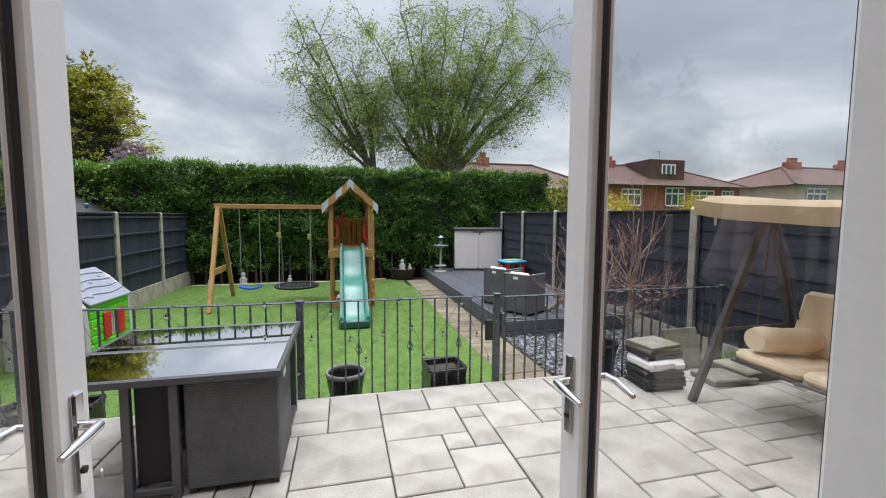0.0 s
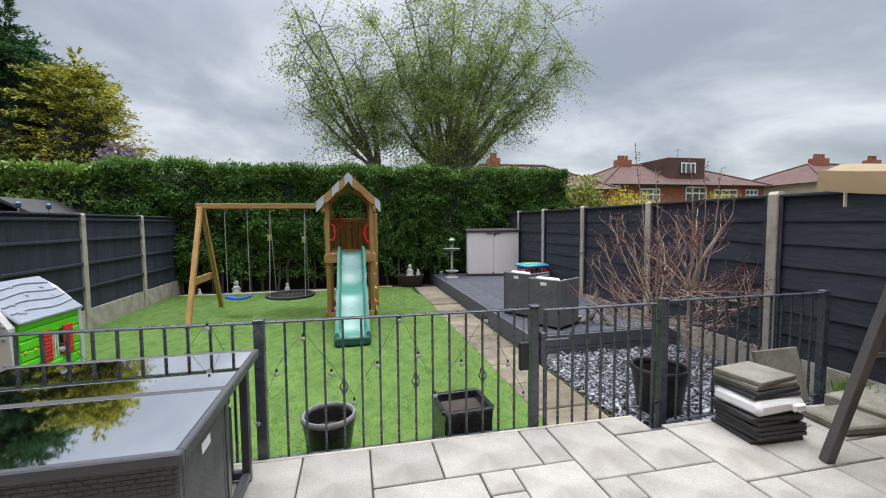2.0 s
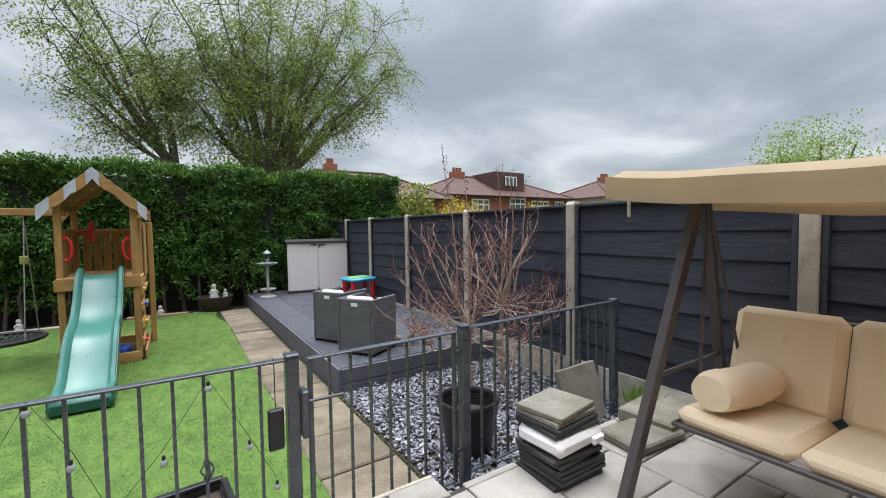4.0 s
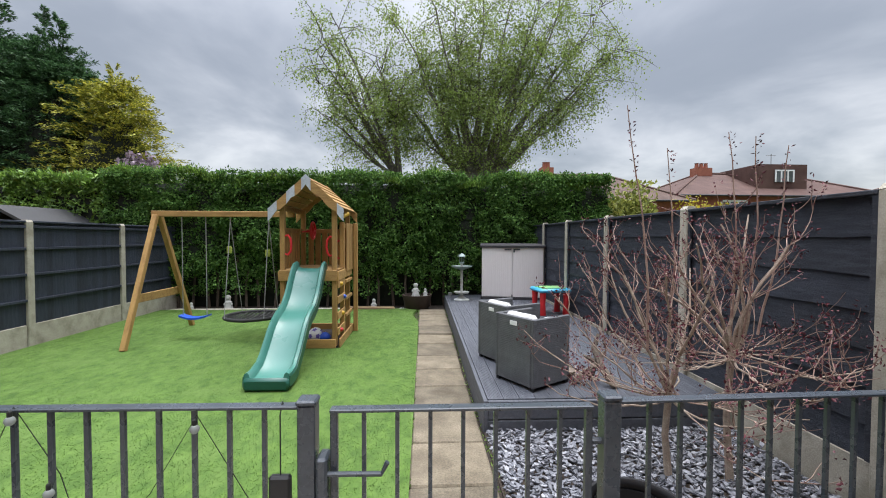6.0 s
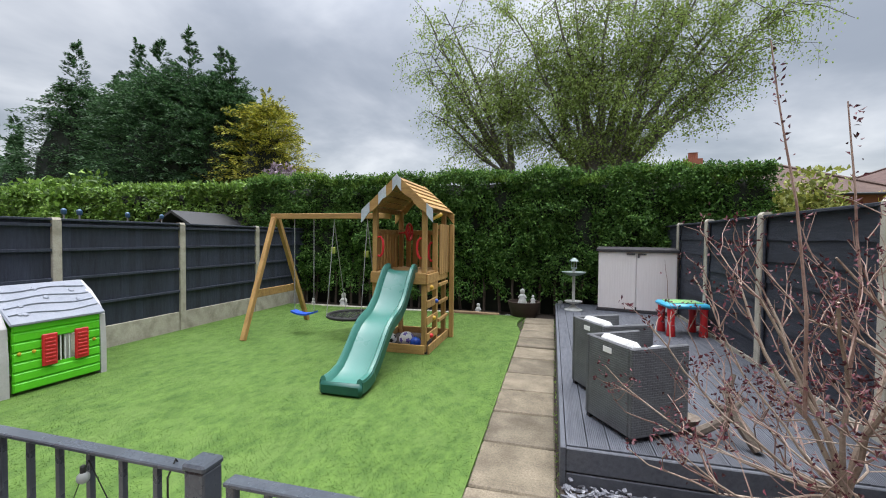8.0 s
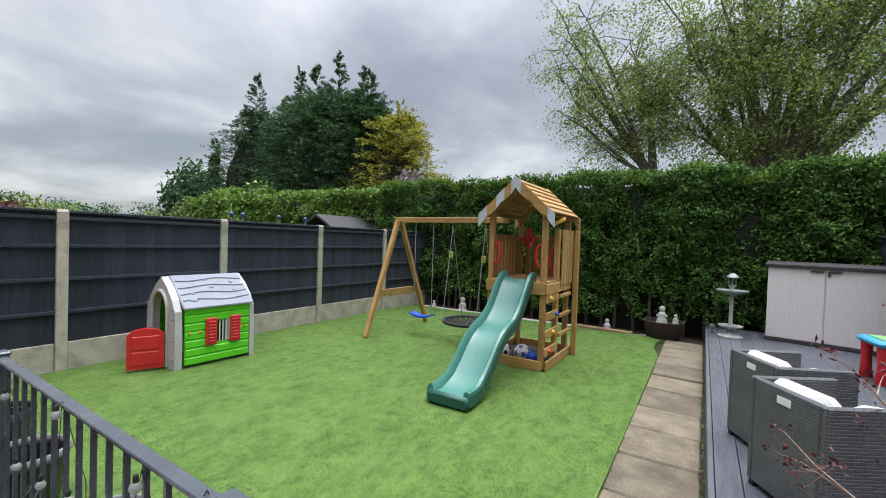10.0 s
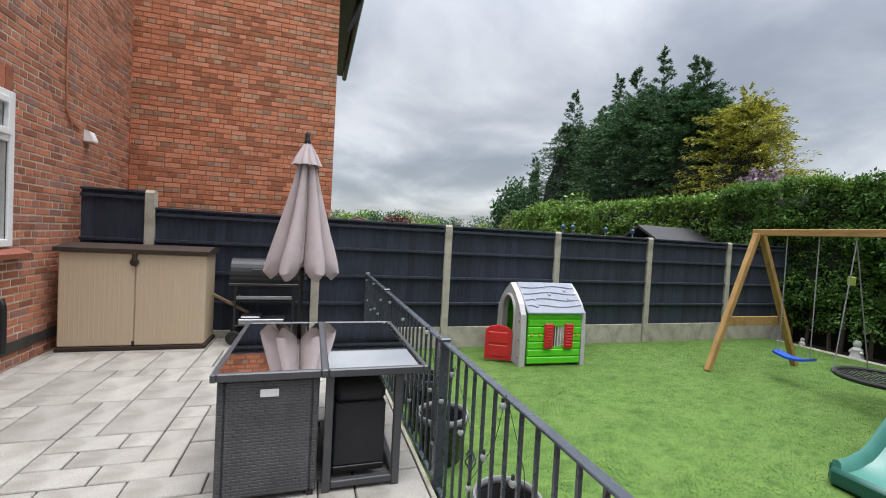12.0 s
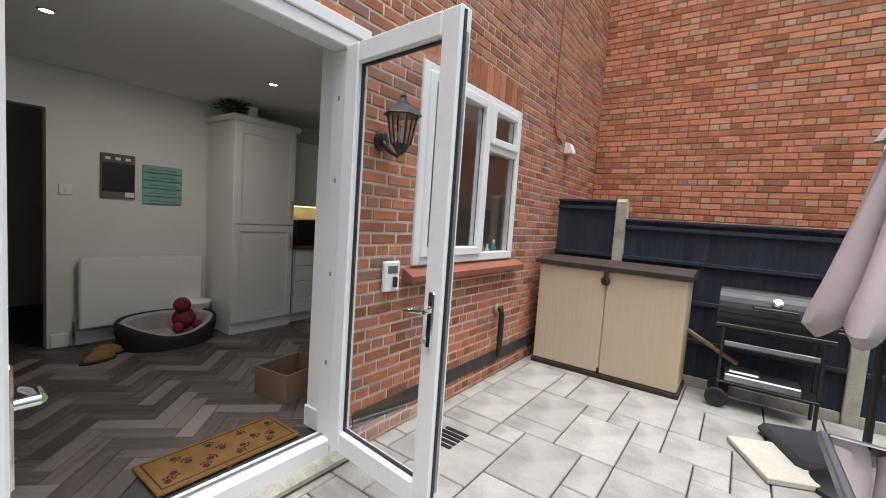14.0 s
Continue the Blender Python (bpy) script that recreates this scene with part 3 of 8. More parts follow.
fr = thing("door_frame", "white plastic outer frame of the garden doors", "door frame", pose(0, 0, 0), kind="structure")
part("jamb", G().box(-0.60, 0.12, 0.03, -0.47, 0.25, 2.36, 0.006), M_UPVC, fr)
part("jamb", G().box(1.06, 0.12, 0.03, 1.13, 0.25, 2.36, 0.006), M_UPVC, fr)
part("head", G().box(-0.60, 0.12, 2.362, 1.13, 0.25, 2.43, 0.006), M_UPVC, fr)
part("threshold", G().box(-0.47, 0.13, 0.03, 1.06, 0.25, 0.165, 0.008), M_UPVC, fr)
part("outer_sill", G().prism([(0.20, 0.02), (0.315, 0.02), (0.315, 0.045), (0.262, 0.07), (0.20, 0.07)], "x", -0.6, 1.13), M_CONC, fr, "pale weathered door sill")
part("track", G().box(-0.465, 0.17, 0.1655, 1.05, 0.19, 0.172), M_STEEL, fr)
part("lintel_strip", G().box(-0.62, 0.225, 2.432, 1.16, 0.262, 2.50, 0.005), M_UPVC, fr)
for x, sgn in ((-0.469, 1), (1.0585, -1)):
    for z in (0.6, 1.12, 1.65, 2.1):
        part("lock_keep", G().box(x, 0.178, z - 0.012, x + 0.003 * sgn, 0.19, z + 0.012), M_STEEL, fr)

# window
wd = thing("window_1", "white plastic casement window with one small opening top light", "window", pose(0, 0, 0), kind="structure")
wx0, wx1, wz0, wz1, wy = WIN[0], WIN[1], WIN[2] + 0.005, WIN[3] - 0.005, WALL_Y


def wframe(name, a, b, c, e, bar, y0, y1, parent):
    g = G()
    g.box(a, y0, c, a + bar, y1, e, 0.006)
    g.box(b - bar, y0, c, b, y1, e, 0.006)
    g.box(a + bar, y0, c, b - bar, y1, c + bar, 0.006)
    g.box(a + bar, y0, e - bar, b - bar, y1, e, 0.006)
    return part(name, g, M_UPVC, parent)


wframe("window_frame", wx0, wx1, wz0, wz1, 0.07, wy - 0.06, wy + 0.02, wd)
mid = -2.03
part("mullion", G().box(mid - 0.035, wy - 0.058, wz0 + 0.07, mid + 0.035, wy + 0.018, wz1 - 0.07, 0.006), M_UPVC, wd)
part("transom", G().box(wx0 + 0.07, wy - 0.058, 2.08, mid - 0.035, wy + 0.018, 2.15, 0.006), M_UPVC, wd)
s1 = wframe("sash", wx0 + 0.06, mid - 0.025, 2.14, wz1 - 0.06, 0.06, wy - 0.05, wy + 0.04, wd)
s2 = wframe("sash", mid + 0.025, wx1 - 0.06, wz0 + 0.06, wz1 - 0.06, 0.065, wy - 0.05, wy + 0.04, wd)
for a, b, c, e in ((wx0 + 0.07, mid - 0.035, wz0 + 0.07, 2.08), (wx0 + 0.12, mid - 0.085, 2.2, wz1 - 0.12), (mid + 0.09, wx1 - 0.125, wz0 + 0.125, wz1 - 0.125)):
    p = part("pane", G().box(a - 0.005, wy - 0.012, c - 0.005, b + 0.005, wy - 0.004, e + 0.005), M_GLASS, wd, "clear glass pane")
    p.visible_shadow = False
    g = G()
    for u, v in ((a, a + 0.008), (b - 0.008, b)):
        g.box(u, wy - 0.003, c, v, wy + 0.0, e)
    part("glazing_gasket", g, M_DARKSEAL, wd)
part("window_sill", G().prism([(WALL_Y - 0.02, 1.03), (WALL_Y + 0.09, 1.03), (WALL_Y + 0.095, 1.075), (WALL_Y + 0.01, 1.118), (WALL_Y - 0.02, 1.118)], "x", wx0 - 0.14, wx1 + 0.08), M_SILL, wd, "rounded red clay tile sill")
for k in range(13):
    x = wx0 + 0.01 + k * 0.1135
    part("lintel_brick", G().box(x, WALL_Y - 0.03, WIN[3] + 0.004, x + 0.103, WALL_Y + 0.006, WIN[3] + 0.225, 0.004), M_BRICK, wd, "upright soldier brick")

# bottles on the inner window ledge
for bx0, bh, br_, bm_, bl in ((-2.5, 0.2, 0.032, material("teal_bottle", (0.04, 0.3, 0.3), (0.03, 0.24, 0.25), 0.3, 5, 60, 0.05, 0), "teal plastic soap bottle on the window ledge"), (-2.38, 0.16, 0.028, M_WHITE, "white plastic bottle on the window ledge"), (-2.27, 0.23, 0.03, M_LEAF_T, "green bottle on the window ledge")):
    bo = thing("bottle", bl, "bottle", pose(bx0, 0.1, 1.1))
    part("body", G().lathe([(br_ * 0.9, 0), (br_, 0.006), (br_, bh * 0.62), (br_ * 0.45, bh * 0.78), (br_ * 0.4, bh * 0.86)], 14), bm_, bo, smooth=True)
    part("cap", G().lathe([(br_ * 0.48, bh * 0.86), (br_ * 0.48, bh), (br_ * 0.3, bh + 0.004)], 12), M_UPVC, bo, "small pale cap")

# wall lantern
wl_ = thing("wall_lantern", "black coach style wall lantern on the brick wall", "lantern", pose(-0.77, WALL_Y, 1.83))
part("wall_plate", G().lathe([(0.06, 0), (0.06, 0.015), (0.04, 0.03), (0.0, 0.035)], 18, m=pose(0, 0.004, 0.09, -90, 0, 0)), M_BLACK, wl_, smooth=True)
part("bracket", G().tube([(0, 0.02, 0.09), (0, 0.08, 0.03), (0, 0.15, -0.005), (0, 0.17, 0.03)], [0.018, 0.014, 0.012, 0.014], 10), M_BLACK, wl_, smooth=True)
part("base", G().lathe([(0.012, -0.02), (0.03, 0.0), (0.045, 0.03), (0.06, 0.045)], 6, (0, 0.17, 0.02)), M_BLACK, wl_)
M_LGLASS = glass("lantern_glass", (0.8, 0.82, 0.82), 0.05)
lg = part("glass_cage", G().lathe([(0.055, 0), (0.085, 0.16)], 6, (0, 0.17, 0.068)), M_LGLASS, wl_, "clear lantern glass")
for j in range(6):
    w = 2 * math.pi * j / 6
    part("cage_bar", G().tube([(0.057 * math.cos(w), 0.17 + 0.057 * math.sin(w), 0.065), (0.088 * math.cos(w), 0.17 + 0.088 * math.sin(w), 0.23)], 0.006, 6), M_BLACK, wl_)
part("roof", G().lathe([(0.118, 0), (0.11, 0.012), (0.06, 0.06), (0.03, 0.075), (0.018, 0.1), (0.02, 0.115), (0.004, 0.14)], 6, (0, 0.17, 0.23)), M_BLACK, wl_)
part("bulb", G().lathe([(0.004, 0.0), (0.02, 0.02), (0.024, 0.05), (0.012, 0.085), (0.002, 0.09)], 12, (0, 0.17, 0.075)), M_WHITE, wl_, "white bulb", True)

# outdoor socket, vent hood, pipe and cable
so = thing("wall_socket_box", "white weatherproof box with a dark switch on the brick wall", "socket box", pose(-0.915, WALL_Y, 0.98))
part("box", G().box(-0.075, 0.004, 0, 0.075, 0.035, 0.2, 0.01), M_UPVC, so)
part("switch", G().box(-0.03, 0.035, 0.03, 0.0, 0.06, 0.1, 0.006), M_BLACK, so)
part("label_plate", G().box(-0.045, 0.0352, 0.12, 0.045, 0.037, 0.17), M_STEEL, so)
vh = solid("vent_hood", G().prism([(0.004, 0), (0.1, 0), (0.1, 0.03), (0.06, 0.12), (0.004, 0.14)], "x", -0.06, 0.06), M_UPVC, "small cream plastic vent hood on the brick wall", "vent", pose(-3.9, WALL_Y, 2.35))
pp = thing("waste_pipe", "grey plastic waste pipe running down the brick wall", "pipe", pose(-2.43, WALL_Y, 0))
part("pipe", G().tube([(0, -0.02, 0.66), (0, 0.06, 0.66), (0, 0.07, 0.6), (0, 0.07, 0.2)], 0.028, 12), M_BLACK, pp, smooth=True)
part("collar", G().tube([(0, 0.01, 0.66), (0, 0.035, 0.66)], 0.045, 14), M_CONC, pp, "mortar collar")
solid("wall_cable", G().tube([(-3.43, WALL_Y + 0.012, 5.6), (-3.44, WALL_Y + 0.012, 3.0), (-3.46, WALL_Y + 0.012, 2.6), (-3.55, WALL_Y + 0.012, 2.5), (-3.75, WALL_Y + 0.012, 2.46)], 0.009, 6), M_BRICK, "thin brown cable clipped up the brick wall", "cable")
M_DAMP = material("tar_damp_course", (0.05, 0.042, 0.037), (0.03, 0.026, 0.023), 0.85, 5, 60, 0.3, 0.2)
solid("trim_damp_course", G().box(-5.1, WALL_Y + 0.002, 0.13, -0.66, WALL_Y + 0.012, 0.24, 0.003), M_DAMP, "dark tarred band along the foot of the wall", "damp course", kind="structure")
g = G()
for k in range(5):
    g.box(-1.32 + 0.05 * k, 0.5, -0.004, -1.29 + 0.05 * k, 0.68, 0.006)
g.box(-1.35, 0.47, -0.016, -1.04, 0.71, -0.006)
solid("drain_grate", g, M_BLACK, "black plastic drain grate set in the paving", "drain")

# kitchen shell
kf = thing("floor_kitchen", "kitchen floor of grey brown herringbone wood planks", "floor", pose(0, 0, 0), kind="structure")
M_PLANK = material("grey_oak_plank", (0.15, 0.12, 0.104), (0.075, 0.058, 0.048), 0.45, 3, 50, 0.3, 0.08, stretch=(1, 9, 9), spread=0.42, c3=(0.175, 0.15, 0.13))
part("screed", G().box(-4.9, -4.6, -0.2, 3.0, 0.129, F0 - 0.012), M_JOINT, kf)
g = G()
g.box(-5.0, -4.72, -0.2, 3.1, -4.6, 2.62)
g.box(-5.0, -4.6, -0.2, -4.9, 0.11, 2.62)
g.box(3.0, -4.6, -0.2, 3.1, 0.11, 2.62)
solid("wall_kitchen_outer", g, M_WHITE, "plain white plastered kitchen walls", "wall", kind="structure")
g = G()
g.box(-4.9, -2.72, F0 - 0.1, 0.22, -2.6, 2.5)
g.box(0.22, -2.72, 2.15, 1.0, -2.6, 2.5)
g.box(1.0, -2.72, F0 - 0.1, 3.0, -2.6, 2.5)
solid("wall_kitchen", g, M_WHITE, "white plastered kitchen wall with a doorway", "wall", kind="structure")
g = G()
g.box(-4.9, 0.08, F0 - 0.1, -0.60, 0.118, 1.10)
g.box(-4.9, 0.08, 2.58, 1.13, 0.118, 2.62)
g.box(-1.14, 0.08, 1.10, -0.6, 0.118, 2.58)
g.box(-4.9, 0.08, 1.10, -2.68, 0.118, 2.58)
g.box(1.13, 0.08, F0 - 0.1, 3.0, 0.118, 2.62)
g.box(-0.60, 0.08, 2.43, 1.13, 0.118, 2.579)
solid("wall_kitchen_front", g, M_WHITE, "white plastered inner face of the outside wall", "wall", kind="structure")
g = G()
g.box(-0.62, -0.02, F0, -0.50, 0.1, 2.42, 0.004)
g.box(1.06, -0.02, F0, 1.18, 0.1, 2.42, 0.004)
solid("trim_door_reveal", g, M_UPVC, "white boxed reveals beside the garden doors", "trim", kind="structure")
solid("ceiling", G().box(-5.0, -4.7, 2.5, 3.1, 0.08, 2.56), M_CEIL, "flat white kitchen ceiling", "ceiling", kind="structure")
g = G()
g.box(-1.02, -2.599, F0, 0.2, -2.585, F0 + 0.12, 0.004)
g.box(1.02, -2.599, F0, 3.0, -2.585, F0 + 0.12, 0.004)
solid("baseboard", g, M_UPVC, "white skirting board along the kitchen wall", "baseboard", kind="structure")
solid("baseboard_reveal", G().box(-0.63, -0.03, F0, -0.49, -0.02, F0 + 0.13, 0.004).box(-0.505, -0.02, F0, -0.49, 0.09, F0 + 0.13, 0.004), M_UPVC, "white skirting block beside the door", "baseboard", kind="structure")
M_LAMP = glow("downlight_lens", (1.0, 0.95, 0.86), 12.0)
for x, y in ((-0.94, -1.25), (0.46, -1.25), (-2.34, -1.25), (1.86, -1.25)):
    dl = thing("downlight", "small round recessed ceiling spotlight switched on", "downlight", pose(x, y, 2.5), "ceiling spotlights")
    part("bezel", G().lathe([(0.045, -0.002), (0.045, -0.006), (0.033, -0.008), (0.03, -0.003)], 20), M_CHROME, dl)
    part("lens", G().lathe([(0.03, -0.0035), (0.028, -0.006), (0.001, -0.007)], 16), M_LAMP, dl, "glowing lens")
# added lamp with no fitting of its own, brightens the room beyond the spotlights
lamp = new("kitchen_fill_light", bpy.data.lights.new("kitchen_fill_light", "AREA"))
lamp.data.shape, lamp.data.size, lamp.data.size_y, lamp.data.energy, lamp.data.color = "RECTANGLE", 0.3, 0.3, 8, (1.0, 0.93, 0.84)
lamp.matrix_world = look((-0.3, -1.25, 2.48), (-0.3, -1.25, 0))


def shaker(parent, x0, x1, z0, z1, y, hx=None, hz=None):
    """A panelled cabinet door facing +y."""
    d = part("cabinet_door", G().box(x0, y, z0, x1, y + 0.012, z1, 0.002), M_CAB, parent)
    g = G()
    for a, b, c, e in ((x0, x0 + 0.07, z0, z1), (x1 - 0.07, x1, z0, z1), (x0 + 0.07, x1 - 0.07, z0, z0 + 0.07), (x0 + 0.07, x1 - 0.07, z1 - 0.07, z1)):
        g.box(a, y + 0.0125, c, b, y + 0.022, e, 0.002)
    part("door_frame", g, M_CAB, d)
    if hx is not None:
        part("bar_handle", G().tube([(hx, y + 0.022, hz - 0.09), (hx, y + 0.045, hz - 0.09), (hx, y + 0.045, hz + 0.09), (hx, y + 0.022, hz + 0.09)], 0.006, 8), M_STEEL, d, "brushed steel bar handle")


fc = thing("tall_fridge_cabinet", "tall white panelled cabinet with two doors housing a fridge", "cabinet", pose(0, 0, 0))
part("carcass", G().box(-1.72, -2.585, F0 + 0.002, -1.04, -2.05, 2.3, 0.003), M_CAB, fc)
part("plinth", G().box(-1.72, -2.05, F0 + 0.002, -1.04, -2.045, F0 + 0.11), M_CAB, fc)
shaker(fc, -1.715, -1.045, F0 + 0.12, 1.27, -2.048, -1.67, 1.1)
shaker(fc, -1.715, -1.045, 1.28, 2.25, -2.048, -1.67, 1.45)
part("cornice", G().prism([(-2.04, 2.3), (-2.0, 2.35), (-2.585, 2.35), (-2.585, 2.3)], "x", -1.76, -1.0), M_CAB, fc)
bc = thing("kitchen_drawer_unit", "white kitchen base unit with four drawers and steel handles", "drawer unit", pose(0, 0, 0))
part("carcass", G().box(-2.5, -2.585, F0 + 0.1, -1.76, -2.07, 1.0, 0.003), M_CAB, bc)
part("plinth", G().box(-2.5, -2.585, F0 + 0.002, -1.76, -2.12, F0 + 0.098), M_CAB, bc)
for k in range(4):
    dr = part("drawer_front", G().box(-2.48, -2.068, 0.26 + 0.185 * k, -1.78, -2.05, 0.435 + 0.185 * k, 0.003), M_CAB, bc)
    part("bar_handle", G().tube([(-2.2, -2.05, 0.39 + 0.185 * k), (-2.2, -2.025, 0.39 + 0.185 * k), (-2.05, -2.025, 0.39 + 0.185 * k), (-2.05, -2.05, 0.39 + 0.185 * k)], 0.006, 8), M_STEEL, dr, "steel bar handle")
M_TOP = material("dark_wood_worktop", (0.14, 0.05, 0.028), (0.09, 0.03, 0.018), 0.35, 4, 60, 0.2, 0.05, stretch=(1, 8, 8))
solid("worktop", G().box(-3.6, -2.585, 1.002, -1.76, -2.03, 1.04, 0.004), M_TOP, "dark reddish wooden kitchen worktop", "worktop")
solid("oven", G().box(-2.4, -2.5, 1.042, -1.85, -2.15, 1.34, 0.01), M_BLACK, "black countertop oven on the worktop", "oven")
wu = thing("wall_cabinet", "white wall cabinet with a lit strip below it", "wall cabinet", pose(0, 0, 0))
part("carcass", G().box(-3.2, -2.585, 1.5, -1.76, -2.25, 2.25, 0.003), M_CAB, wu)
shaker(wu, -2.5, -1.77, 1.51, 2.24, -2.249, -2.44, 1.6)
part("light_strip", G().box(-2.9, -2.5, 1.492, -1.8, -2.47, 1.499), glow("cabinet_strip", (1.0, 0.7, 0.25), 5.0), wu, "warm glowing light strip")
ra = thing("radiator", "white flat panel radiator mounted low on the wall", "radiator", pose(0, 0, 0))
part("panel", G().box(-0.97, -2.56, 0.29, 0.03, -2.5, 0.91, 0.012), M_UPVC, ra)
part("top_grille", G().box(-0.96, -2.555, 0.911, 0.02, -2.505, 0.917), M_UPVC, ra)
part("bracket", G().box(-0.6, -2.598, 0.4, -0.4, -2.561, 0.8), M_UPVC, ra)
part("pipe", G().tube([(0.06, -2.54, F0), (0.06, -2.54, 0.36), (0.03, -2.54, 0.36)], 0.01, 8), M_CHROME, ra, "chrome pipe")
nbd = thing("notice_board", "dark grey framed notice board hung on the white wall", "notice board", pose(-0.26, -2.598, 1.45))
M_GREYWOOD = material("grey_wood", (0.16, 0.14, 0.115), (0.1, 0.085, 0.07), 0.7, 4, 60, 0.2, 0.1, stretch=(1, 6, 6))
part("frame", G().box(-0.13, 0.002, 0.0, 0.13, 0.018, 0.4, 0.003), M_GREYWOOD, nbd)
part("black_face", G().box(-0.12, 0.0182, 0.06, 0.12, 0.022, 0.32), M_BLACK, nbd)
for k in range(3):
    part("clip", G().box(-0.09 + 0.075 * k, 0.019, 0.345, -0.05 + 0.075 * k, 0.026, 0.37, 0.002), M_WHITE, nbd, "small pale clip")
part("note", G().box(-0.12, 0.0225, 0.015, -0.05, 0.025, 0.06), M_WHITE, nbd)
M_TEAL = material("teal_paint", (0.22, 0.42, 0.38), (0.17, 0.35, 0.32), 0.6, 4, 60, 0.1, 0.05)
tb = thing("slatted_wall_sign", "pale teal slatted wooden wall sign with unreadable lettering", "wall sign", pose(-0.62, -2.598, 1.42))
for k in range(5):
    part("slat", G().box(-0.17, 0.002, 0.075 * k, 0.17, 0.018, 0.075 * k + 0.068, 0.003), M_TEAL, tb)
for k in range(5):
    part("lettering", G().box(-0.12, 0.0182, 0.075 * k + 0.025, 0.12, 0.0195, 0.075 * k + 0.035), material("sign_ink", (0.1, 0.22, 0.2), rough=0.7), tb)
lsw = solid("light_switch", G().box(-0.045, 0.002, -0.045, 0.045, 0.012, 0.045, 0.004).box(-0.012, 0.012, -0.02, 0.012, 0.018, 0.02, 0.003), M_UPVC, "white light switch plate on the wall", "light switch", pose(0.1, -2.6, 1.5))

# pet bed, toy, bin, slippers, box, mat
M_PLUSH = material("cream_fleece", (0.5, 0.47, 0.42), (0.42, 0.39, 0.34), 0.95, 12, 120, 0.2, 0.5)
M_BEDC = material("black_bed_cloth", (0.02, 0.019, 0.02), (0.03, 0.028, 0.028), 0.9, 12, 150, 0.2, 0.3)
pb = thing("pet_bed", "oval black pet bed lined with cream fleece", "pet bed", pose(-0.55, -2.2, F0))


def bed_wall(scale, thick, lift, drop):
    """An oval padded wall, high behind and dipped in front."""
    n, rows_w = 40, []
    for k in range(n):
        w = 2 * math.pi * k / n
        dip = max(0.0, math.sin(w)) ** 2
        h = lift - drop * dip
        flare = 1.0 + 0.12 * (1 - dip)
        ox, oy = 0.37 * scale * math.cos(w), 0.27 * scale * math.sin(w)
        ix, iy = (0.37 * scale - thick) * math.cos(w), (0.27 * scale - thick) * math.sin(w)
        rows_w.append([(ox, oy, 0.0), (ox * flare, oy * flare, h * 0.6), (ox * flare, oy * flare, h - 0.02), ((ox + ix) / 2 * flare, (oy + iy) / 2 * flare, h), (ix * flare, iy * flare, h - 0.02), (ix, iy, 0.03)])
    m = len(rows_w[0])
    return G().add([p for q in rows_w for p in q], [(i * m + j, i * m + (j + 1) % m, ((i + 1) % n) * m + (j + 1) % m, ((i + 1) % n) * m + j) for i in range(n) for j in range(m)])


part("wall", bed_wall(1.0, 0.03, 0.25, 0.13), M_BEDC, pb, smooth=True)
part("liner", bed_wall(0.915, 0.05, 0.245, 0.12), M_PLUSH, pb, "cream fleece liner", True)
part("base", G().lathe([(0.3, 0.005), (0.3, 0.05), (0.26, 0.09), (0.001, 0.1)], 24, sy=0.72), M_PLUSH, pb, smooth=True)
M_TOYR = material("red_plush", (0.32, 0.02, 0.025), (0.06, 0.02, 0.02), 0.9, 20, 150, 0.2, 0.3)
toy = G()
for p, r in (((0, 0, 0.1), 0.085), ((0.02, 0.01, 0.21), 0.062), ((-0.07, 0.07, 0.05), 0.04), ((0.07, 0.07, 0.05), 0.04)):
    toy.lathe([(r * math.sin(a), -r * math.cos(a)) for a in np.linspace(0.05, math.pi - 0.05, 9)], 14, p)
ty = solid("soft_toy", toy, M_TOYR, "red soft toy with dark limbs sitting in the pet bed", "soft toy", pose(-0.66, -2.15, F0 + 0.1) @ Matrix.Scale(1.2, 4), smooth=True)
bk = thing("bucket", "white plastic bucket with green print and a lid", "bucket", pose(-0.89, -2.44, F0))
part("body", G().lathe([(0.1, 0.0), (0.105, 0.01), (0.125, 0.27), (0.13, 0.28), (0.13, 0.3)], 24), M_UPVC, bk, smooth=True)
part("print_band", G().lathe([(0.1125, 0.08), (0.1235, 0.22), (0.122, 0.2201), (0.111, 0.0801)], 24), material("green_print", (0.12, 0.25, 0.08), (0.4, 0.42, 0.38), 0.5, 18, 60, 0.2, 0), bk, "mottled green print", True)
part("lid", G().lathe([(0.137, 0.29), (0.137, 0.31), (0.12, 0.318), (0.001, 0.318)], 24), M_UPVC, bk, smooth=True)
M_SLIP = material("tan_suede", (0.3, 0.17, 0.07), (0.22, 0.12, 0.05), 0.95, 20, 150, 0.2, 0.3)
for k, (x, y, r) in enumerate(((0.02, -2.02, 15), (-0.06, -2.16, -10))):
    sl = thing("slipper", "tan slipper with a dark sole lying on the floor", "slipper", pose(x, y, F0, 0, 0, r), "pair of slippers")
    part("sole", G().lathe([(0.13, 0.0), (0.135, 0.012), (0.12, 0.02)], 18, sy=0.42), M_RUBBER, sl, smooth=True)
    part("upper", G().lathe([(0.115, 0.0205), (0.1, 0.06), (0.05, 0.085), (0.001, 0.09)], 18, (-0.01, 0, 0), sy=0.42), M_SLIP, sl, smooth=True)
M_CARD = material("brown_card", (0.24, 0.16, 0.1), (0.2, 0.13, 0.08), 0.8, 3, 60, 0.1, 0.05)
cb = thing("storage_basket", "low brown cardboard box standing open on the floor", "box", pose(-0.74, -0.52, F0, 0, 0, 8))
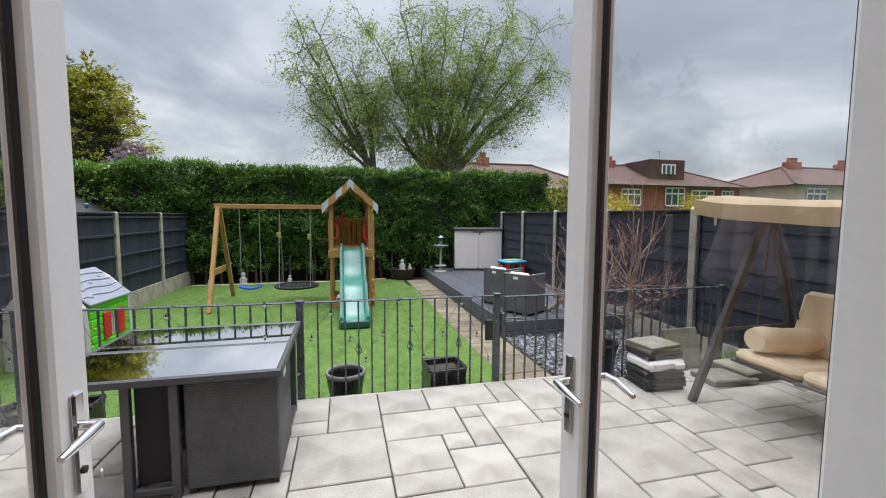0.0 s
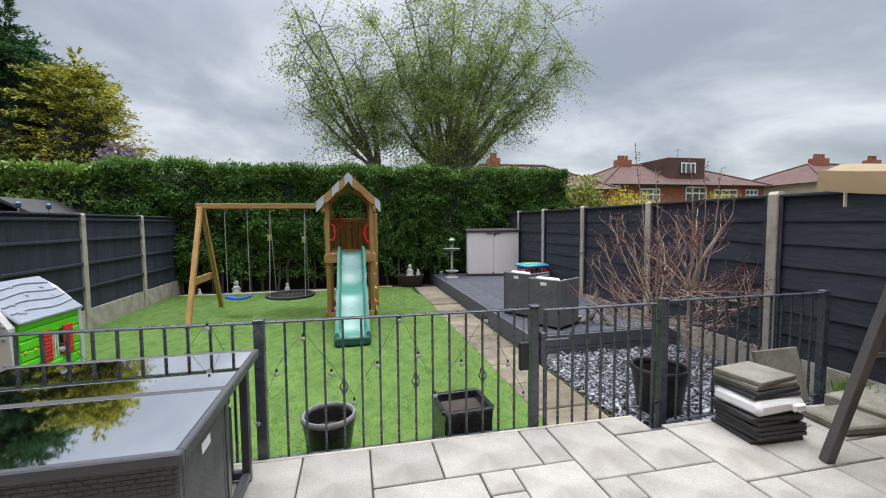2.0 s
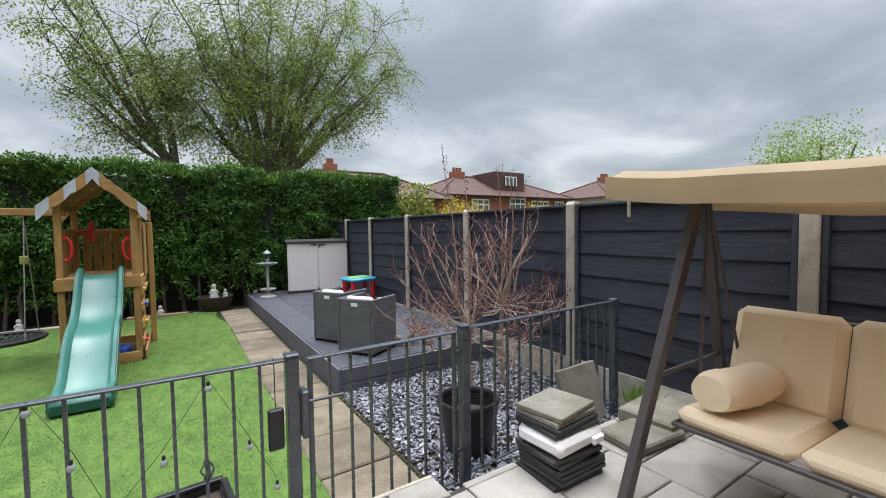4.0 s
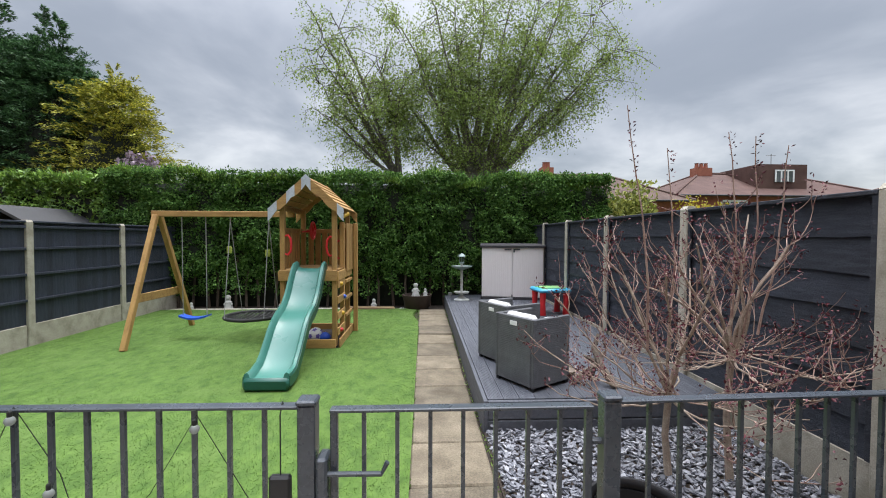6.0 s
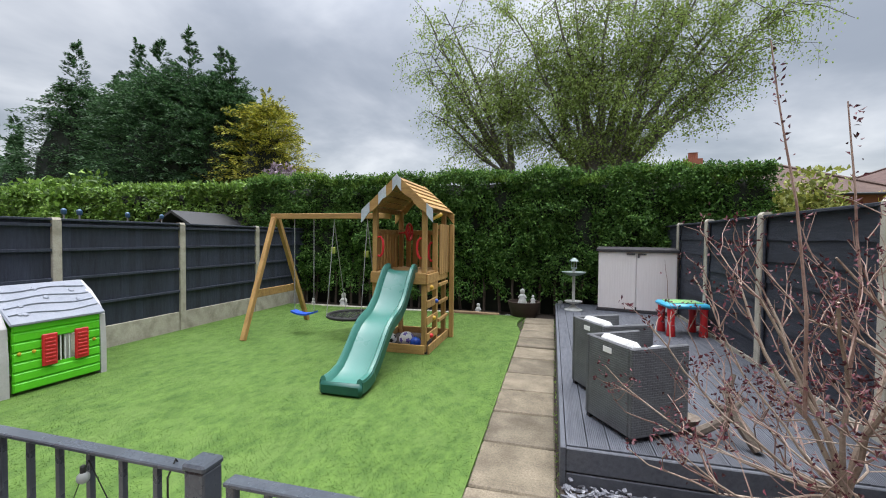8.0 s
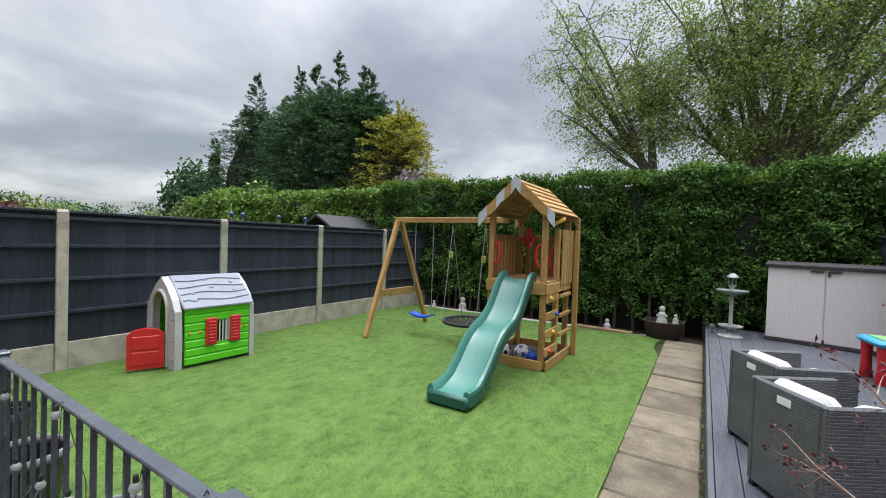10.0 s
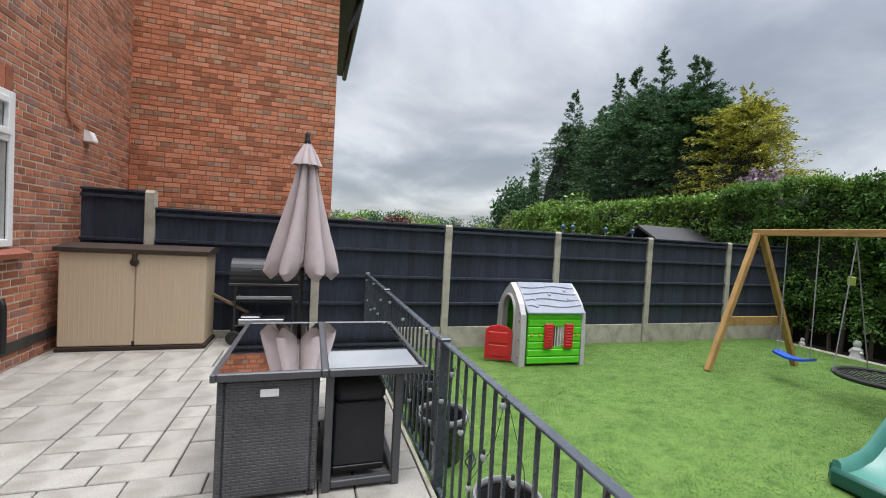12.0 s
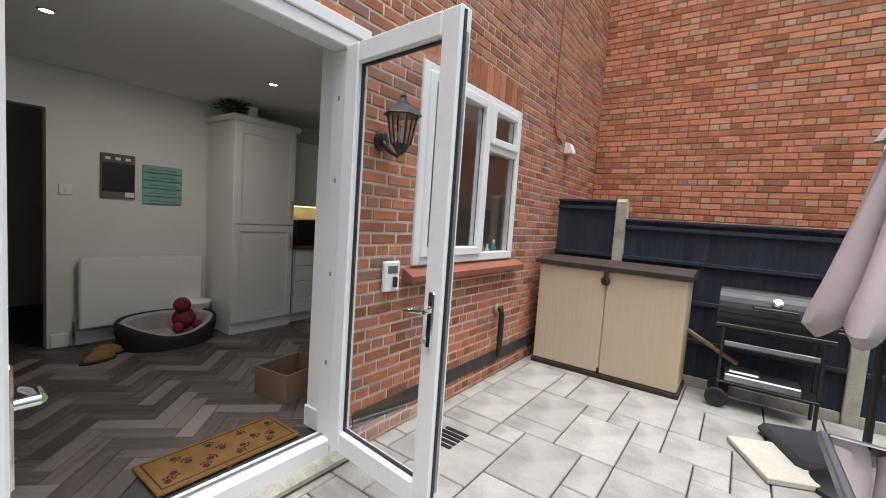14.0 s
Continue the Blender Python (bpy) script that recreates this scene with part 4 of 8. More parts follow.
for a, b, c, e in ((-0.2, -0.16, 0.2, -0.15), (-0.2, 0.15, 0.2, 0.16), (-0.2, -0.15, -0.19, 0.15), (0.19, -0.15, 0.2, 0.15)):
    part("side", G().box(a, b, 0.0, c, e, 0.2, 0.002), M_CARD, cb)
part("bottom", G().box(-0.19, -0.15, 0.0, 0.19, 0.15, 0.01), M_CARD, cb)
M_COIR = material("coir_mat", (0.33, 0.16, 0.035), (0.25, 0.115, 0.025), 0.98, 8, 300, 0.4, 0.6)
M_PRINT = material("mat_print", (0.05, 0.025, 0.012), (0.035, 0.02, 0.01), 0.98, 20, 200, 0.3, 0.4)
dm = thing("door_mat", "brown coir door mat with dark paw prints", "door mat", pose(-0.03, -0.05, F0, 0, 0, 0))
part("pile", G().box(-0.37, -0.2, 0.0, 0.37, 0.12, 0.018, 0.006), M_COIR, dm)
part("border", G().box(-0.345, -0.175, 0.018, 0.345, -0.168, 0.0192).box(-0.345, 0.088, 0.018, 0.345, 0.095, 0.0192).box(-0.345, -0.168, 0.018, -0.338, 0.088, 0.0192).box(0.338, -0.168, 0.018, 0.345, 0.088, 0.0192), M_PRINT, dm, "dark border line")
for k in range(15):
    px, py, a = -0.3 + 0.043 * k, (-0.12, 0.0, 0.05, -0.05)[k % 4], random.uniform(0, 6)
    g = G()
    g.lathe([(0.018, 0.018), (0.017, 0.0195)], 10, (px, py, 0))
    for j in range(4):
        w = a + (j - 1.5) * 0.55
        g.lathe([(0.007, 0.018), (0.0065, 0.0195)], 8, (px + 0.03 * math.cos(w), py + 0.03 * math.sin(w), 0))
    part("paw_print", g, M_PRINT, dm)
pl_ = thing("trailing_ornament", "dark potted trailing plant on top of the cabinet", "plant", pose(-1.1, -2.2, 2.35))
part("pot", G().lathe([(0.05, 0), (0.065, 0.08), (0.06, 0.081)], 14), M_BLACK, pl_)
rl = np.random.default_rng(3)
dd = rl.normal(0, 1, (220, 3)) * (1, 1, 0.6)
part("leaves", scatter_mesh("leaves", np.array([0, 0, 0.09]) + dd * 0.045, dd, rl.normal(0, 1, (220, 3)), rl.uniform(0.04, 0.1, 220), rl.uniform(0.015, 0.03, 220)), M_LEAF_H, pl_)
bx_ = solid("ornament_block", G().box(-0.05, -0.04, 0, 0.05, 0.04, 0.13, 0.006).box(-0.02, 0.0405, 0.04, 0.02, 0.043, 0.09), M_CAB, "small pale ornament block on the cabinet", "ornament", pose(-1.25, -2.15, 2.35))

# ---- railing and gate ----
RY = 3.63


def rail_post(parent, x, y, top, foot=-0.23):
    p = part("post", G().box(-0.03, -0.03, foot, 0.03, 0.03, top - 0.012, 0.004), M_RAIL, parent)
    p.location = (x, y, 0)
    c = part("cap", G().box(-0.034, -0.034, top - 0.012, 0.034, 0.034, top + 0.008, 0.006), M_RAIL, p)
    return p


def rail_bars(parent, x0, y0, z0, x1, y1, z1, gap=0.118, low=-0.03, baskets=()):
    a, b = Vector((x0, y0, z0)), Vector((x1, y1, z1))
    n = max(round((b - a).length / gap), 1)
    part("top_rail", G().beam(a, b, 0.042, 0.012, 0.003), M_RAIL, parent)
    part("bottom_rail", G().beam((x0, y0, low), (x1, y1, low), 0.03, 0.012, 0.003), M_RAIL, parent)
    for k in range(1, n):
        p = a.lerp(b, k / n)
        bar = part("bar", G().box(-0.007, -0.007, low, 0.007, 0.007, p.z - 0.006), M_RAIL, parent)
        bar.location = (p.x, p.y, 0)
        if k in baskets:
            for j in range(4):
                w0 = j * math.pi / 2
                pts = [(0.026 * math.sin(math.pi * s / 6) * math.cos(w0 + s * 0.5), 0.026 * math.sin(math.pi * s / 6) * math.sin(w0 + s * 0.5), 0.33 + 0.018 * s) for s in range(7)]
                part("basket_twist", G().tube(pts, 0.004, 5), M_RAIL, bar)


ra_ = thing("railing", "dark grey painted metal railing with square bars along the patio edge", "railing", pose(0, 0, 0))
for x, y, top in ((-3.6, RY, 0.875), (-2.07, RY, 0.86), (-0.085, RY, 0.845), (1.70, RY, 0.84), (2.743, RY, 0.84), (4.49, 3.77, 0.80)):
    rail_post(ra_, x, y, top)
rail_bars(ra_, -3.57, RY, 0.86, -2.10, RY, 0.845, baskets=(4, 9))
rail_bars(ra_, -2.04, RY, 0.845, -0.115, RY, 0.83, baskets=(4, 8, 12))
rail_bars(ra_, -0.055, RY, 0.83, 1.67, RY, 0.82, baskets=(4, 8, 12))
rail_bars(ra_, 2.773, RY + 0.003, 0.82, 4.46, 3.767, 0.785, low=-0.12)
gt = thing("gate", "dark grey painted metal garden gate standing closed in the railing", "gate", pose(0, 0, 0))
part("stile", G().box(1.775, RY - 0.012, -0.15, 1.80, RY + 0.012, 0.80, 0.003), M_RAIL, gt)
part("stile", G().box(2.655, RY - 0.012, -0.15, 2.68, RY + 0.012, 0.80, 0.003), M_RAIL, gt)
rail_bars(gt, 1.775, RY, 0.806, 2.68, RY, 0.806, low=-0.14, gap=0.112, baskets=(4,))
part("latch_box", G().box(1.735, RY - 0.05, 0.42, 1.772, RY + 0.03, 0.66, 0.008), M_RAIL, gt)
part("latch_bar", G().tube([(1.74, RY - 0.03, 0.6), (1.95, RY - 0.035, 0.6), (1.97, RY - 0.035, 0.64)], 0.009, 8), M_RAIL, gt, "sliding latch bolt")
for z in (0.05, 0.68):
    part("hinge", G().tube([(2.68, RY, z), (2.715, RY, z)], 0.012, 8), M_RAIL, gt)

# string of globe lights wound along the railing
M_BULB = material("clear_bulb", (0.55, 0.58, 0.56), (0.48, 0.51, 0.49), 0.15, 5, 30, 0.03, 0, see=0.65)
M_WIRE = material("black_wire", (0.012, 0.014, 0.012), rough=0.6)
sg = thing("string_lights", "string of clear globe bulbs on black wire wound along the railing", "string lights", pose(0, 0, 0))
pts, bulbs = [], []
x, k = -3.5, 0
rs = random.Random(5)
while x < 1.72:
    z = (0.82, 0.55, 0.30, 0.58)[k % 4] + rs.uniform(-0.06, 0.05)
    pts.append((x, RY - 0.016 + 0.03 * (k % 2), z))
    bulbs.append((x, RY - 0.03, z - 0.02))
    x += rs.uniform(0.11, 0.19)
    k += 1
part("wire", G().tube(pts, 0.0016, 4), M_WIRE, sg)
ball = G().lathe([(0.0155 * math.sin(a), -0.0155 * math.cos(a)) for a in np.linspace(0.1, math.pi - 0.1, 8)], 10).mesh("bulb", True)
ball.materials.append(M_BULB)
cap_me = G().lathe([(0.007, 0.014), (0.007, 0.03), (0.004, 0.034)], 8).mesh("socket")
cap_me.materials.append(M_WIRE)
for p in bulbs:
    b = part("bulb", ball, None, sg)
    b.location = (p[0], p[1], p[2] - 0.02)
    part("socket", cap_me, None, b)

# small battery box of the lights on the railing beside the gate
bb0 = thing("battery_box", "small black battery box hung on the railing by the gate", "battery box", pose(1.615, RY - 0.012, 0.0))
part("case", G().box(-0.036, -0.03, 0.4, 0.036, 0.0, 0.6, 0.008), M_BLACK, bb0)
part("clip", G().tube([(0, -0.012, 0.6), (0, -0.012, 0.8), (0, 0.012, 0.8355), (0, 0.03, 0.8)], 0.0025, 5), M_WIRE, bb0)

# ---- patio furniture ----


def rattan(name, colour):
    m = material(name, colour, tuple(0.7 * c for c in colour), 0.5, 6, 90, 0.15, 0)
    nodes, links = m.node_tree.nodes, m.node_tree.links
    tc = nodes.new("ShaderNodeTexCoord")
    sep = nodes.new("ShaderNodeSeparateXYZ")
    links.new(tc.outputs["Object"], sep.inputs[0])
    add = nodes.new("ShaderNodeMath")
    add.operation = "ADD"
    links.new(sep.outputs[0], add.inputs[0])
    links.new(sep.outputs[1], add.inputs[1])
    comb = nodes.new("ShaderNodeCombineXYZ")
    links.new(add.outputs[0], comb.inputs[0])
    links.new(sep.outputs[2], comb.inputs[1])
    br = nodes.new("ShaderNodeTexBrick")
    br.inputs["Scale"].default_value = 1.0
    br.inputs["Brick Width"].default_value = 0.042
    br.inputs["Row Height"].default_value = 0.017
    br.inputs["Mortar Size"].default_value = 0.0028
    br.inputs["Mortar Smooth"].default_value = 1.0
    br.inputs["Color1"].default_value = br.inputs["Color2"].default_value = (1, 1, 1, 1)
    br.inputs["Mortar"].default_value = (0, 0, 0, 1)
    links.new(comb.outputs[0], br.inputs["Vector"])
    bp = nodes.new("ShaderNodeBump")
    bp.inputs["Strength"].default_value = 0.9
    bp.inputs["Distance"].default_value = 0.004
    links.new(br.outputs["Color"], bp.inputs["Height"])
    b = nodes["Principled BSDF"]
    links.new(bp.outputs[0], b.inputs["Normal"])
    old = b.inputs["Base Color"].links[0].from_socket
    mx = nodes.new("ShaderNodeMixRGB")
    mx.blend_type = "MULTIPLY"
    mx.inputs[0].default_value = 0.32
    links.new(old, mx.inputs[1])
    links.new(br.outputs["Color"], mx.inputs[2])
    links.new(mx.outputs[0], b.inputs["Base Color"])
    return m




def plain_gloss(name, colour, rough):
    """Back painted tempered glass: dark below a mirror like face."""
    m = material(name, colour, colour, 0.1, 1, 1, 0, 0, spec=1.0)
    b = m.node_tree.nodes["Principled BSDF"]
    for k in list(b.inputs["Roughness"].links):
        m.node_tree.links.remove(k)
    b.inputs["Roughness"].default_value = rough
    b.inputs["IOR"].default_value = 5.6
    return m


M_RATTAN = rattan("dark_grey_rattan", (0.085, 0.087, 0.093))
M_RATTAN2 = rattan("mid_grey_rattan", (0.12, 0.123, 0.13))
M_DARKGLASS = plain_gloss("black_tempered_glass", (0.008, 0.008, 0.009), 0.03)
M_DARKFABRIC = material("dark_polyester", (0.022, 0.022, 0.025), (0.03, 0.03, 0.033), 0.85, 9, 200, 0.2, 0.2)
TX0, TX1, TY0, TY1, TZ = -1.30, -0.07, 2.41, 3.54, 0.695
tbl = thing("garden_table", "dark grey rattan garden table with a black two piece glass top", "table", pose(0, 0, 0))
g = G()
mid_y = 2.965
for a, b, c, e in ((TX0, TX1, TY0, TY0 + 0.03), (TX0, TX1, TY1 - 0.03, TY1), (TX0, TX1, mid_y - 0.02, mid_y + 0.02)):
    g.box(a, c, TZ - 0.045, b, e, TZ, 0.006)
for a, b in ((TX0, TX0 + 0.03), (TX1 - 0.03, TX1)):
    g.box(a, TY0 + 0.03, TZ - 0.045, b, mid_y - 0.02, TZ, 0.006)
    g.box(a, mid_y + 0.02, TZ - 0.045, b, TY1 - 0.03, TZ, 0.006)
M_TFRAME = material("grey_painted_aluminium", (0.07, 0.072, 0.078), (0.058, 0.06, 0.066), 0.35, 9, 90, 0.1, 0.05)
part("top_frame", g, M_TFRAME, tbl)
part("glass_top", G().box(TX0 + 0.031, TY0 + 0.031, TZ - 0.012, TX1 - 0.031, mid_y - 0.021, TZ - 0.004), M_DARKGLASS, tbl, "black tempered glass panel")
part("glass_top", G().box(TX0 + 0.031, mid_y + 0.021, TZ - 0.012, TX1 - 0.031, TY1 - 0.031, TZ - 0.004), M_DARKGLASS, tbl, "black tempered glass panel")
for x, y in ((-0.12, mid_y + 0.03), (-0.12, 3.38), (-0.87, TY0 + 0.05), (-0.87, 3.38), (-0.63, TY0 + 0.03)):
    part("leg", G().box(x - 0.022, y - 0.022, 0.0, x + 0.022, y + 0.022, TZ - 0.046, 0.004), M_TFRAME, tbl)
for a, b, c, e in ((-0.85, -0.142, 3.36, 3.4), (-0.85, -0.142, mid_y + 0.01, mid_y + 0.05)):
    part("foot_rail", G().box(a, c, 0.02, b, e, 0.06, 0.004), M_TFRAME, tbl)
part("foot_rail", G().box(-0.14, mid_y + 0.053, 0.02, -0.1, 3.357, 0.06, 0.004), M_TFRAME, tbl)
part("foot_rail", G().box(-0.89, TY0 + 0.073, 0.02, -0.85, 3.357, 0.06, 0.004), M_TFRAME, tbl)
part("foot_rail", G().box(-0.847, TY0 + 0.03, 0.02, -0.654, TY0 + 0.07, 0.06, 0.004), M_TFRAME, tbl)
part("inner_panel", G().box(-0.86, mid_y + 0.052, 0.062, -0.83, 3.357, TZ - 0.05), M_RATTAN, tbl)
part("inner_panel", G().box(-0.847, 2.5, 0.062, -0.655, 2.53, TZ - 0.05), M_DARKFABRIC, tbl)
part("inner_panel", G().box(-0.86, 3.3, 0.062, -0.66, 3.33, TZ - 0.05), M_RATTAN, tbl)


def cube_chair(at, mat, label, cushion, group):
    """A square tub chair of woven rattan: three tall sides, a seat, a low front and a hand hole with a pale tag."""
    c = thing("cube_chair", label, "chair", at, group)
    w, h = 0.5, 0.645
    part("side", G().box(0, 0.004, 0.03, 0.035, w - 0.004, h, 0.008), mat, c)
    part("side", G().box(w - 0.035, 0.004, 0.03, w, w - 0.004, h, 0.008), mat, c)
    part("backrest", G().box(0.036, 0.004, 0.03, w - 0.036, 0.04, h, 0.008), mat, c)
    part("front", G().box(0.036, w - 0.04, 0.03, w - 0.036, w - 0.004, 0.4, 0.008), mat, c)
    part("seat", G().box(0.037, 0.042, 0.32, w - 0.037, w - 0.042, 0.36, 0.006), mat, c)
    for x, y in ((0.03, 0.03), (w - 0.03, 0.03), (0.03, w - 0.03), (w - 0.03, w - 0.03)):
        part("foot", G().box(x - 0.018, y - 0.018, 0.0, x + 0.018, y + 0.018, 0.03), M_BLACK, c)
    part("tag", G().box(w * 0.5 - 0.045, -0.001, h - 0.085, w * 0.5 + 0.045, 0.0035, h - 0.045, 0.001), M_UPVC, c, "pale hand hole plate")
    if cushion:
        part("cushion", G().box(0.05, 0.05, 0.365, w - 0.05, w - 0.05, 0.44, 0.025), cushion, c, "seat cushion", True)
        if cushion is not M_DARKFABRIC:
            part("back_cushion", G().box(0.06, 0.05, 0.441, w - 0.06, 0.17, 0.66, 0.04, m=pose(0, 0.0, 0, 0, 0, 0)), cushion, c, "pale cushion leaning inside", True)
            part("rolled_cover", G().tube([(w - 0.09, 0.2, 0.56), (w - 0.1, 0.3, 0.58), (w - 0.09, 0.42, 0.57)], [0.045, 0.05, 0.045], 10), cushion, c, "rolled pale cover", True)
    return c


GROUP = "grey rattan cube chairs"
cube_chair(pose(-0.09, 2.44, 0, 0, 0, 90), M_RATTAN, "dark grey woven rattan cube chair tucked under the garden table", M_DARKFABRIC, GROUP)
st_ = thing("footstool", "dark rattan footstool stowed under the garden table", "footstool", pose(-0.45, 3.19, 0))
part("frame", G().box(-0.2, -0.16, 0.062, 0.28, 0.13, 0.1, 0.004), M_BLACK, st_)
part("body", G().box(-0.2, -0.16, 0.101, 0.28, 0.13, 0.46, 0.01), M_DARKFABRIC, st_)
part("pad", G().box(-0.2, -0.16, 0.461, 0.28, 0.13, 0.56, 0.03), M_DARKFABRIC, st_, smooth=True)

# closed parasol
M_PARA = material("mauve_canvas", (0.43, 0.36, 0.355), (0.36, 0.295, 0.295), 0.9, 3, 220, 0.1, 0.15, stain=(0.5, 0.44, 0.42, 0.4), stain_scale=3)
ps = thing("parasol", "closed mauve canvas parasol on a dark pole", "parasol", pose(-2.37, 2.78, 0))
part("pole", G().tube([(0, 0, 0.1), (0, 0, 2.36)], 0.021, 12), M_BLACK, ps, smooth=True)
part("finial", G().lathe([(0.02, 2.3), (0.035, 2.33), (0.03, 2.37), (0.022, 2.39), (0.028, 2.42), (0.012, 2.45)], 12), M_BLACK, ps, smooth=True)
part("base", G().lathe([(0.26, 0), (0.26, 0.03), (0.2, 0.06), (0.05, 0.09), (0.03, 0.2), (0.028, 0.28)], 28), M_BLACK, ps, smooth=True)
part("crank", G().tube([(0.0, 0.02, 0.78), (0.0, 0.07, 0.78), (0.0, 0.075, 0.72)], 0.01, 8), M_BLACK, ps)


def pleated(z_r, folds, depth, n=96, seed=1):
    rows, r0 = [], random.Random(seed)
    ph = [r0.uniform(-0.25, 0.25) for _ in range(folds + 1)]
    for z, r in z_r:
        row = []
        for j in range(n):
            w = 2 * math.pi * j / n
            k = (w / (2 * math.pi) * folds) % 1.0
            fold = abs(math.sin(math.pi * k + ph[int(w / (2 * math.pi) * folds)]))
            rr = r * (1 - depth + depth * fold ** 0.7) + 0.01 * noise.noise((3 * math.cos(w), 3 * math.sin(w), z * 3))
            row.append((rr * math.cos(w + 0.25 * (z - 1)), rr * math.sin(w + 0.25 * (z - 1)), z - 0.13 * (fold - 0.5) * max(0.0, (1.3 - z) / 0.24)))
        rows.append(row)
    g = G()
    vs = [p for r in rows for p in r]
    fs = [(i * n + j, i * n + (j + 1) % n, (i + 1) * n + (j + 1) % n, (i + 1) * n + j) for i in range(len(rows) - 1) for j in range(n)]
    return g.add(vs, fs)


canopy = part("canopy", pleated([(1.0, 0.31), (1.06, 0.385), (1.14, 0.365), (1.25, 0.325), (1.4, 0.275), (1.65, 0.205), (1.9, 0.145), (2.1, 0.1), (2.28, 0.05)], 7, 0.58), M_PARA, ps, smooth=True)
part("vent_flap", pleated([(2.1, 0.155), (2.2, 0.11), (2.3, 0.05), (2.34, 0.026)], 8, 0.3, seed=2), M_PARA, canopy, smooth=True)

# beige storage box
M_BEIGE = material("beige_resin", (0.56, 0.445, 0.305), (0.52, 0.41, 0.28), 0.6, 2, 60, 0.06, 0.1, stretch=(14, 14, 1.2))
M_BROWN = material("brown_resin", (0.055, 0.04, 0.032), (0.045, 0.032, 0.026), 0.85, 4, 90, 0.12, 0.12, spec=0.15)


def storage_box(at, w, d, h, body, lid, label, bar=False):
    """A resin garden store: front along +x of its own frame facing -y, two doors, a sloping lid."""
    s = thing("storage_box", label, "storage box", at)
    part("plinth", G().box(-0.01, -0.01, 0, w + 0.01, d, 0.05, 0.008), lid, s)
    part("body", G().box(0.01, 0.02, 0.051, w - 0.01, d, h - 0.05, 0.01), body, s)
    for k in range(2):
        a, b = (0.012, w / 2 - 0.004) if k == 0 else (w / 2 + 0.004, w - 0.012)
        dr = part("door", G().box(a, -0.004, 0.055, b, 0.019, h - 0.055, 0.01), body, s)
        rib = G().box(0, -0.0065, 0.12, 0.012, -0.0035, h - 0.13, 0.001).mesh("rib")
        for q in range(int((b - a - 0.1) / 0.044)):
            part("rib", rib, body, dr).location = (a + 0.05 + 0.044 * q, 0, 0)
    g = G().prism([(-0.04, h - 0.05), (-0.04, h - 0.01), (d * 0.5, h + 0.035), (d, h + 0.02), (d, h - 0.05)], "x", -0.025, w + 0.025)
    lid_ = part("lid", g, lid, s, "dark textured lid")
    if bar:
        for k in (-1, 1):
            part("pull_handle", G().box(w / 2 + k * 0.02, -0.03, h - 0.105, w / 2 + k * 0.17, -0.0045, h - 0.08, 0.006), lid, s, "dark pull handle")
        part("padlock", G().box(w / 2 + 0.02, -0.028, h - 0.16, w / 2 + 0.055, -0.006, h - 0.106, 0.006), lid, s, "small dark padlock")
    else:
        part("latch", G().box(w / 2 - 0.022, -0.05, h - 0.15, w / 2 + 0.022, -0.005, h - 0.045, 0.012).lathe([(0.04, 0), (0.045, 0.02), (0.02, 0.03)], 14, m=Matrix.Translation((w / 2, -0.012, h - 0.15)) @ pose(0, 0, 0, 90, 0, 0)), lid, s, "dark latch")
    part("bottom_catch", G().box(w / 2 - 0.014, -0.012, 0.055, w / 2 + 0.014, -0.0042, 0.11, 0.004), lid, s)
    return s


storage_box(pose(-3.14, 0.33, 0, 0, 0, 90), 1.40, 0.49, 1.13, M_BEIGE, M_BROWN, "beige resin garden storage box with a brown lid and two doors")

# barrel barbecue
M_IRON = material("matt_black_iron", (0.016, 0.016, 0.017), (0.022, 0.022, 0.023), 0.5, 8, 120, 0.15, 0.1)
bq = thing("barbecue", "black barrel barbecue on a wheeled frame with a lower shelf", "barbecue", pose(-3.42, 1.95, 0))
half = [(0.17 * math.cos(a), 0.17 * math.sin(a)) for a in np.linspace(math.pi, 2 * math.pi, 14)]
part("firebox", G().prism([(x, z + 0.84) for x, z in half], "y", 0.0, 0.78), M_IRON, bq)
part("lid", G().prism([(0.172 * math.cos(a), 0.845 + 0.2 * math.sin(a)) for a in np.linspace(0, math.pi, 14)], "y", 0.004, 0.776), M_IRON, bq)
part("lid_handle", G().tube([(0.15, 0.25, 0.93), (0.2, 0.25, 0.92), (0.2, 0.53, 0.92), (0.15, 0.53, 0.93)], 0.01, 8), M_BLACK, bq)
part("thermometer", G().lathe([(0.035, 0), (0.035, 0.012), (0.02, 0.016)], 16, m=Matrix.Translation((0.137, 0.4, 0.97)) @ pose(0, 0, 0, 0, 62, 0)), M_CHROME, bq, "round chrome thermometer")
part("front_rail", G().box(0.18, 0.0, 0.72, 0.2, 0.78, 0.75, 0.004), M_IRON, bq)
part("side_handle", G().tube([(0.1, 0.78, 0.8), (0.1, 0.86, 0.8), (-0.1, 0.86, 0.8), (-0.1, 0.78, 0.8)], 0.012, 8), M_IRON, bq)
for x in (-0.13, 0.13):
    for y in (0.06, 0.72):
        part("leg", G().beam((x, y, 0.06 if y < 0.3 else 0.0), (x, y, 0.72), 0.025, 0.025), M_IRON, bq)
part("shelf", G().box(-0.15, 0.05, 0.22, 0.15, 0.73, 0.235, 0.003), M_IRON, bq)
part("cross_bar", G().box(0.12, 0.075, 0.55, 0.14, 0.705, 0.59, 0.003), M_STEEL, bq, "pale metal rail")
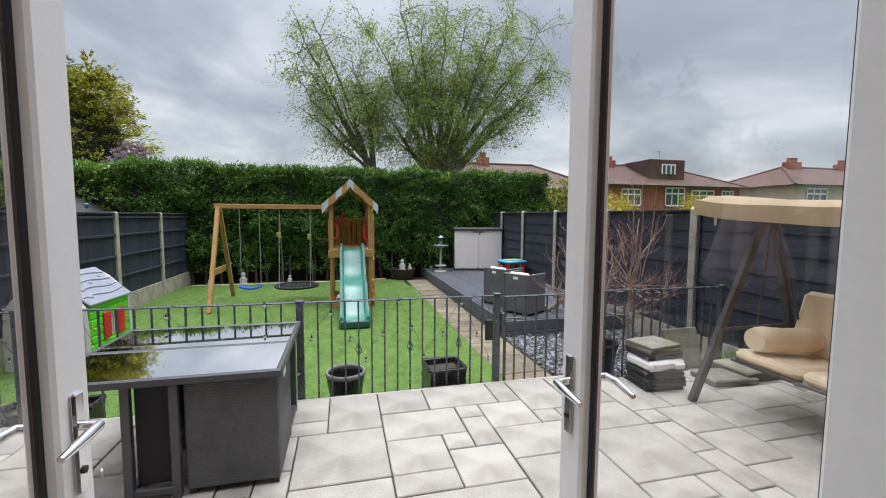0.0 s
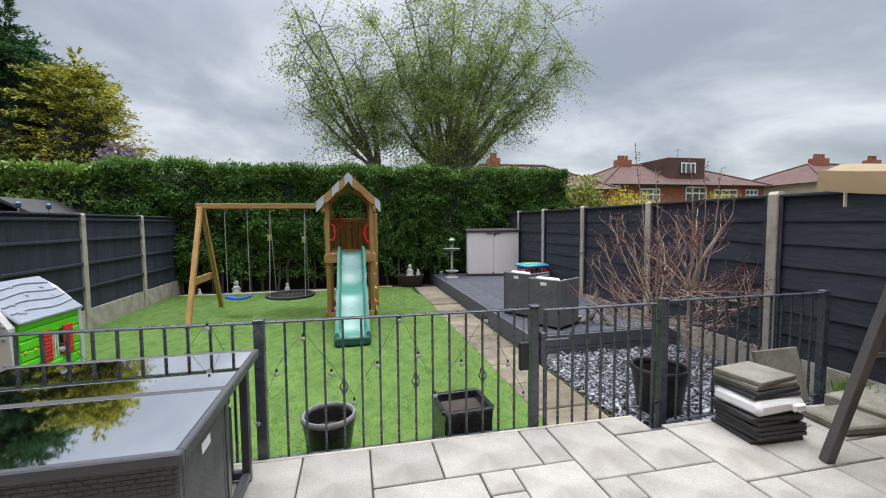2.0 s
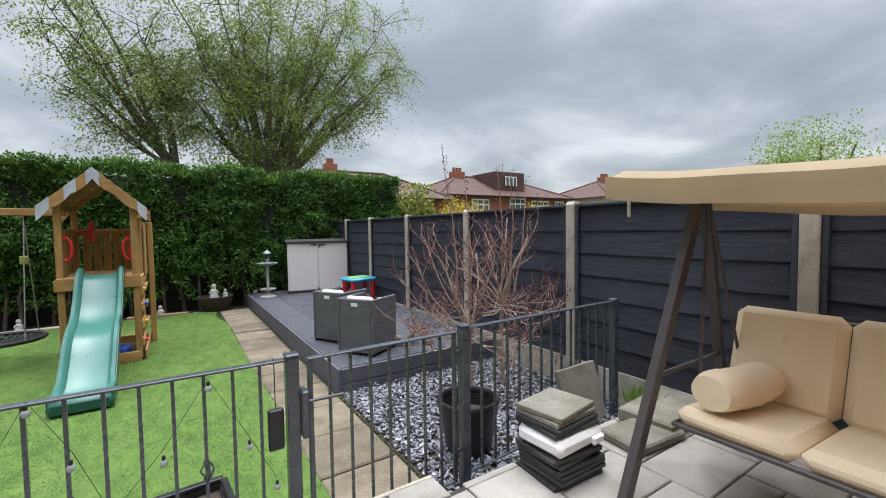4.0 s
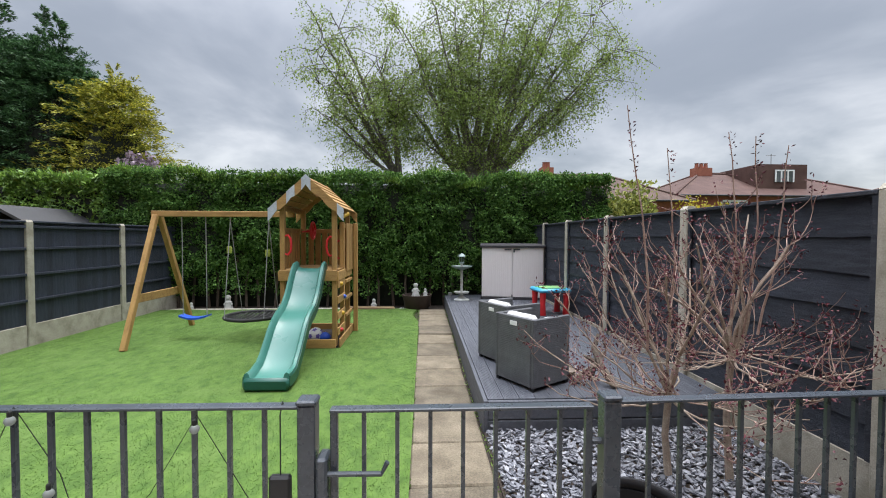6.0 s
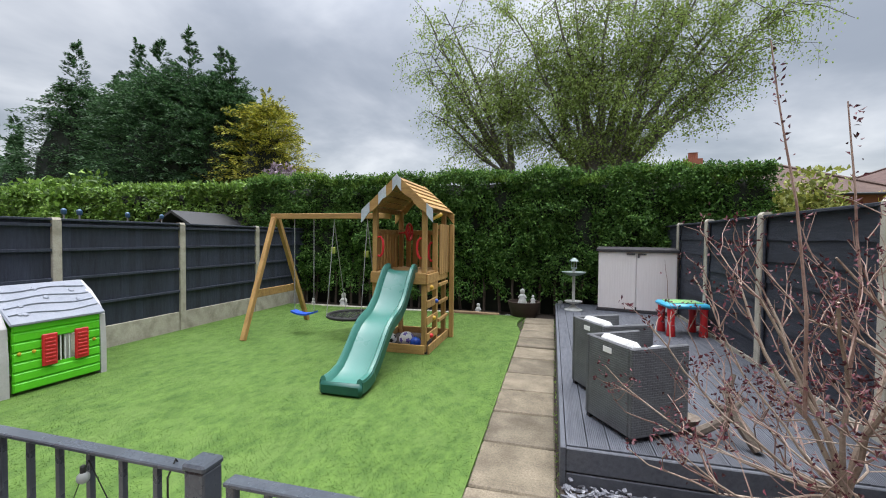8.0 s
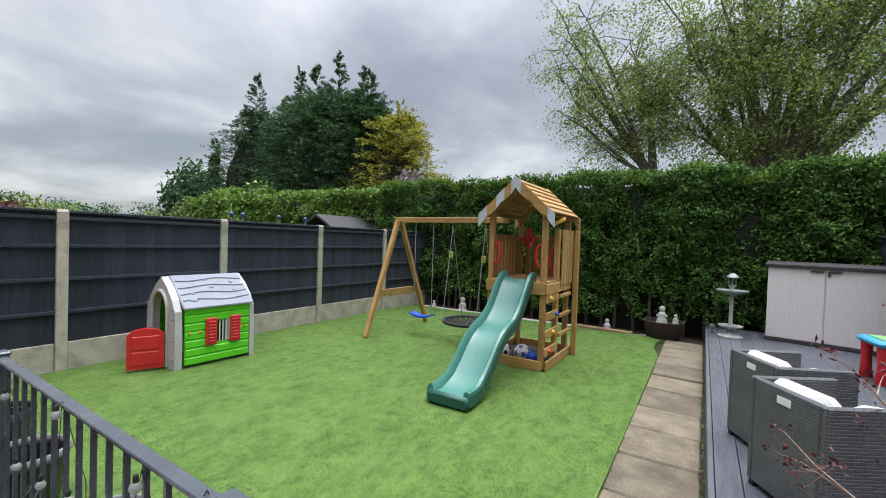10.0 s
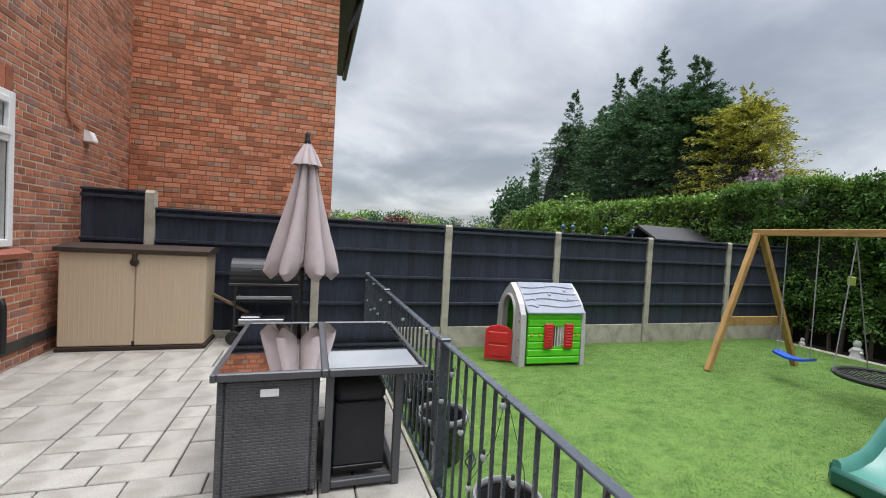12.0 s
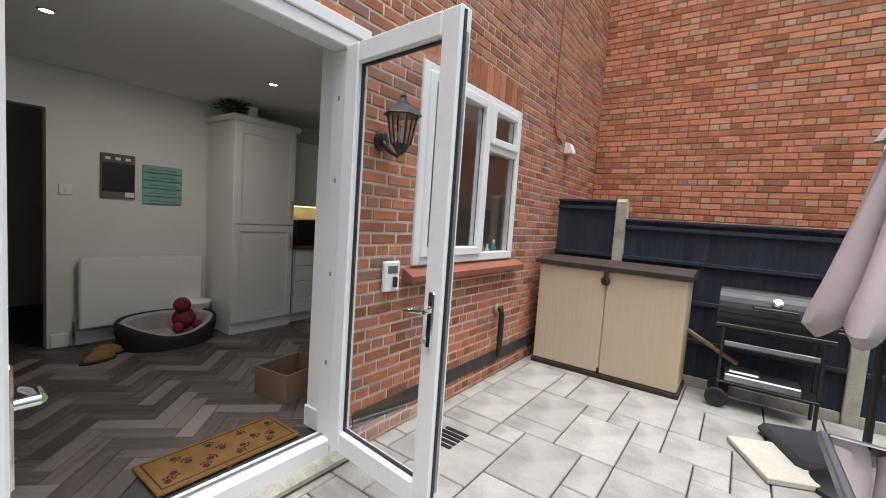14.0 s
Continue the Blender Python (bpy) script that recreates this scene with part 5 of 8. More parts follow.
for x in (-0.16, 0.16):
    wh = part("wheel", G().lathe([(0.03, -0.02), (0.075, -0.022), (0.085, -0.012), (0.085, 0.012), (0.075, 0.022), (0.03, 0.02)], 20, m=Matrix.Translation((x, 0.06, 0.085)) @ pose(0, 0, 0, 0, 90, 0)), M_RUBBER, bq, smooth=True)
    part("hub", G().lathe([(0.028, -0.026), (0.028, 0.026)], 10, m=Matrix.Translation((x, 0.06, 0.085)) @ pose(0, 0, 0, 0, 90, 0)), M_IRON, wh)
gt_ = solid("grill_tray", G().box(-0.12, 0.1, 0.0, 0.14, 0.62, 0.07, 0.01).box(-0.1, 0.12, 0.071, 0.12, 0.35, 0.1, 0.02), M_STEEL, "pale foil trays lying on the barbecue shelf", "tray", pose(-3.42, 1.95, 0.235))
solid("wooden_brush", G().beam((0.0, 0.0, 0.52), (0.05, 0.42, 0.3), 0.05, 0.03), M_BARK_EDGE, "wooden barbecue board leaning between box and barbecue", "board", pose(-3.55, 1.72, 0.05))
sl_ = solid("cushion_pad", G().box(-0.3, -0.24, 0, 0.3, 0.24, 0.09, 0.035), M_DARKFABRIC, "dark grey padded seat cushion lying on the paving", "cushion", pose(-2.75, 2.62, 0.0, 0, 0, 20), smooth=True)
solid("paving_offcut", G().box(-0.26, -0.17, 0, 0.26, 0.17, 0.04, 0.006), material("pale_new_stone", (0.6, 0.54, 0.44), (0.5, 0.45, 0.36), 0.8, 5, 90, 0.15, 0.15), "loose pale stone slab lying on the paving", "slab", pose(-2.42, 2.38, 0.004, 0, 0, 25))

# pots beyond the railing
M_GLAZE = material("black_glaze", (0.014, 0.014, 0.016), (0.024, 0.024, 0.027), 0.28, 5, 60, 0.15, 0.05)
M_RIM = material("worn_grey_rim", (0.2, 0.2, 0.2), (0.13, 0.13, 0.13), 0.6, 12, 90, 0.2, 0.1)


def round_pot(at, r, h, label, mat, rimmat):
    p = thing("plant_pot", label, "plant pot", at)
    part("body", G().lathe([(0.7 * r, 0), (0.74 * r, 0.01), (0.97 * r, h - 0.05), (0.96 * r, h - 0.049), (0.86 * r, h - 0.05), (0.82 * r, h - 0.16)], 32), mat, p, smooth=True)
    part("rim", G().tube([(0.945 * r * math.cos(a), 0.945 * r * math.sin(a), h - 0.025) for a in np.linspace(0, 2 * math.pi, 32, endpoint=False)], 0.08 * r, 8, 1.5, True), rimmat, p, smooth=True)
    part("soil", G().lathe([(0.83 * r, h - 0.155), (0.82 * r, h - 0.14), (0.4 * r, h - 0.125), (0.001, h - 0.13)], 24), M_EARTH, p, "dark potting soil", True)
    return p


round_pot(pose(0.29, 3.9, LAWN), 0.185, 0.34, "round black glazed plant pot with a worn rim on the lawn", M_GLAZE, M_RIM)
round_pot(pose(-0.72, 3.86, LAWN), 0.2, 0.36, "round black plant pot of soil on the lawn by the railing", M_GLAZE, M_RIM)
round_pot(pose(-1.25, 3.86, LAWN), 0.17, 0.46, "tall round black plant pot on the lawn by the railing", M_GLAZE, M_GLAZE)
round_pot(pose(3.08, 4.05, LAWN - 0.01), 0.235, 0.4, "large round black plastic plant pot on the slate chippings", M_BLACK, M_BLACK)


def square_pot(at, a, b, h, label):
    p = thing("plant_pot", label, "plant pot", at)
    for s in (-1, 1):
        part("side", G().prism([(-a * 0.85, 0), (a * 0.85, 0), (a, h - 0.03), (-a, h - 0.03)], "y", s * b * 0.93 - 0.012, s * b * 0.93 + 0.012), M_GLAZE, p)
        part("end", G().box(s * a * 0.93 - 0.012, -b * 0.92, 0.0, s * a * 0.93 + 0.012, b * 0.92, h - 0.03), M_GLAZE, p)
        part("rim", G().box(-a, s * b - 0.018, h - 0.03, a, s * b + 0.018, h, 0.006), M_GLAZE, p)
        part("rim", G().box(s * a - 0.018, -b + 0.019, h - 0.03, s * a + 0.018, b - 0.019, h, 0.006), M_GLAZE, p)
    part("soil", G().box(-a * 0.92, -b * 0.92, 0.02, a * 0.92, b * 0.92, h - 0.06), M_EARTH, p, "dark potting soil")
    return p


square_pot(pose(1.25, 3.9, LAWN, 0, 0, 4), 0.18, 0.17, 0.33, "square black glazed plant pot of soil on the lawn")
square_pot(pose(-2.05, 3.86, LAWN), 0.33, 0.13, 0.26, "long black planter trough on the lawn by the railing")

# stacked slabs, leaning slab, step block
M_OLDSLAB = material("mossy_slab", (0.26, 0.245, 0.2), (0.17, 0.16, 0.125), 0.9, 6, 80, 0.25, 0.25, spread=0.15, stain=(0.1, 0.11, 0.06, 0.5), stain_scale=4)
M_DKSLAB = material("dark_plastic_tile", (0.03, 0.03, 0.032), (0.045, 0.045, 0.047), 0.6, 6, 80, 0.25, 0.15, spread=0.3)
rs = random.Random(9)
z = 0.0
for k in range(6):
    solid("deck_tile", G().box(-0.19, -0.165, 0, 0.19, 0.165, 0.026, 0.004), M_DKSLAB, "dark square plastic tile in a stack on the patio", "tile", pose(3.12 + rs.uniform(-0.02, 0.02), 3.2 + rs.uniform(-0.02, 0.02), z, 0, 0, rs.uniform(-6, 6)), "stacked dark tiles")
    z += 0.03
wb = thing("plastic_container", "white plastic container wedged between the stacked tiles", "container", pose(3.12, 3.2, z, 0, 0, 3))
part("body", G().box(-0.2, -0.18, 0, 0.2, 0.155, 0.1, 0.03), M_UPVC, wb, smooth=True)
part("grip", G().box(0.06, -0.21, 0.02, 0.16, -0.181, 0.07, 0.01), M_UPVC, wb)
z += 0.102
for k in range(2):
    solid("deck_tile", G().box(-0.185, -0.16, 0, 0.185, 0.16, 0.026, 0.004), M_DKSLAB, "dark square plastic tile in a stack on the patio", "tile", pose(3.12, 3.21, z, 0, 0, rs.uniform(-6, 6)), "stacked dark tiles")
    z += 0.028
for k in range(2):
    solid("stone_slab", G().box(-0.18, -0.155, 0, 0.18, 0.155, 0.03, 0.005), M_OLDSLAB, "weathered pale stone slab on top of the stack", "slab", pose(3.12, 3.22, z, 0, 0, 4 + 5 * k), "loose stone slabs")
    z += 0.032
solid("stone_slab", G().box(-0.22, -0.018, 0, 0.22, 0.018, 0.42, 0.005), M_OLDSLAB, "weathered stone slab leaning against the railing", "slab", pose(3.78, 3.50, -0.02, -16, 0, 2), "loose stone slabs")
solid("step_block", G().box(-0.32, -0.2, 0, 0.32, 0.2, 0.1, 0.012), M_OLDSLAB, "low weathered concrete block on the patio by the fence", "block", pose(4.3, 3.2, 0.0, 0, 0, 4))
solid("step_block", G().box(-0.24, -0.16, 0, 0.24, 0.16, 0.06, 0.012), M_OLDSLAB, "thin weathered concrete block on the patio by the fence", "block", pose(3.86, 3.12, 0.0, 0, 0, -5))

# garden swing seat
M_CREAM = material("cream_canvas", (0.82, 0.67, 0.46), (0.77, 0.62, 0.41), 0.9, 2.5, 200, 0.06, 0.15)
M_TAUPE = material("taupe_steel", (0.075, 0.065, 0.062), (0.06, 0.052, 0.05), 0.45, 8, 90, 0.12, 0.05)
M_CANOPY = material("faded_canopy_canvas", (0.56, 0.45, 0.3), (0.5, 0.4, 0.26), 0.9, 2.5, 200, 0.06, 0.15, see=0.45)
sw = thing("canopy_swing", "cream canvas garden swing seat with canopy on a brown steel frame", "swing seat", pose(0, 0, 0))
AP = 3.78
for y in (2.78, 1.02):
    ys = 0.06 if y > 2 else -0.06
    part("front_leg", G().beam((3.17, y + ys * 0.3, 0.0), (AP - 0.03, y - ys, 1.62), 0.055, 0.055), M_TAUPE, sw)
    part("rear_leg", G().beam((4.42, y + ys, 0.0), (AP + 0.03, y - ys, 1.62), 0.055, 0.055), M_TAUPE, sw)
    part("cross_strut", G().tube([(3.42, y, 0.62), (4.15, y, 0.62)], 0.014, 8), M_TAUPE, sw)
    part("hanger", G().tube([(AP, y - ys * 1.5, 1.6), (3.62, y - ys * 2.2, 0.44)], 0.009, 8), M_TAUPE, sw)
    part("hanger", G().tube([(AP, y - ys * 1.5, 1.6), (4.12, y - ys * 2.2, 0.62)], 0.009, 8), M_TAUPE, sw)
    part("corner_bracket", G().box(AP - 0.07, y - 0.05, 1.56, AP + 0.07, y + 0.05, 1.66, 0.01), M_TAUPE, sw)
part("top_beam", G().tube([(AP, 0.95, 1.645), (AP, 2.85, 1.645)], 0.028, 10), M_TAUPE, sw, smooth=True)
part("canopy_frame", G().tube([(3.36, 0.78, 1.62), (3.36, 2.98, 1.62), (4.36, 2.98, 1.60), (4.36, 0.78, 1.60)], 0.013, 8, closed=True), M_TAUPE, sw)
rows = []
for i in range(31):
    u = 2 * i / 30 - 1
    row = []
    for k in range(17):
        v = 2 * k / 16 - 1
        edge = max(0.0, (1 - abs(v) ** 12) * (1 - abs(u) ** 40))
        row.append((3.86 + 0.55 * v, 1.87 + 1.15 * u, 1.705 + 0.04 * edge ** 0.2 + 0.02 * (1 - v * v) - 0.02 * v - 0.08 * (1 - u * u) + 0.004 * math.sin(9 * u + 2 * v)))
    rows.append(row)
cp = part("canopy", G().sheet(rows, 0.125), M_CANOPY, sw, "taut cream canvas canopy", True)
part("tie_strap", G().box(3.55, 3.03, 1.5, 3.575, 3.035, 1.6), M_UPVC, cp, "loose white strap")
part("seat_frame", G().tube([(3.46, 1.1, 0.38), (3.46, 2.7, 0.38), (4.05, 2.7, 0.34), (4.25, 2.7, 0.9), (4.25, 1.1, 0.9), (4.05, 1.1, 0.34)], 0.014, 8, closed=True), M_TAUPE, sw)
for k in range(3):
    y0 = 1.12 + 0.525 * k
    part("seat_cushion", G().box(0, 0, 0, 0.62, 0.52, 0.1, 0.04, m=Matrix.Translation((3.44, y0, 0.39)) @ pose(0, 0, 0, 0, 5, 0)), M_CREAM, sw, "plump cream seat cushion", True)
    bk_ = part("back_cushion", G().box(0, 0, 0, 0.1, 0.52, 0.56, 0.045, m=Matrix.Translation((4.0, y0, 0.42)) @ pose(0, 0, 0, 0, 17, 0)), M_CREAM, sw, "plump cream back cushion", True)
    for bz in (0.2, 0.4):
        part("button", G().lathe([(0.016, 0), (0.012, 0.006), (0.001, 0.008)], 10, m=Matrix.Translation((4.0, y0 + 0.26, 0.42)) @ pose(0, 0, 0, 0, 17, 0) @ pose(-0.001, 0, bz, 0, -90, 0)), M_CREAM, bk_)
bol = [(3.46 + 0.54 * u, 2.52 - 0.05 * u, 0.6 - 0.03 * u + 0.006 * math.sin(9 * u)) for u in np.linspace(0, 1, 11)]
solid("bolster_cushion", G().tube(bol, [0.096, 0.112, 0.115, 0.109, 0.117, 0.111, 0.118, 0.112, 0.116, 0.11, 0.095], 18, 0.9), M_CREAM, "rolled cream bolster cushion resting on the swing seat", "cushion", smooth=True)

# ---- play equipment ----
M_PINE = material("treated_pine", (0.44, 0.26, 0.085), (0.33, 0.185, 0.06), 0.75, 3, 60, 0.25, 0.15, stretch=(5, 5, 0.9), spread=0.18, stain=(0.2, 0.12, 0.05, 0.4), stain_scale=3)
M_PINE_H = material("treated_pine_level", (0.45, 0.27, 0.09), (0.34, 0.19, 0.062), 0.75, 3, 60, 0.25, 0.15, stretch=(0.9, 5, 5), spread=0.18, stain=(0.2, 0.12, 0.05, 0.4), stain_scale=3)
M_SLIDE = material("green_slide_plastic", (0.045, 0.17, 0.135), (0.06, 0.2, 0.16), 0.3, 1.2, 80, 0.06, 0.03)
M_SLIDE_D = material("dark_green_slide_edge", (0.012, 0.075, 0.055), (0.015, 0.09, 0.065), 0.35, 2, 80, 0.08, 0.03)
M_RED = material("red_plastic", (0.62, 0.025, 0.03), (0.52, 0.02, 0.025), 0.38, 3, 60, 0.05, 0.02)
M_GREY_METAL = material("trim_film", (0.5, 0.55, 0.6), (0.36, 0.4, 0.45), 0.5, 6, 60, 0.15, 0.1)
M_ROPE = material("grey_rope", (0.3, 0.3, 0.3), (0.2, 0.2, 0.2), 0.8, 30, 200, 0.2, 0.3)
M_BLUE = material("blue_plastic", (0.02, 0.09, 0.5), (0.015, 0.07, 0.42), 0.4, 3, 60, 0.05, 0.02)
M_YELLOW = material("yellow_plastic", (0.6, 0.36, 0.03), (0.5, 0.3, 0.025), 0.45, 3, 60, 0.05, 0.02)

cl = thing("climbing_tower", "wooden climbing tower with roof, platform and sandbox base", "climbing tower", pose(0, 0, LAWN))
TXA, TXB, TYA, TYB, PZ = 0.06, 0.80, 8.32, 9.36, 1.12


def tpost(x, y, z0, z1, name="post"):
    part(name, G().box(x - 0.035, y - 0.035, z0, x + 0.035, y + 0.035, z1, 0.006), M_PINE, cl)


for x, y, z1 in ((TXA, TYA, 2.06), (TXB, TYA, 2.06), (TXA, TYB, 2.06), (TXB, TYB, 2.06)):
    tpost(x, y, 0, z1)
tpost(TXB + 0.02, TYA + 0.47, 0, 1.85)
tpost(TXB + 0.13, TYB + 0.03, 0, 1.85)
for a, b, c, e in ((TXA - 0.04, TXB + 0.04, TYA - 0.065, TYA - 0.037), (TXA - 0.04, TXB + 0.04, TYB + 0.037, TYB + 0.065)):
    part("platform_beam", G().box(a, c, PZ - 0.14, b, e, PZ + 0.02, 0.006), M_PINE_H, cl)
for x in (TXA - 0.065, TXB + 0.037):
    part("platform_beam", G().box(x, TYA - 0.036, PZ - 0.14, x + 0.028, TYB + 0.036, PZ + 0.0, 0.006), M_PINE_H, cl)
for k in range(8):
    y = TYA - 0.03 + k * 0.138
    part("platform_board", G().box(TXA - 0.034, y, PZ, TXB + 0.034, y + 0.13, PZ + 0.022, 0.004), M_PINE_H, cl)
for a, b, c, e in ((TXA, TXB + 0.02, TYA - 0.06, TYA - 0.037), (TXA, TXB + 0.1, TYB + 0.037, TYB + 0.06)):
    part("sandbox_board", G().box(a, c, 0, b, e, 0.13, 0.006), M_PINE_H, cl)
for x in (TXA - 0.06, TXB + 0.06):
    part("sandbox_board", G().box(x, TYA - 0.036, 0, x + 0.024, TYB + 0.036, 0.13, 0.006), M_PINE_H, cl)
part("sandbox_floor", G().box(TXA - 0.03, TYA - 0.036, 0.005, TXB + 0.05, TYB + 0.036, 0.03), M_EARTH, cl)
# picket sides above the platform
for k in range(8):
    y = TYA + 0.1 + k * 0.115
    part("picket", G().box(TXA - 0.06, y, PZ + 0.02, TXA - 0.042, y + 0.09, PZ + 0.62, 0.006), M_PINE, cl)
for k in range(6):
    x = TXA + 0.07 + k * 0.115
    part("picket", G().box(x, TYB + 0.04, PZ + 0.02, x + 0.09, TYB + 0.058, PZ + 0.62, 0.006), M_PINE, cl)
for k in range(5):
    y = TYA + 0.52 + k * 0.115
    part("picket", G().box(TXB + 0.065, y, PZ - 0.05, TXB + 0.083, y + 0.095, PZ + 0.72, 0.006), M_PINE, cl)
part("picket_rail", G().box(TXA - 0.041, TYA + 0.037, PZ + 0.56, TXA - 0.02, TYB - 0.037, PZ + 0.63, 0.005), M_PINE_H, cl)
part("picket_rail", G().box(TXA + 0.037, TYB + 0.015, PZ + 0.56, TXB - 0.037, TYB + 0.036, PZ + 0.63, 0.005), M_PINE_H, cl)
part("picket_rail", G().box(TXB + 0.045, TYA + 0.5, PZ + 0.64, TXB + 0.064, TYB + 0.06, PZ + 0.7, 0.005), M_PINE_H, cl)
# climbing wall of planks with holds
for k in range(4):
    z = 0.18 + 0.23 * k
    b = part("climbing_plank", G().box(TXB + 0.037, TYA - 0.03, z, TXB + 0.06, TYA + 0.5, z + 0.11, 0.006), M_PINE_H, cl)
    part("climbing_hold", G().lathe([(0.035, 0), (0.03, 0.025), (0.012, 0.04)], 10, m=Matrix.Translation((TXB + 0.06, TYA + 0.12 + 0.13 * (k % 3), z + 0.055)) @ pose(0, 0, 0, 0, 90, 0)), (M_RED, M_YELLOW, M_BLUE, M_YELLOW)[k], b, "bright moulded hand hold", True)
for k in range(3):
    z = 0.35 + 0.27 * k
    part("ladder_rung", G().box(TXB + 0.037, TYA + 0.51, z, TXB + 0.08, TYB + 0.0, z + 0.05, 0.006), M_PINE_H, cl)
# red grab handles, telescope, wheel
for x, y, z, k in ((TXA + 0.035, TYA, PZ + 0.38, 1), (TXB - 0.035, TYA + 0.02, PZ + 0.36, -1), (TXB - 0.005, TYA + 0.47, PZ + 0.3, -1)):
    loop = [(x - 0.005 * k, y, z - 0.13), (x + 0.04 * k, y, z - 0.14), (x + 0.075 * k, y, z - 0.09), (x + 0.085 * k, y, z), (x + 0.075 * k, y, z + 0.09), (x + 0.04 * k, y, z + 0.14), (x - 0.005 * k, y, z + 0.13)]
    part("grab_handle", G().tube(loop, 0.017, 8), M_RED, cl, "red plastic grab handle", True)
WX, WY, WZ = TXA + 0.2, TYB - 0.16, PZ + 0.6
wheel = [(WX, WY + 0.135 * math.cos(a), WZ + 0.135 * math.sin(a)) for a in np.linspace(0, 2 * math.pi, 20, endpoint=False)]
sw_ = part("steering_wheel", G().tube(wheel, 0.02, 8, closed=True), M_RED, cl, "red plastic steering wheel", True)
for k in range(3):
    a = k * 2.094
    part("spoke", G().tube([(WX, WY, WZ), (WX, WY + 0.125 * math.cos(a), WZ + 0.125 * math.sin(a))], [0.03, 0.014], 6), M_RED, sw_)
part("wheel_post", G().tube([(WX, WY, WZ), (WX - 0.18, WY, WZ - 0.02)], 0.014, 8), M_RED, cl)
part("wheel_rail", G().box(TXA - 0.019, WY - 0.05, WZ - 0.06, TXA + 0.02, WY + 0.05, WZ + 0.03, 0.005), M_PINE_H, cl)
part("telescope", G().tube([(TXB + 0.02, TYA + 0.28, PZ + 0.78), (TXB + 0.12, TYA + 0.42, PZ + 0.86)], [0.024, 0.032], 12), M_YELLOW, cl, "yellow toy telescope", True)
# roof
RX, RZ, EZ = 0.425, 2.47, 2.02
for s in (-1, 1):
    ex = RX + s * 0.49
    n = 6
    for k in range(n):
        a = Vector((RX + s * 0.49 * k / n, 0, RZ - (RZ - EZ) * k / n))
        b = Vector((RX + s * 0.49 * (k + 0.94) / n, 0, RZ - (RZ - EZ) * (k + 0.94) / n))
        c = (a + b) / 2
        ang = math.degrees(math.atan2(b.z - a.z, b.x - a.x))
        part("roof_board", G().box(-(b - a).length / 2, TYA - 0.1, 0, (b - a).length / 2, TYB + 0.1, 0.02, 0.004, m=Matrix.Translation((c.x, 0, c.z)) @ pose(0, 0, 0, 0, -ang - 8 * s, 0)), M_PINE_H, cl)
    # barge boards with a stepped, waved lower edge, partly covered by pale blue grey film
    def wave_edge(u):
        return 0.1 + 0.035 * abs(math.sin(2.5 * math.pi * u)) + 0.03 * u

    def barge(u0, u1, y0, y1, lift, name, mat, label=""):
        m = 16
        us = [u0 + (u1 - u0) * k / m for k in range(m + 1)]
        top_ = [(RX + s * 0.52 * u, RZ + 0.03 + lift - (RZ - EZ + 0.03) * u) for u in us]
        low_ = [(RX + s * 0.52 * u, RZ - wave_edge(u) - lift - (RZ - EZ) * u) for u in reversed(us)]
        return part(name, G().prism(top_ + low_, "y", y0, y1), mat, cl, label)
    for y in (TYA - 0.125, TYB + 0.102):
        barge(0.0, 1.0, y, y + 0.022, 0.0, "barge_board", M_PINE_H)
    for u0, u1 in (((0.0, 0.12), (0.3, 0.52), (0.78, 1.02)) if s < 0 else ((0.0, 0.13), (0.84, 1.02))):
        barge(u0, u1, TYA - 0.132, TYA - 0.126, 0.006, "grey_trim", M_GREY_METAL, "pale blue grey trim film")
    part("roof_rail", G().beam((RX + s * 0.40, TYA - 0.05, EZ + 0.01), (RX + s * 0.40, TYB + 0.05, EZ + 0.01), 0.05, 0.06), M_PINE_H, cl)
# slide
sl2 = thing("slide", "long wavy green plastic slide fixed to the climbing tower", "slide", pose(0, 0, LAWN))
prof = [(8.36, 1.16), (8.25, 1.15), (8.1, 1.0), (7.93, 0.8), (7.73, 0.655), (7.5, 0.575), (7.33, 0.475), (7.13, 0.29), (6.97, 0.165), (6.82, 0.105), (6.68, 0.09), (6.6, 0.095)]
dense = []
for i in range(len(prof) - 1):
    for k in range(4):
        p0, p1, p2, p3 = (prof[max(i - 1, 0)], prof[i], prof[i + 1], prof[min(i + 2, len(prof) - 1)])
        t = k / 4
        dense.append(tuple(0.5 * (2 * p1[c] + (p2[c] - p0[c]) * t + (2 * p0[c] - 5 * p1[c] + 4 * p2[c] - p3[c]) * t * t + (3 * p1[c] - p0[c] - 3 * p2[c] + p3[c]) * t ** 3) for c in (0, 1)))
dense.append(prof[-1])
cross = [(-0.225, -0.045), (-0.225, 0.085), (-0.195, 0.1), (-0.175, 0.08), (-0.16, 0.02), (-0.1, 0.0), (0.1, 0.0), (0.16, 0.02), (0.175, 0.08), (0.195, 0.1), (0.225, 0.085), (0.225, -0.045)]
g, edge = G(), G()


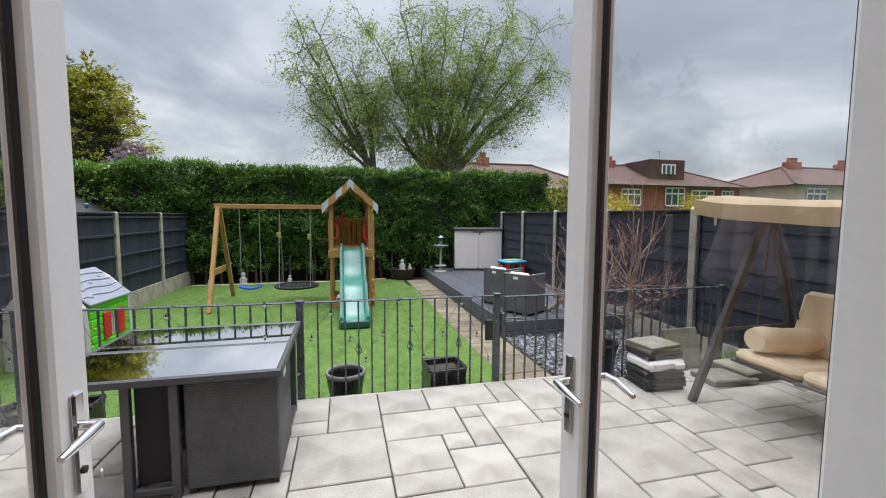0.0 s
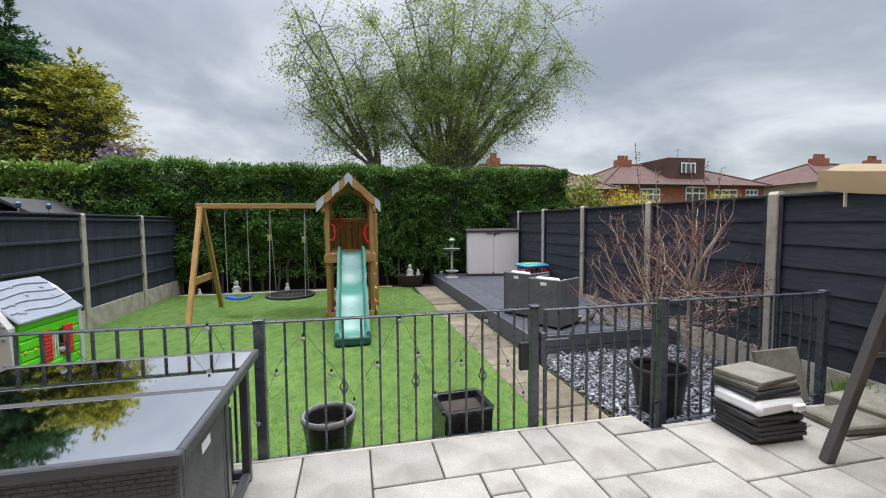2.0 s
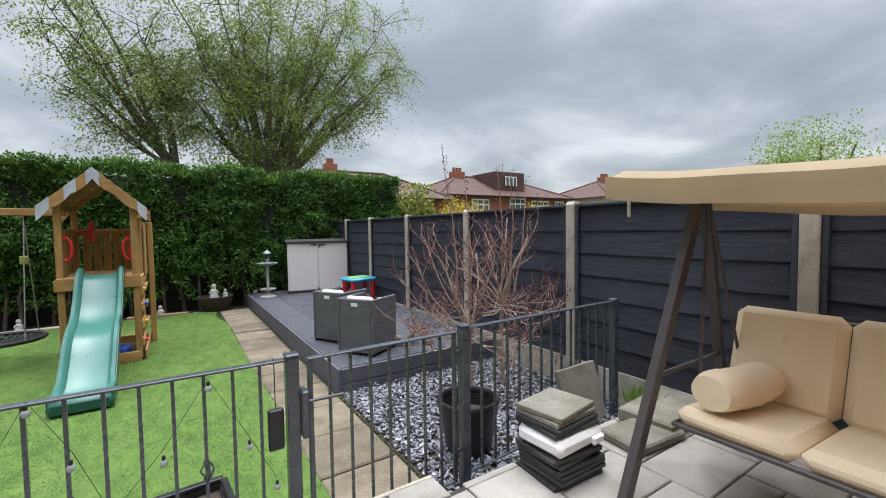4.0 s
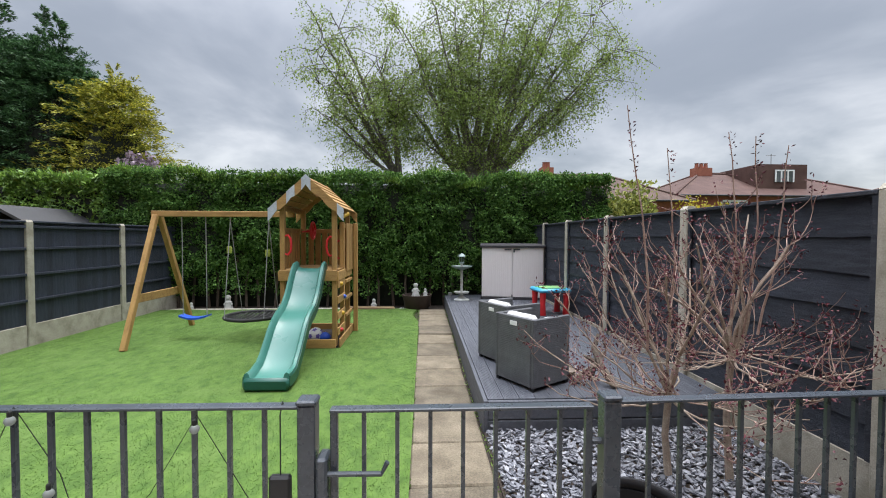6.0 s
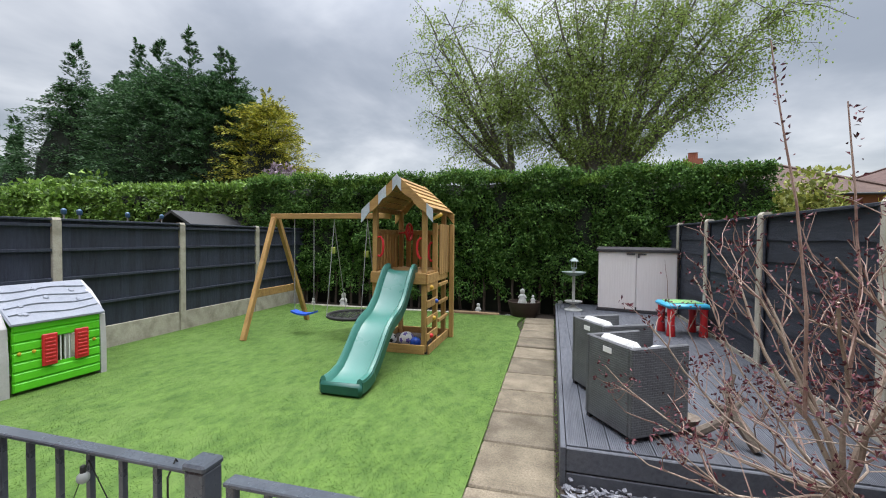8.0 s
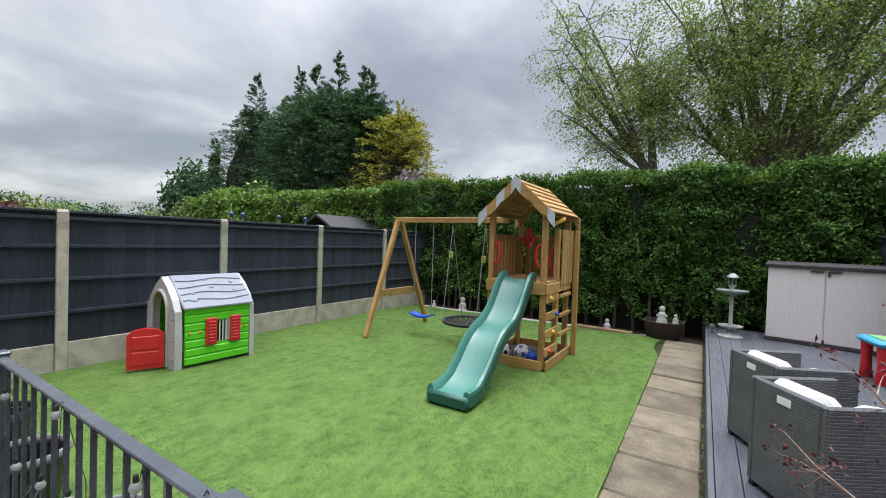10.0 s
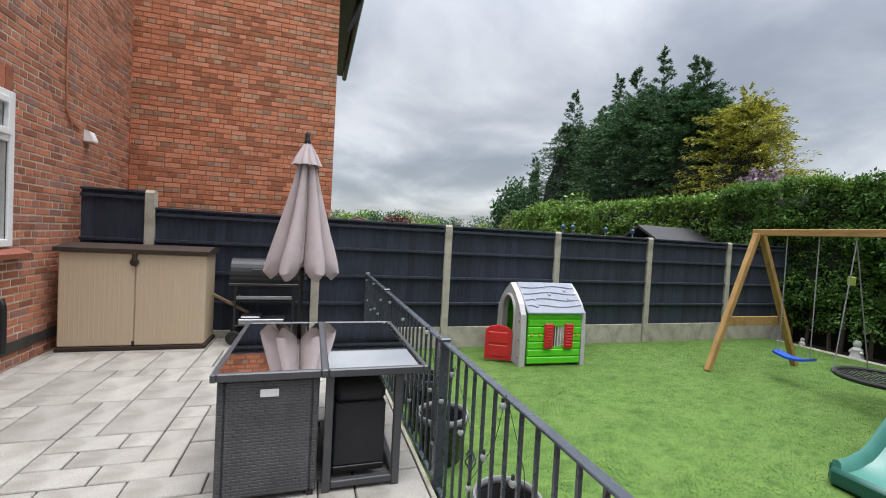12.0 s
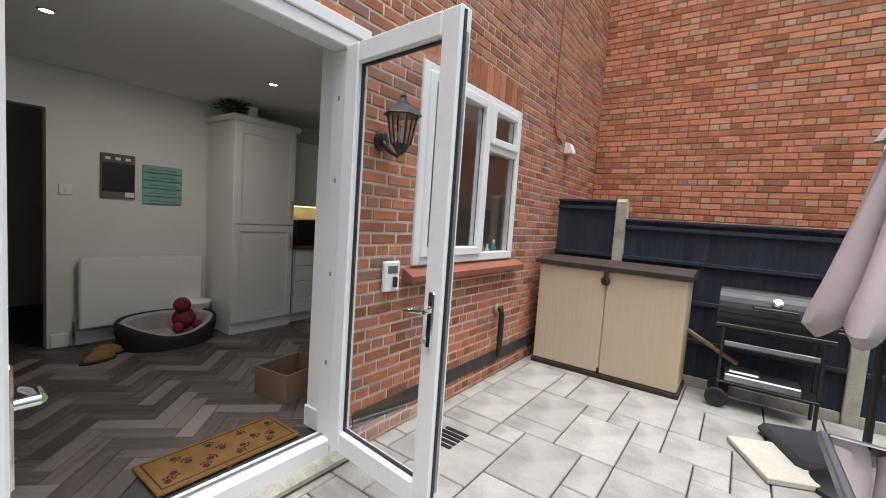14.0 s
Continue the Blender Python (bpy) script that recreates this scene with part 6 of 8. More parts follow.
def sweep(gg, sect):
    vs, fs, n = [], [], len(sect)
    for i, (y, z) in enumerate(dense):
        a, b = dense[max(i - 1, 0)], dense[min(i + 1, len(dense) - 1)]
        d = Vector((0, b[0] - a[0], b[1] - a[1])).normalized()
        up = Vector((1, 0, 0)).cross(d)
        up = up if up.z > 0 else -up
        for u, v in sect:
            vs.append((0.45 + u * (1 + 0.04 * (y < 6.9)), y + up.y * v, z + up.z * v))
    for i in range(len(dense) - 1):
        for j in range(n):
            fs.append((i * n + j, i * n + (j + 1) % n, (i + 1) * n + (j + 1) % n, (i + 1) * n + j))
    fs += [tuple(range(n)), tuple((len(dense) - 1) * n + j for j in range(n))]
    gg.add(vs, fs)


sweep(g, cross)
part("chute", g, M_SLIDE, sl2, smooth=True)
for s in (-1, 1):
    e = G()
    sweep(e, [(s * 0.227, -0.05), (s * 0.227, 0.06), (s * 0.236, 0.06), (s * 0.236, -0.05)])
    part("side_band", e, M_SLIDE_D, sl2, "darker green side band")
part("toe", G().box(0.21, 6.565, 0.0, 0.69, 6.63, 0.14, 0.03), M_SLIDE_D, sl2, "dark green rounded toe", True)

# swing frame
sf = thing("garden_swing", "wooden garden swing frame with an A shaped end and beam", "swing", pose(0, 0, LAWN))
BX, BY, BZ = -2.12, 8.98, 1.93
part("beam", G().box(BX - 0.06, BY - 0.04, BZ, TXA - 0.037, BY + 0.04, BZ + 0.09, 0.006), M_PINE_H, sf)
part("leg", G().beam((BX, 8.2, 0.0), (BX + 0.02, BY - 0.05, BZ + 0.02), 0.075, 0.075, 0.006), M_PINE, sf)
part("leg", G().beam((BX, 9.95, 0.0), (BX + 0.02, BY + 0.05, BZ + 0.02), 0.075, 0.075, 0.006), M_PINE, sf)
part("brace", G().box(BX - 0.06, 8.52, 0.62, BX - 0.037, 9.62, 0.75, 0.006), M_PINE_H, sf)


def hooks(x):
    h = part("swing_hook", G().tube([(x, BY, BZ - 0.001), (x, BY, BZ - 0.06)], 0.008, 6), M_STEEL, sf)


def chain(parent, top, bottom, name="rope"):
    part(name, G().tube([top, bottom], 0.007, 6), M_ROPE, parent)


bs = thing("rope_swing", "blue plastic rope swing hung from the wooden beam", "swing", pose(0, 0, LAWN))
for x in (-1.73, -1.36):
    hooks(x)
    chain(bs, (x, BY, BZ - 0.055), (x, BY, 0.36))
seat_rows = [[(-1.76 + 0.43 * j / 10, BY - 0.08 + 0.16 * i / 3, 0.33 + 0.045 * ((j - 5) / 5) ** 2) for j in range(11)] for i in range(4)]
part("seat", G().sheet(seat_rows, 0.03), M_BLUE, bs, smooth=True)
ns = thing("nest_swing", "round black nest swing with a woven net hung on ropes", "nest swing", pose(0, 0, LAWN))
NX, NR = -0.68, 0.42
ringp = [(NX + NR * math.cos(a), BY + 0.1 + NR * math.sin(a), 0.33) for a in np.linspace(0, 2 * math.pi, 32, endpoint=False)]
part("ring", G().tube(ringp, 0.028, 8, closed=True), M_RUBBER, ns, smooth=True)
for k in range(-5, 6):
    h_ = math.sqrt(max(NR ** 2 - (k * 0.075) ** 2, 0))
    part("net_cord", G().tube([(NX + k * 0.075, BY + 0.1 - h_, 0.325), (NX + k * 0.075, BY + 0.1, 0.29), (NX + k * 0.075, BY + 0.1 + h_, 0.325)], 0.008, 5), M_RUBBER, ns)
    part("net_cord", G().tube([(NX - h_, BY + 0.1 + k * 0.075, 0.325), (NX, BY + 0.1 + k * 0.075, 0.295), (NX + h_, BY + 0.1 + k * 0.075, 0.325)], 0.008, 5), M_RUBBER, ns)
for x in (-0.98, -0.38):
    hooks(x)
    for sy in (-0.3, 0.5):
        chain(ns, (x, BY, BZ - 0.055), (x, BY + sy * 0.8, 0.35))
for x, zz in ((-1.0, 1.35), (-0.4, 1.3)):
    part("rope_buckle", G().box(x - 0.04, BY - 0.015, zz, x + 0.04, BY + 0.015, zz + 0.11, 0.01), material("lime_cord", (0.3, 0.36, 0.06), rough=0.7), ns, "lime rope clip")

# balls in the sandbox
def ball_mesh(r):
    return G().lathe([(r * math.sin(a), r - r * math.cos(a)) for a in np.linspace(0.04, math.pi - 0.04, 14)], 24)


def football(at, r, base, spots, label):
    b = thing("ball", label, "ball", at, "balls in the sandbox")
    part("skin", ball_mesh(r), base, b, smooth=True)
    gold = (1 + 5 ** 0.5) / 2
    for v in [(0, s, t * gold) for s in (-1, 1) for t in (-1, 1)] + [(s, t * gold, 0) for s in (-1, 1) for t in (-1, 1)] + [(t * gold, 0, s) for s in (-1, 1) for t in (-1, 1)]:
        d = Vector(v).normalized()
        q = d.to_track_quat("Z", "Y").to_matrix().to_4x4()
        part("patch", G().lathe([(0.36 * r, 0.935 * r), (0.34 * r, 0.95 * r), (0.2 * r, 0.99 * r), (0.001, 1.008 * r)], 5, m=Matrix.Translation((0, 0, r)) @ q), spots, b)


M_BALLW = material("white_ball_skin", (0.72, 0.72, 0.7), (0.66, 0.66, 0.64), 0.45, 5, 60, 0.06, 0.02)
football(pose(0.22, 8.5, LAWN + 0.03), 0.095, M_BALLW, M_BLACK, "white football with black patches in the sandbox")
football(pose(0.47, 8.52, LAWN + 0.03), 0.11, M_BALLW, material("violet_print", (0.14, 0.1, 0.35), rough=0.5), "white football with violet patches in the sandbox")
solid("ball", ball_mesh(0.065), M_RED, "small red ball in the sandbox", "ball", pose(0.08, 8.62, LAWN + 0.03), "balls in the sandbox", smooth=True)
solid("ball", ball_mesh(0.08), M_BLUE, "small blue ball in the sandbox", "ball", pose(0.62, 8.48, LAWN + 0.03), "balls in the sandbox", smooth=True)

# ---- toy playhouse ----
M_LIME = material("lime_green_plastic", (0.12, 0.62, 0.02), (0.1, 0.55, 0.018), 0.4, 2, 60, 0.05, 0.02)
M_PGREY = material("pale_grey_plastic", (0.5, 0.475, 0.475), (0.43, 0.41, 0.41), 0.45, 3, 60, 0.08, 0.05)
M_PROOF = material("blue_grey_roof_plastic", (0.23, 0.25, 0.295), (0.19, 0.21, 0.25), 0.55, 3, 60, 0.12, 0.08)
ph = thing("toy_playhouse", "plastic toy playhouse with green walls, grey roof and red shutters", "playhouse", pose(-2.68, 5.63, LAWN, 0, 0, -3))
PW, PL, EH, RH_ = 0.77, 0.86, 0.74, 1.07
# long green walls of level planks, facing +x (garden) and -x
for s, x in ((1, 0.0), (-1, -PW)):
    n = 7
    for k in range(n):
        z = 0.03 + k * (EH - 0.03) / n
        zz = z + (EH - 0.03) / n - 0.008
        spans = [(0.03, PL - 0.03)]
        if 0.25 < (z + zz) / 2 < 0.56 and s == 1:
            spans = [(0.03, 0.32), (0.62, PL - 0.03)]
        for a, b in spans:
            part("wall_plank", G().box(x - 0.022, a, z, x + 0.022, b, zz, 0.012), M_LIME, ph)
    if s == 1:
        part("wall_backing", G().box(x - 0.012, 0.03, 0.03, x + 0.006, 0.32, EH), M_LIME, ph)
        part("wall_backing", G().box(x - 0.012, 0.62, 0.03, x + 0.006, PL - 0.03, EH), M_LIME, ph)
        part("wall_backing", G().box(x - 0.012, 0.321, 0.03, x + 0.006, 0.619, 0.26), M_LIME, ph)
        part("wall_backing", G().box(x - 0.012, 0.321, 0.56, x + 0.006, 0.619, EH), M_LIME, ph)
    else:
        part("wall_backing", G().box(x - 0.012, 0.03, 0.03, x + 0.012, PL - 0.03, EH), M_LIME, ph)
for a, b in ((0.26, 0.40), (0.56, 0.70)):
    sh = part("shutter", G().box(0.024, a, 0.24, 0.045, b, 0.58, 0.012), M_RED, ph, "red louvred shutter")
    for k in range(7):
        part("louvre", G().box(0.0455, a + 0.025, 0.275 + 0.04 * k, 0.051, b - 0.025, 0.295 + 0.04 * k, 0.003), M_RED, sh)
for k in range(3):
    part("window_bar", G().box(-0.004, 0.44 + 0.04 * k, 0.26, 0.004, 0.452 + 0.04 * k, 0.56), M_UPVC, ph)
for y, z in ((0.08, 0.42), (0.2, 0.42), (0.76, 0.42)):
    part("flower_boss", G().lathe([(0.02, 0), (0.016, 0.008), (0.006, 0.012)], 8, m=Matrix.Translation((0.024, y, z)) @ pose(0, 0, 0, 0, 90, 0)), M_YELLOW, ph)
# gable ends with an arched doorway
def gable(y0, y1, name):
    arch = [(-0.215 + -PW / 2, 0.02)] + [(-PW / 2 + 0.215 * math.cos(a), 0.66 + 0.25 * math.sin(a)) for a in np.linspace(math.pi, 0, 15)] + [(-PW / 2 + 0.215, 0.02)]
    outer_l = [(-PW - 0.03, 0.0), (-PW - 0.03, EH * 0.5), (-PW - 0.01, EH - 0.05), (-PW * 0.9, 0.825), (-PW * 0.72, 0.965), (-PW / 2, RH_ + 0.01)]
    outer_r = [(-PW / 2, RH_ + 0.01), (-PW * 0.28, 0.965), (-PW * 0.1, 0.825), (0.01, EH - 0.05), (0.03, EH * 0.5), (0.03, 0.0)]
    lefthalf = outer_l + [(-PW / 2, 0.91)] + arch[1:8][::-1] + [arch[0], (-PW / 2 - 0.215, 0.0)]
    righthalf = outer_r + [(-PW / 2 + 0.215, 0.0)] + arch[9:16][::-1] + [(-PW / 2, 0.91)]
    for poly in (lefthalf, righthalf):
        part(name, G().prism(poly, "y", y0, y1), M_PGREY, ph)
    rim = [(x, y0 - 0.008, z) for x, z in arch]
    part("arch_moulding", G().tube(rim, 0.02, 8), M_PGREY, ph, smooth=True)


gable(-0.08, -0.002, "gable_end")
gable(PL - 0.03, PL + 0.03, "gable_end")
for x in (-PW - 0.0, -0.03):
    for z in (0.12, 0.35, 0.6, 0.72):
        part("boss", G().lathe([(0.016, 0), (0.012, 0.012), (0.002, 0.014)], 8, m=Matrix.Translation((x, -0.08, z)) @ pose(0, 0, 0, 90, 0, 0)), M_PROOF, ph)
for s in (-1, 1):
    a, b = Vector((-PW / 2, 0, RH_ + 0.012)), Vector((-PW / 2 + s * (PW / 2 + 0.05), 0, EH - 0.03))
    ang = math.degrees(math.atan2(b.z - a.z, b.x - a.x))
    L_ = (b - a).length
    mm = Matrix.Translation(a) @ pose(0, 0, 0, 0, -ang, 0)
    rf = part("roof_sheet", G().box(0, 0.0, -0.015, L_, PL + 0.01, 0.018, 0.012, m=mm), M_PROOF, ph)
    for k in range(4):
        pts = [mm @ Vector((L_ * (0.18 + 0.2 * k) + 0.018 * s * math.sin(9 * y + k), y - 0.0, 0.02 if s > 0 else 0.02)) for y in np.linspace(0.03, PL - 0.02, 22)]
        part("roof_ridge", G().tube(pts, 0.011, 5), M_PROOF, rf, smooth=True)
    for k in range(7):
        q = mm @ Vector((L_ * rs.uniform(0.15, 0.85), PL * rs.uniform(0.1, 0.9), 0.02))
        part("roof_boss", G().lathe([(0.03, 0), (0.022, 0.008), (0.003, 0.011)], 10, m=Matrix.Translation(q) @ pose(0, 0, 0, 0, -ang, 0)), M_PROOF, rf)
dd_ = Matrix.Translation((-PW / 2 + 0.22, -0.115, 0.03)) @ pose(0, 0, 0, 0, 0, -112)
pdoor = part("half_door", G().prism([(0.0, 0.0), (0.36, 0.0), (0.36, 0.40), (0.3, 0.45), (0.18, 0.475), (0.06, 0.45), (0.0, 0.40)], "y", -0.022, 0.022, m=dd_), M_RED, ph, "red plastic half door standing open")
part("door_panel", G().box(0.05, 0.0222, 0.05, 0.31, 0.03, 0.2, 0.006, m=dd_).box(0.05, 0.0222, 0.23, 0.31, 0.03, 0.38, 0.006, m=dd_).box(0.05, -0.03, 0.05, 0.31, -0.0222, 0.38, 0.006, m=dd_), M_RED, pdoor)

# ---- deck furniture ----
M_CUSHW = material("white_cushion", (0.6, 0.6, 0.58), (0.5, 0.5, 0.48), 0.9, 6, 160, 0.15, 0.3)
# nearest corner of the first chair and its turn
cube_chair(pose(2.79, 6.21, DECK, 0, 0, -58), M_RATTAN2, "grey woven rattan cube chair on the deck holding a pale cushion", M_CUSHW, GROUP)
cube_chair(pose(2.72, 6.95, DECK, 0, 0, -62), M_RATTAN2, "grey woven rattan cube chair on the deck holding a pale cushion", M_CUSHW, GROUP)
M_SHEDG = material("pale_grey_resin", (0.74, 0.69, 0.67), (0.69, 0.64, 0.62), 0.6, 2, 60, 0.06, 0.1, stretch=(14, 14, 1.2))
M_SHEDL = material("dark_grey_resin", (0.06, 0.057, 0.06), (0.048, 0.045, 0.048), 0.85, 4, 90, 0.12, 0.12, spec=0.15)
storage_box(pose(3.38, 11.36, DECK, 0, 0, -12), 1.36, 0.6, 1.2, M_SHEDG, M_SHEDL, "pale grey resin storage box with dark lid on the deck", True)
kt = thing("toy_table", "small plastic play table with blue top and red legs", "toy table", pose(4.38, 9.56, DECK, 0, 0, 8))
part("top", G().box(-0.3, -0.25, 0.40, 0.3, 0.25, 0.47, 0.03), material("sky_blue_plastic", (0.05, 0.36, 0.55), (0.045, 0.32, 0.5), 0.4, 3, 60, 0.05, 0.02), kt, "sky blue table top", True)
part("play_mat", G().box(-0.22, -0.17, 0.47, 0.22, 0.17, 0.482, 0.004), material("play_green", (0.12, 0.42, 0.12), (0.3, 0.42, 0.2), 0.5, 6, 60, 0.1, 0.05), kt, "green moulded insert")
for x in (-0.22, 0.22):
    for y in (-0.17, 0.17):
        part("leg", G().lathe([(0.055, 0), (0.06, 0.01), (0.045, 0.2), (0.055, 0.4)], 14, (x, y, 0)), M_RED, kt, smooth=True)
M_STONEW = material("white_garden_stone", (0.5, 0.5, 0.47), (0.38, 0.38, 0.35), 0.8, 9, 90, 0.15, 0.2, stain=(0.2, 0.21, 0.17, 0.4), stain_scale=6)
M_VERDI = material("pale_green_metal", (0.3, 0.36, 0.34), (0.2, 0.25, 0.24), 0.45, 8, 90, 0.15, 0.1, metal=0.4)
bb_ = thing("bird_bath", "pale metal bird bath on a stem topped by a solar lantern", "bird bath", pose(2.93, 11.2, DECK))
part("foot", G().lathe([(0.17, 0), (0.17, 0.015), (0.09, 0.05), (0.05, 0.09), (0.03, 0.1)], 24), M_STONEW, bb_, smooth=True)
part("lower_dish", G().lathe([(0.03, 0.12), (0.15, 0.15), (0.17, 0.18), (0.15, 0.175), (0.001, 0.15)], 24), M_STONEW, bb_, smooth=True)
part("stem", G().tube([(0, 0, 0.1), (0, 0, 0.8)], 0.028, 10), M_STONEW, bb_, smooth=True)
part("basin", G().lathe([(0.03, 0.66), (0.14, 0.69), (0.22, 0.73), (0.225, 0.745), (0.2, 0.735), (0.001, 0.71)], 28), M_VERDI, bb_, smooth=True)
ln = part("lantern", G().lathe([(0.05, 0.8), (0.055, 0.82), (0.055, 0.83)], 8), M_VERDI, bb_)
part("lantern_glass", G().lathe([(0.042, 0.83), (0.048, 0.95)], 8), M_LGLASS, ln)
part("lantern_roof", G().lathe([(0.09, 0.95), (0.08, 0.965), (0.06, 0.99), (0.03, 1.01), (0.002, 1.02)], 8), M_VERDI, ln)
for j in range(4):
    w = j * math.pi / 2
    part("lantern_bar", G().tube([(0.046 * math.cos(w), 0.046 * math.sin(w), 0.825), (0.05 * math.cos(w), 0.05 * math.sin(w), 0.955)], 0.006, 5), M_VERDI, ln)
sp = thing("solar_lamp", "small solar stake lamp at the corner of the deck", "solar lamp", pose(2.69, 11.35, DECK))
part("stem", G().tube([(0, 0, 0), (0, 0, 0.1)], 0.012, 8), M_STEEL, sp)
part("shade", G().lathe([(0.03, 0.08), (0.05, 0.1), (0.045, 0.14), (0.02, 0.15)], 14), M_STEEL, sp, smooth=True)

# planter with white figures, border stones and edging
bp_ = thing("barrel_planter", "dark half barrel planter of soil at the end of the path", "planter", pose(1.95, 11.72, -0.29))
part("tub", G().lathe([(0.24, 0), (0.25, 0.01), (0.33, 0.3), (0.34, 0.36), (0.3, 0.36), (0.28, 0.3)], 28), M_BROWN, bp_, smooth=True)
part("soil", G().lathe([(0.29, 0.28), (0.2, 0.31), (0.001, 0.32)], 20), M_EARTH, bp_)


def figure(x, y, z, h, label, cat):
    g = G()
    g.lathe([(0.3 * h, 0), (0.31 * h, 0.06 * h), (0.24 * h, 0.25 * h), (0.2 * h, 0.42 * h), (0.22 * h, 0.55 * h), (0.12 * h, 0.66 * h), (0.15 * h, 0.76 * h), (0.16 * h, 0.86 * h), (0.1 * h, 0.97 * h), (0.001, h)], 14)
    g.lathe([(0.09 * h * math.sin(a), -0.09 * h * math.cos(a)) for a in np.linspace(0.1, 3.04, 6)], 8, (0.2 * h, -0.05 * h, 0.42 * h))
    g.lathe([(0.09 * h * math.sin(a), -0.09 * h * math.cos(a)) for a in np.linspace(0.1, 3.04, 6)], 8, (-0.2 * h, -0.05 * h, 0.42 * h))
    solid("garden_ornament", g, M_STONEW, label, cat, pose(x, y, z), smooth=True)


figure(1.92, 11.7, 0.02, 0.32, "white stone garden ornament in the barrel planter", "ornament")
figure(2.14, 11.72, 0.02, 0.19, "small white stone garden ornament in the barrel planter", "ornament")
figure(-2.3, 11.75, -0.29, 0.36, "pale seated stone garden ornament under the hedge", "ornament")
figure(-1.15, 11.85, -0.29, 0.24, "small pale stone garden ornament in the border", "ornament")
figure(0.95, 11.85, -0.29, 0.25, "small pale stone cone ornament in the border", "ornament")
figure(-3.1, 11.72, -0.29, 0.2, "small pale stone garden ornament by the fence", "ornament")
solid("border_edging", G().beam((0.4, 11.66, -0.235), (1.45, 11.6, -0.235), 0.09, 0.09, 0.02), M_BARK_EDGE, "pale round timber edging along the border", "edging")
solid("border_edging", G().beam((-3.5, 11.62, -0.25), (0.35, 11.67, -0.25), 0.07, 0.06, 0.02), M_CONC, "low pale concrete edging along the border", "edging")
st = np.random.default_rng(8)
g = G()
for k in range(420):
    x = st.uniform(-3.5, 2.4)
    y = 11.72 + abs(st.normal(0, 0.1)) + (0.0 if x < 1.5 else 0.1)
    r = st.uniform(0.008, 0.03)
    g.lathe([(r * 0.6, 0), (r, r * 0.4), (r * 0.6, r * 0.9)], 5, (x, y, -0.297), sy=st.uniform(0.6, 1.0))
solid("border_pebbles", g, M_STONEW, "scattered pale pebbles along the border", "pebbles", kind="stuff")
M_DRIFT = material("weathered_driftwood", (0.22, 0.18, 0.14), (0.13, 0.1, 0.08), 0.9, 8, 70, 0.3, 0.3)
orn = thing("driftwood_ornament", "weathered grey brown driftwood ornament with a shallow bowl", "ornament", pose(3.72, 5.98, DECK))
part("branch", G().tube([(0.12, -0.1, 0.02), (0.03, 0.0, 0.17), (-0.02, 0.05, 0.33), (0.03, 0.07, 0.46)], [0.04, 0.035, 0.028, 0.015], 7), M_DRIFT, orn, smooth=True)
part("branch", G().tube([(-0.2, 0.05, 0.03), (-0.05, 0.03, 0.14), (0.08, 0.04, 0.3)], [0.035, 0.03, 0.015], 7), M_DRIFT, orn, smooth=True)
part("branch", G().tube([(0.02, 0.2, 0.03), (0.0, 0.05, 0.2), (-0.13, 0.02, 0.27)], [0.035, 0.026, 0.012], 7), M_DRIFT, orn, smooth=True)
part("bowl", G().lathe([(0.05, 0), (0.13, 0.05), (0.15, 0.09), (0.13, 0.085), (0.001, 0.04)], 16, (-0.28, 0.18, 0), sy=0.7), M_DRIFT, orn, smooth=True)

# ---- hedge ----
rng = np.random.default_rng(21)


def lumpy(x, z, s=1.0):
    return np.array([0.34 * noise.noise((a * 1.1, b * 1.1, 5 * s)) + 0.13 * noise.noise((a * 2.7, b * 2.7, 9 * s)) for a, b in zip(x, z)])


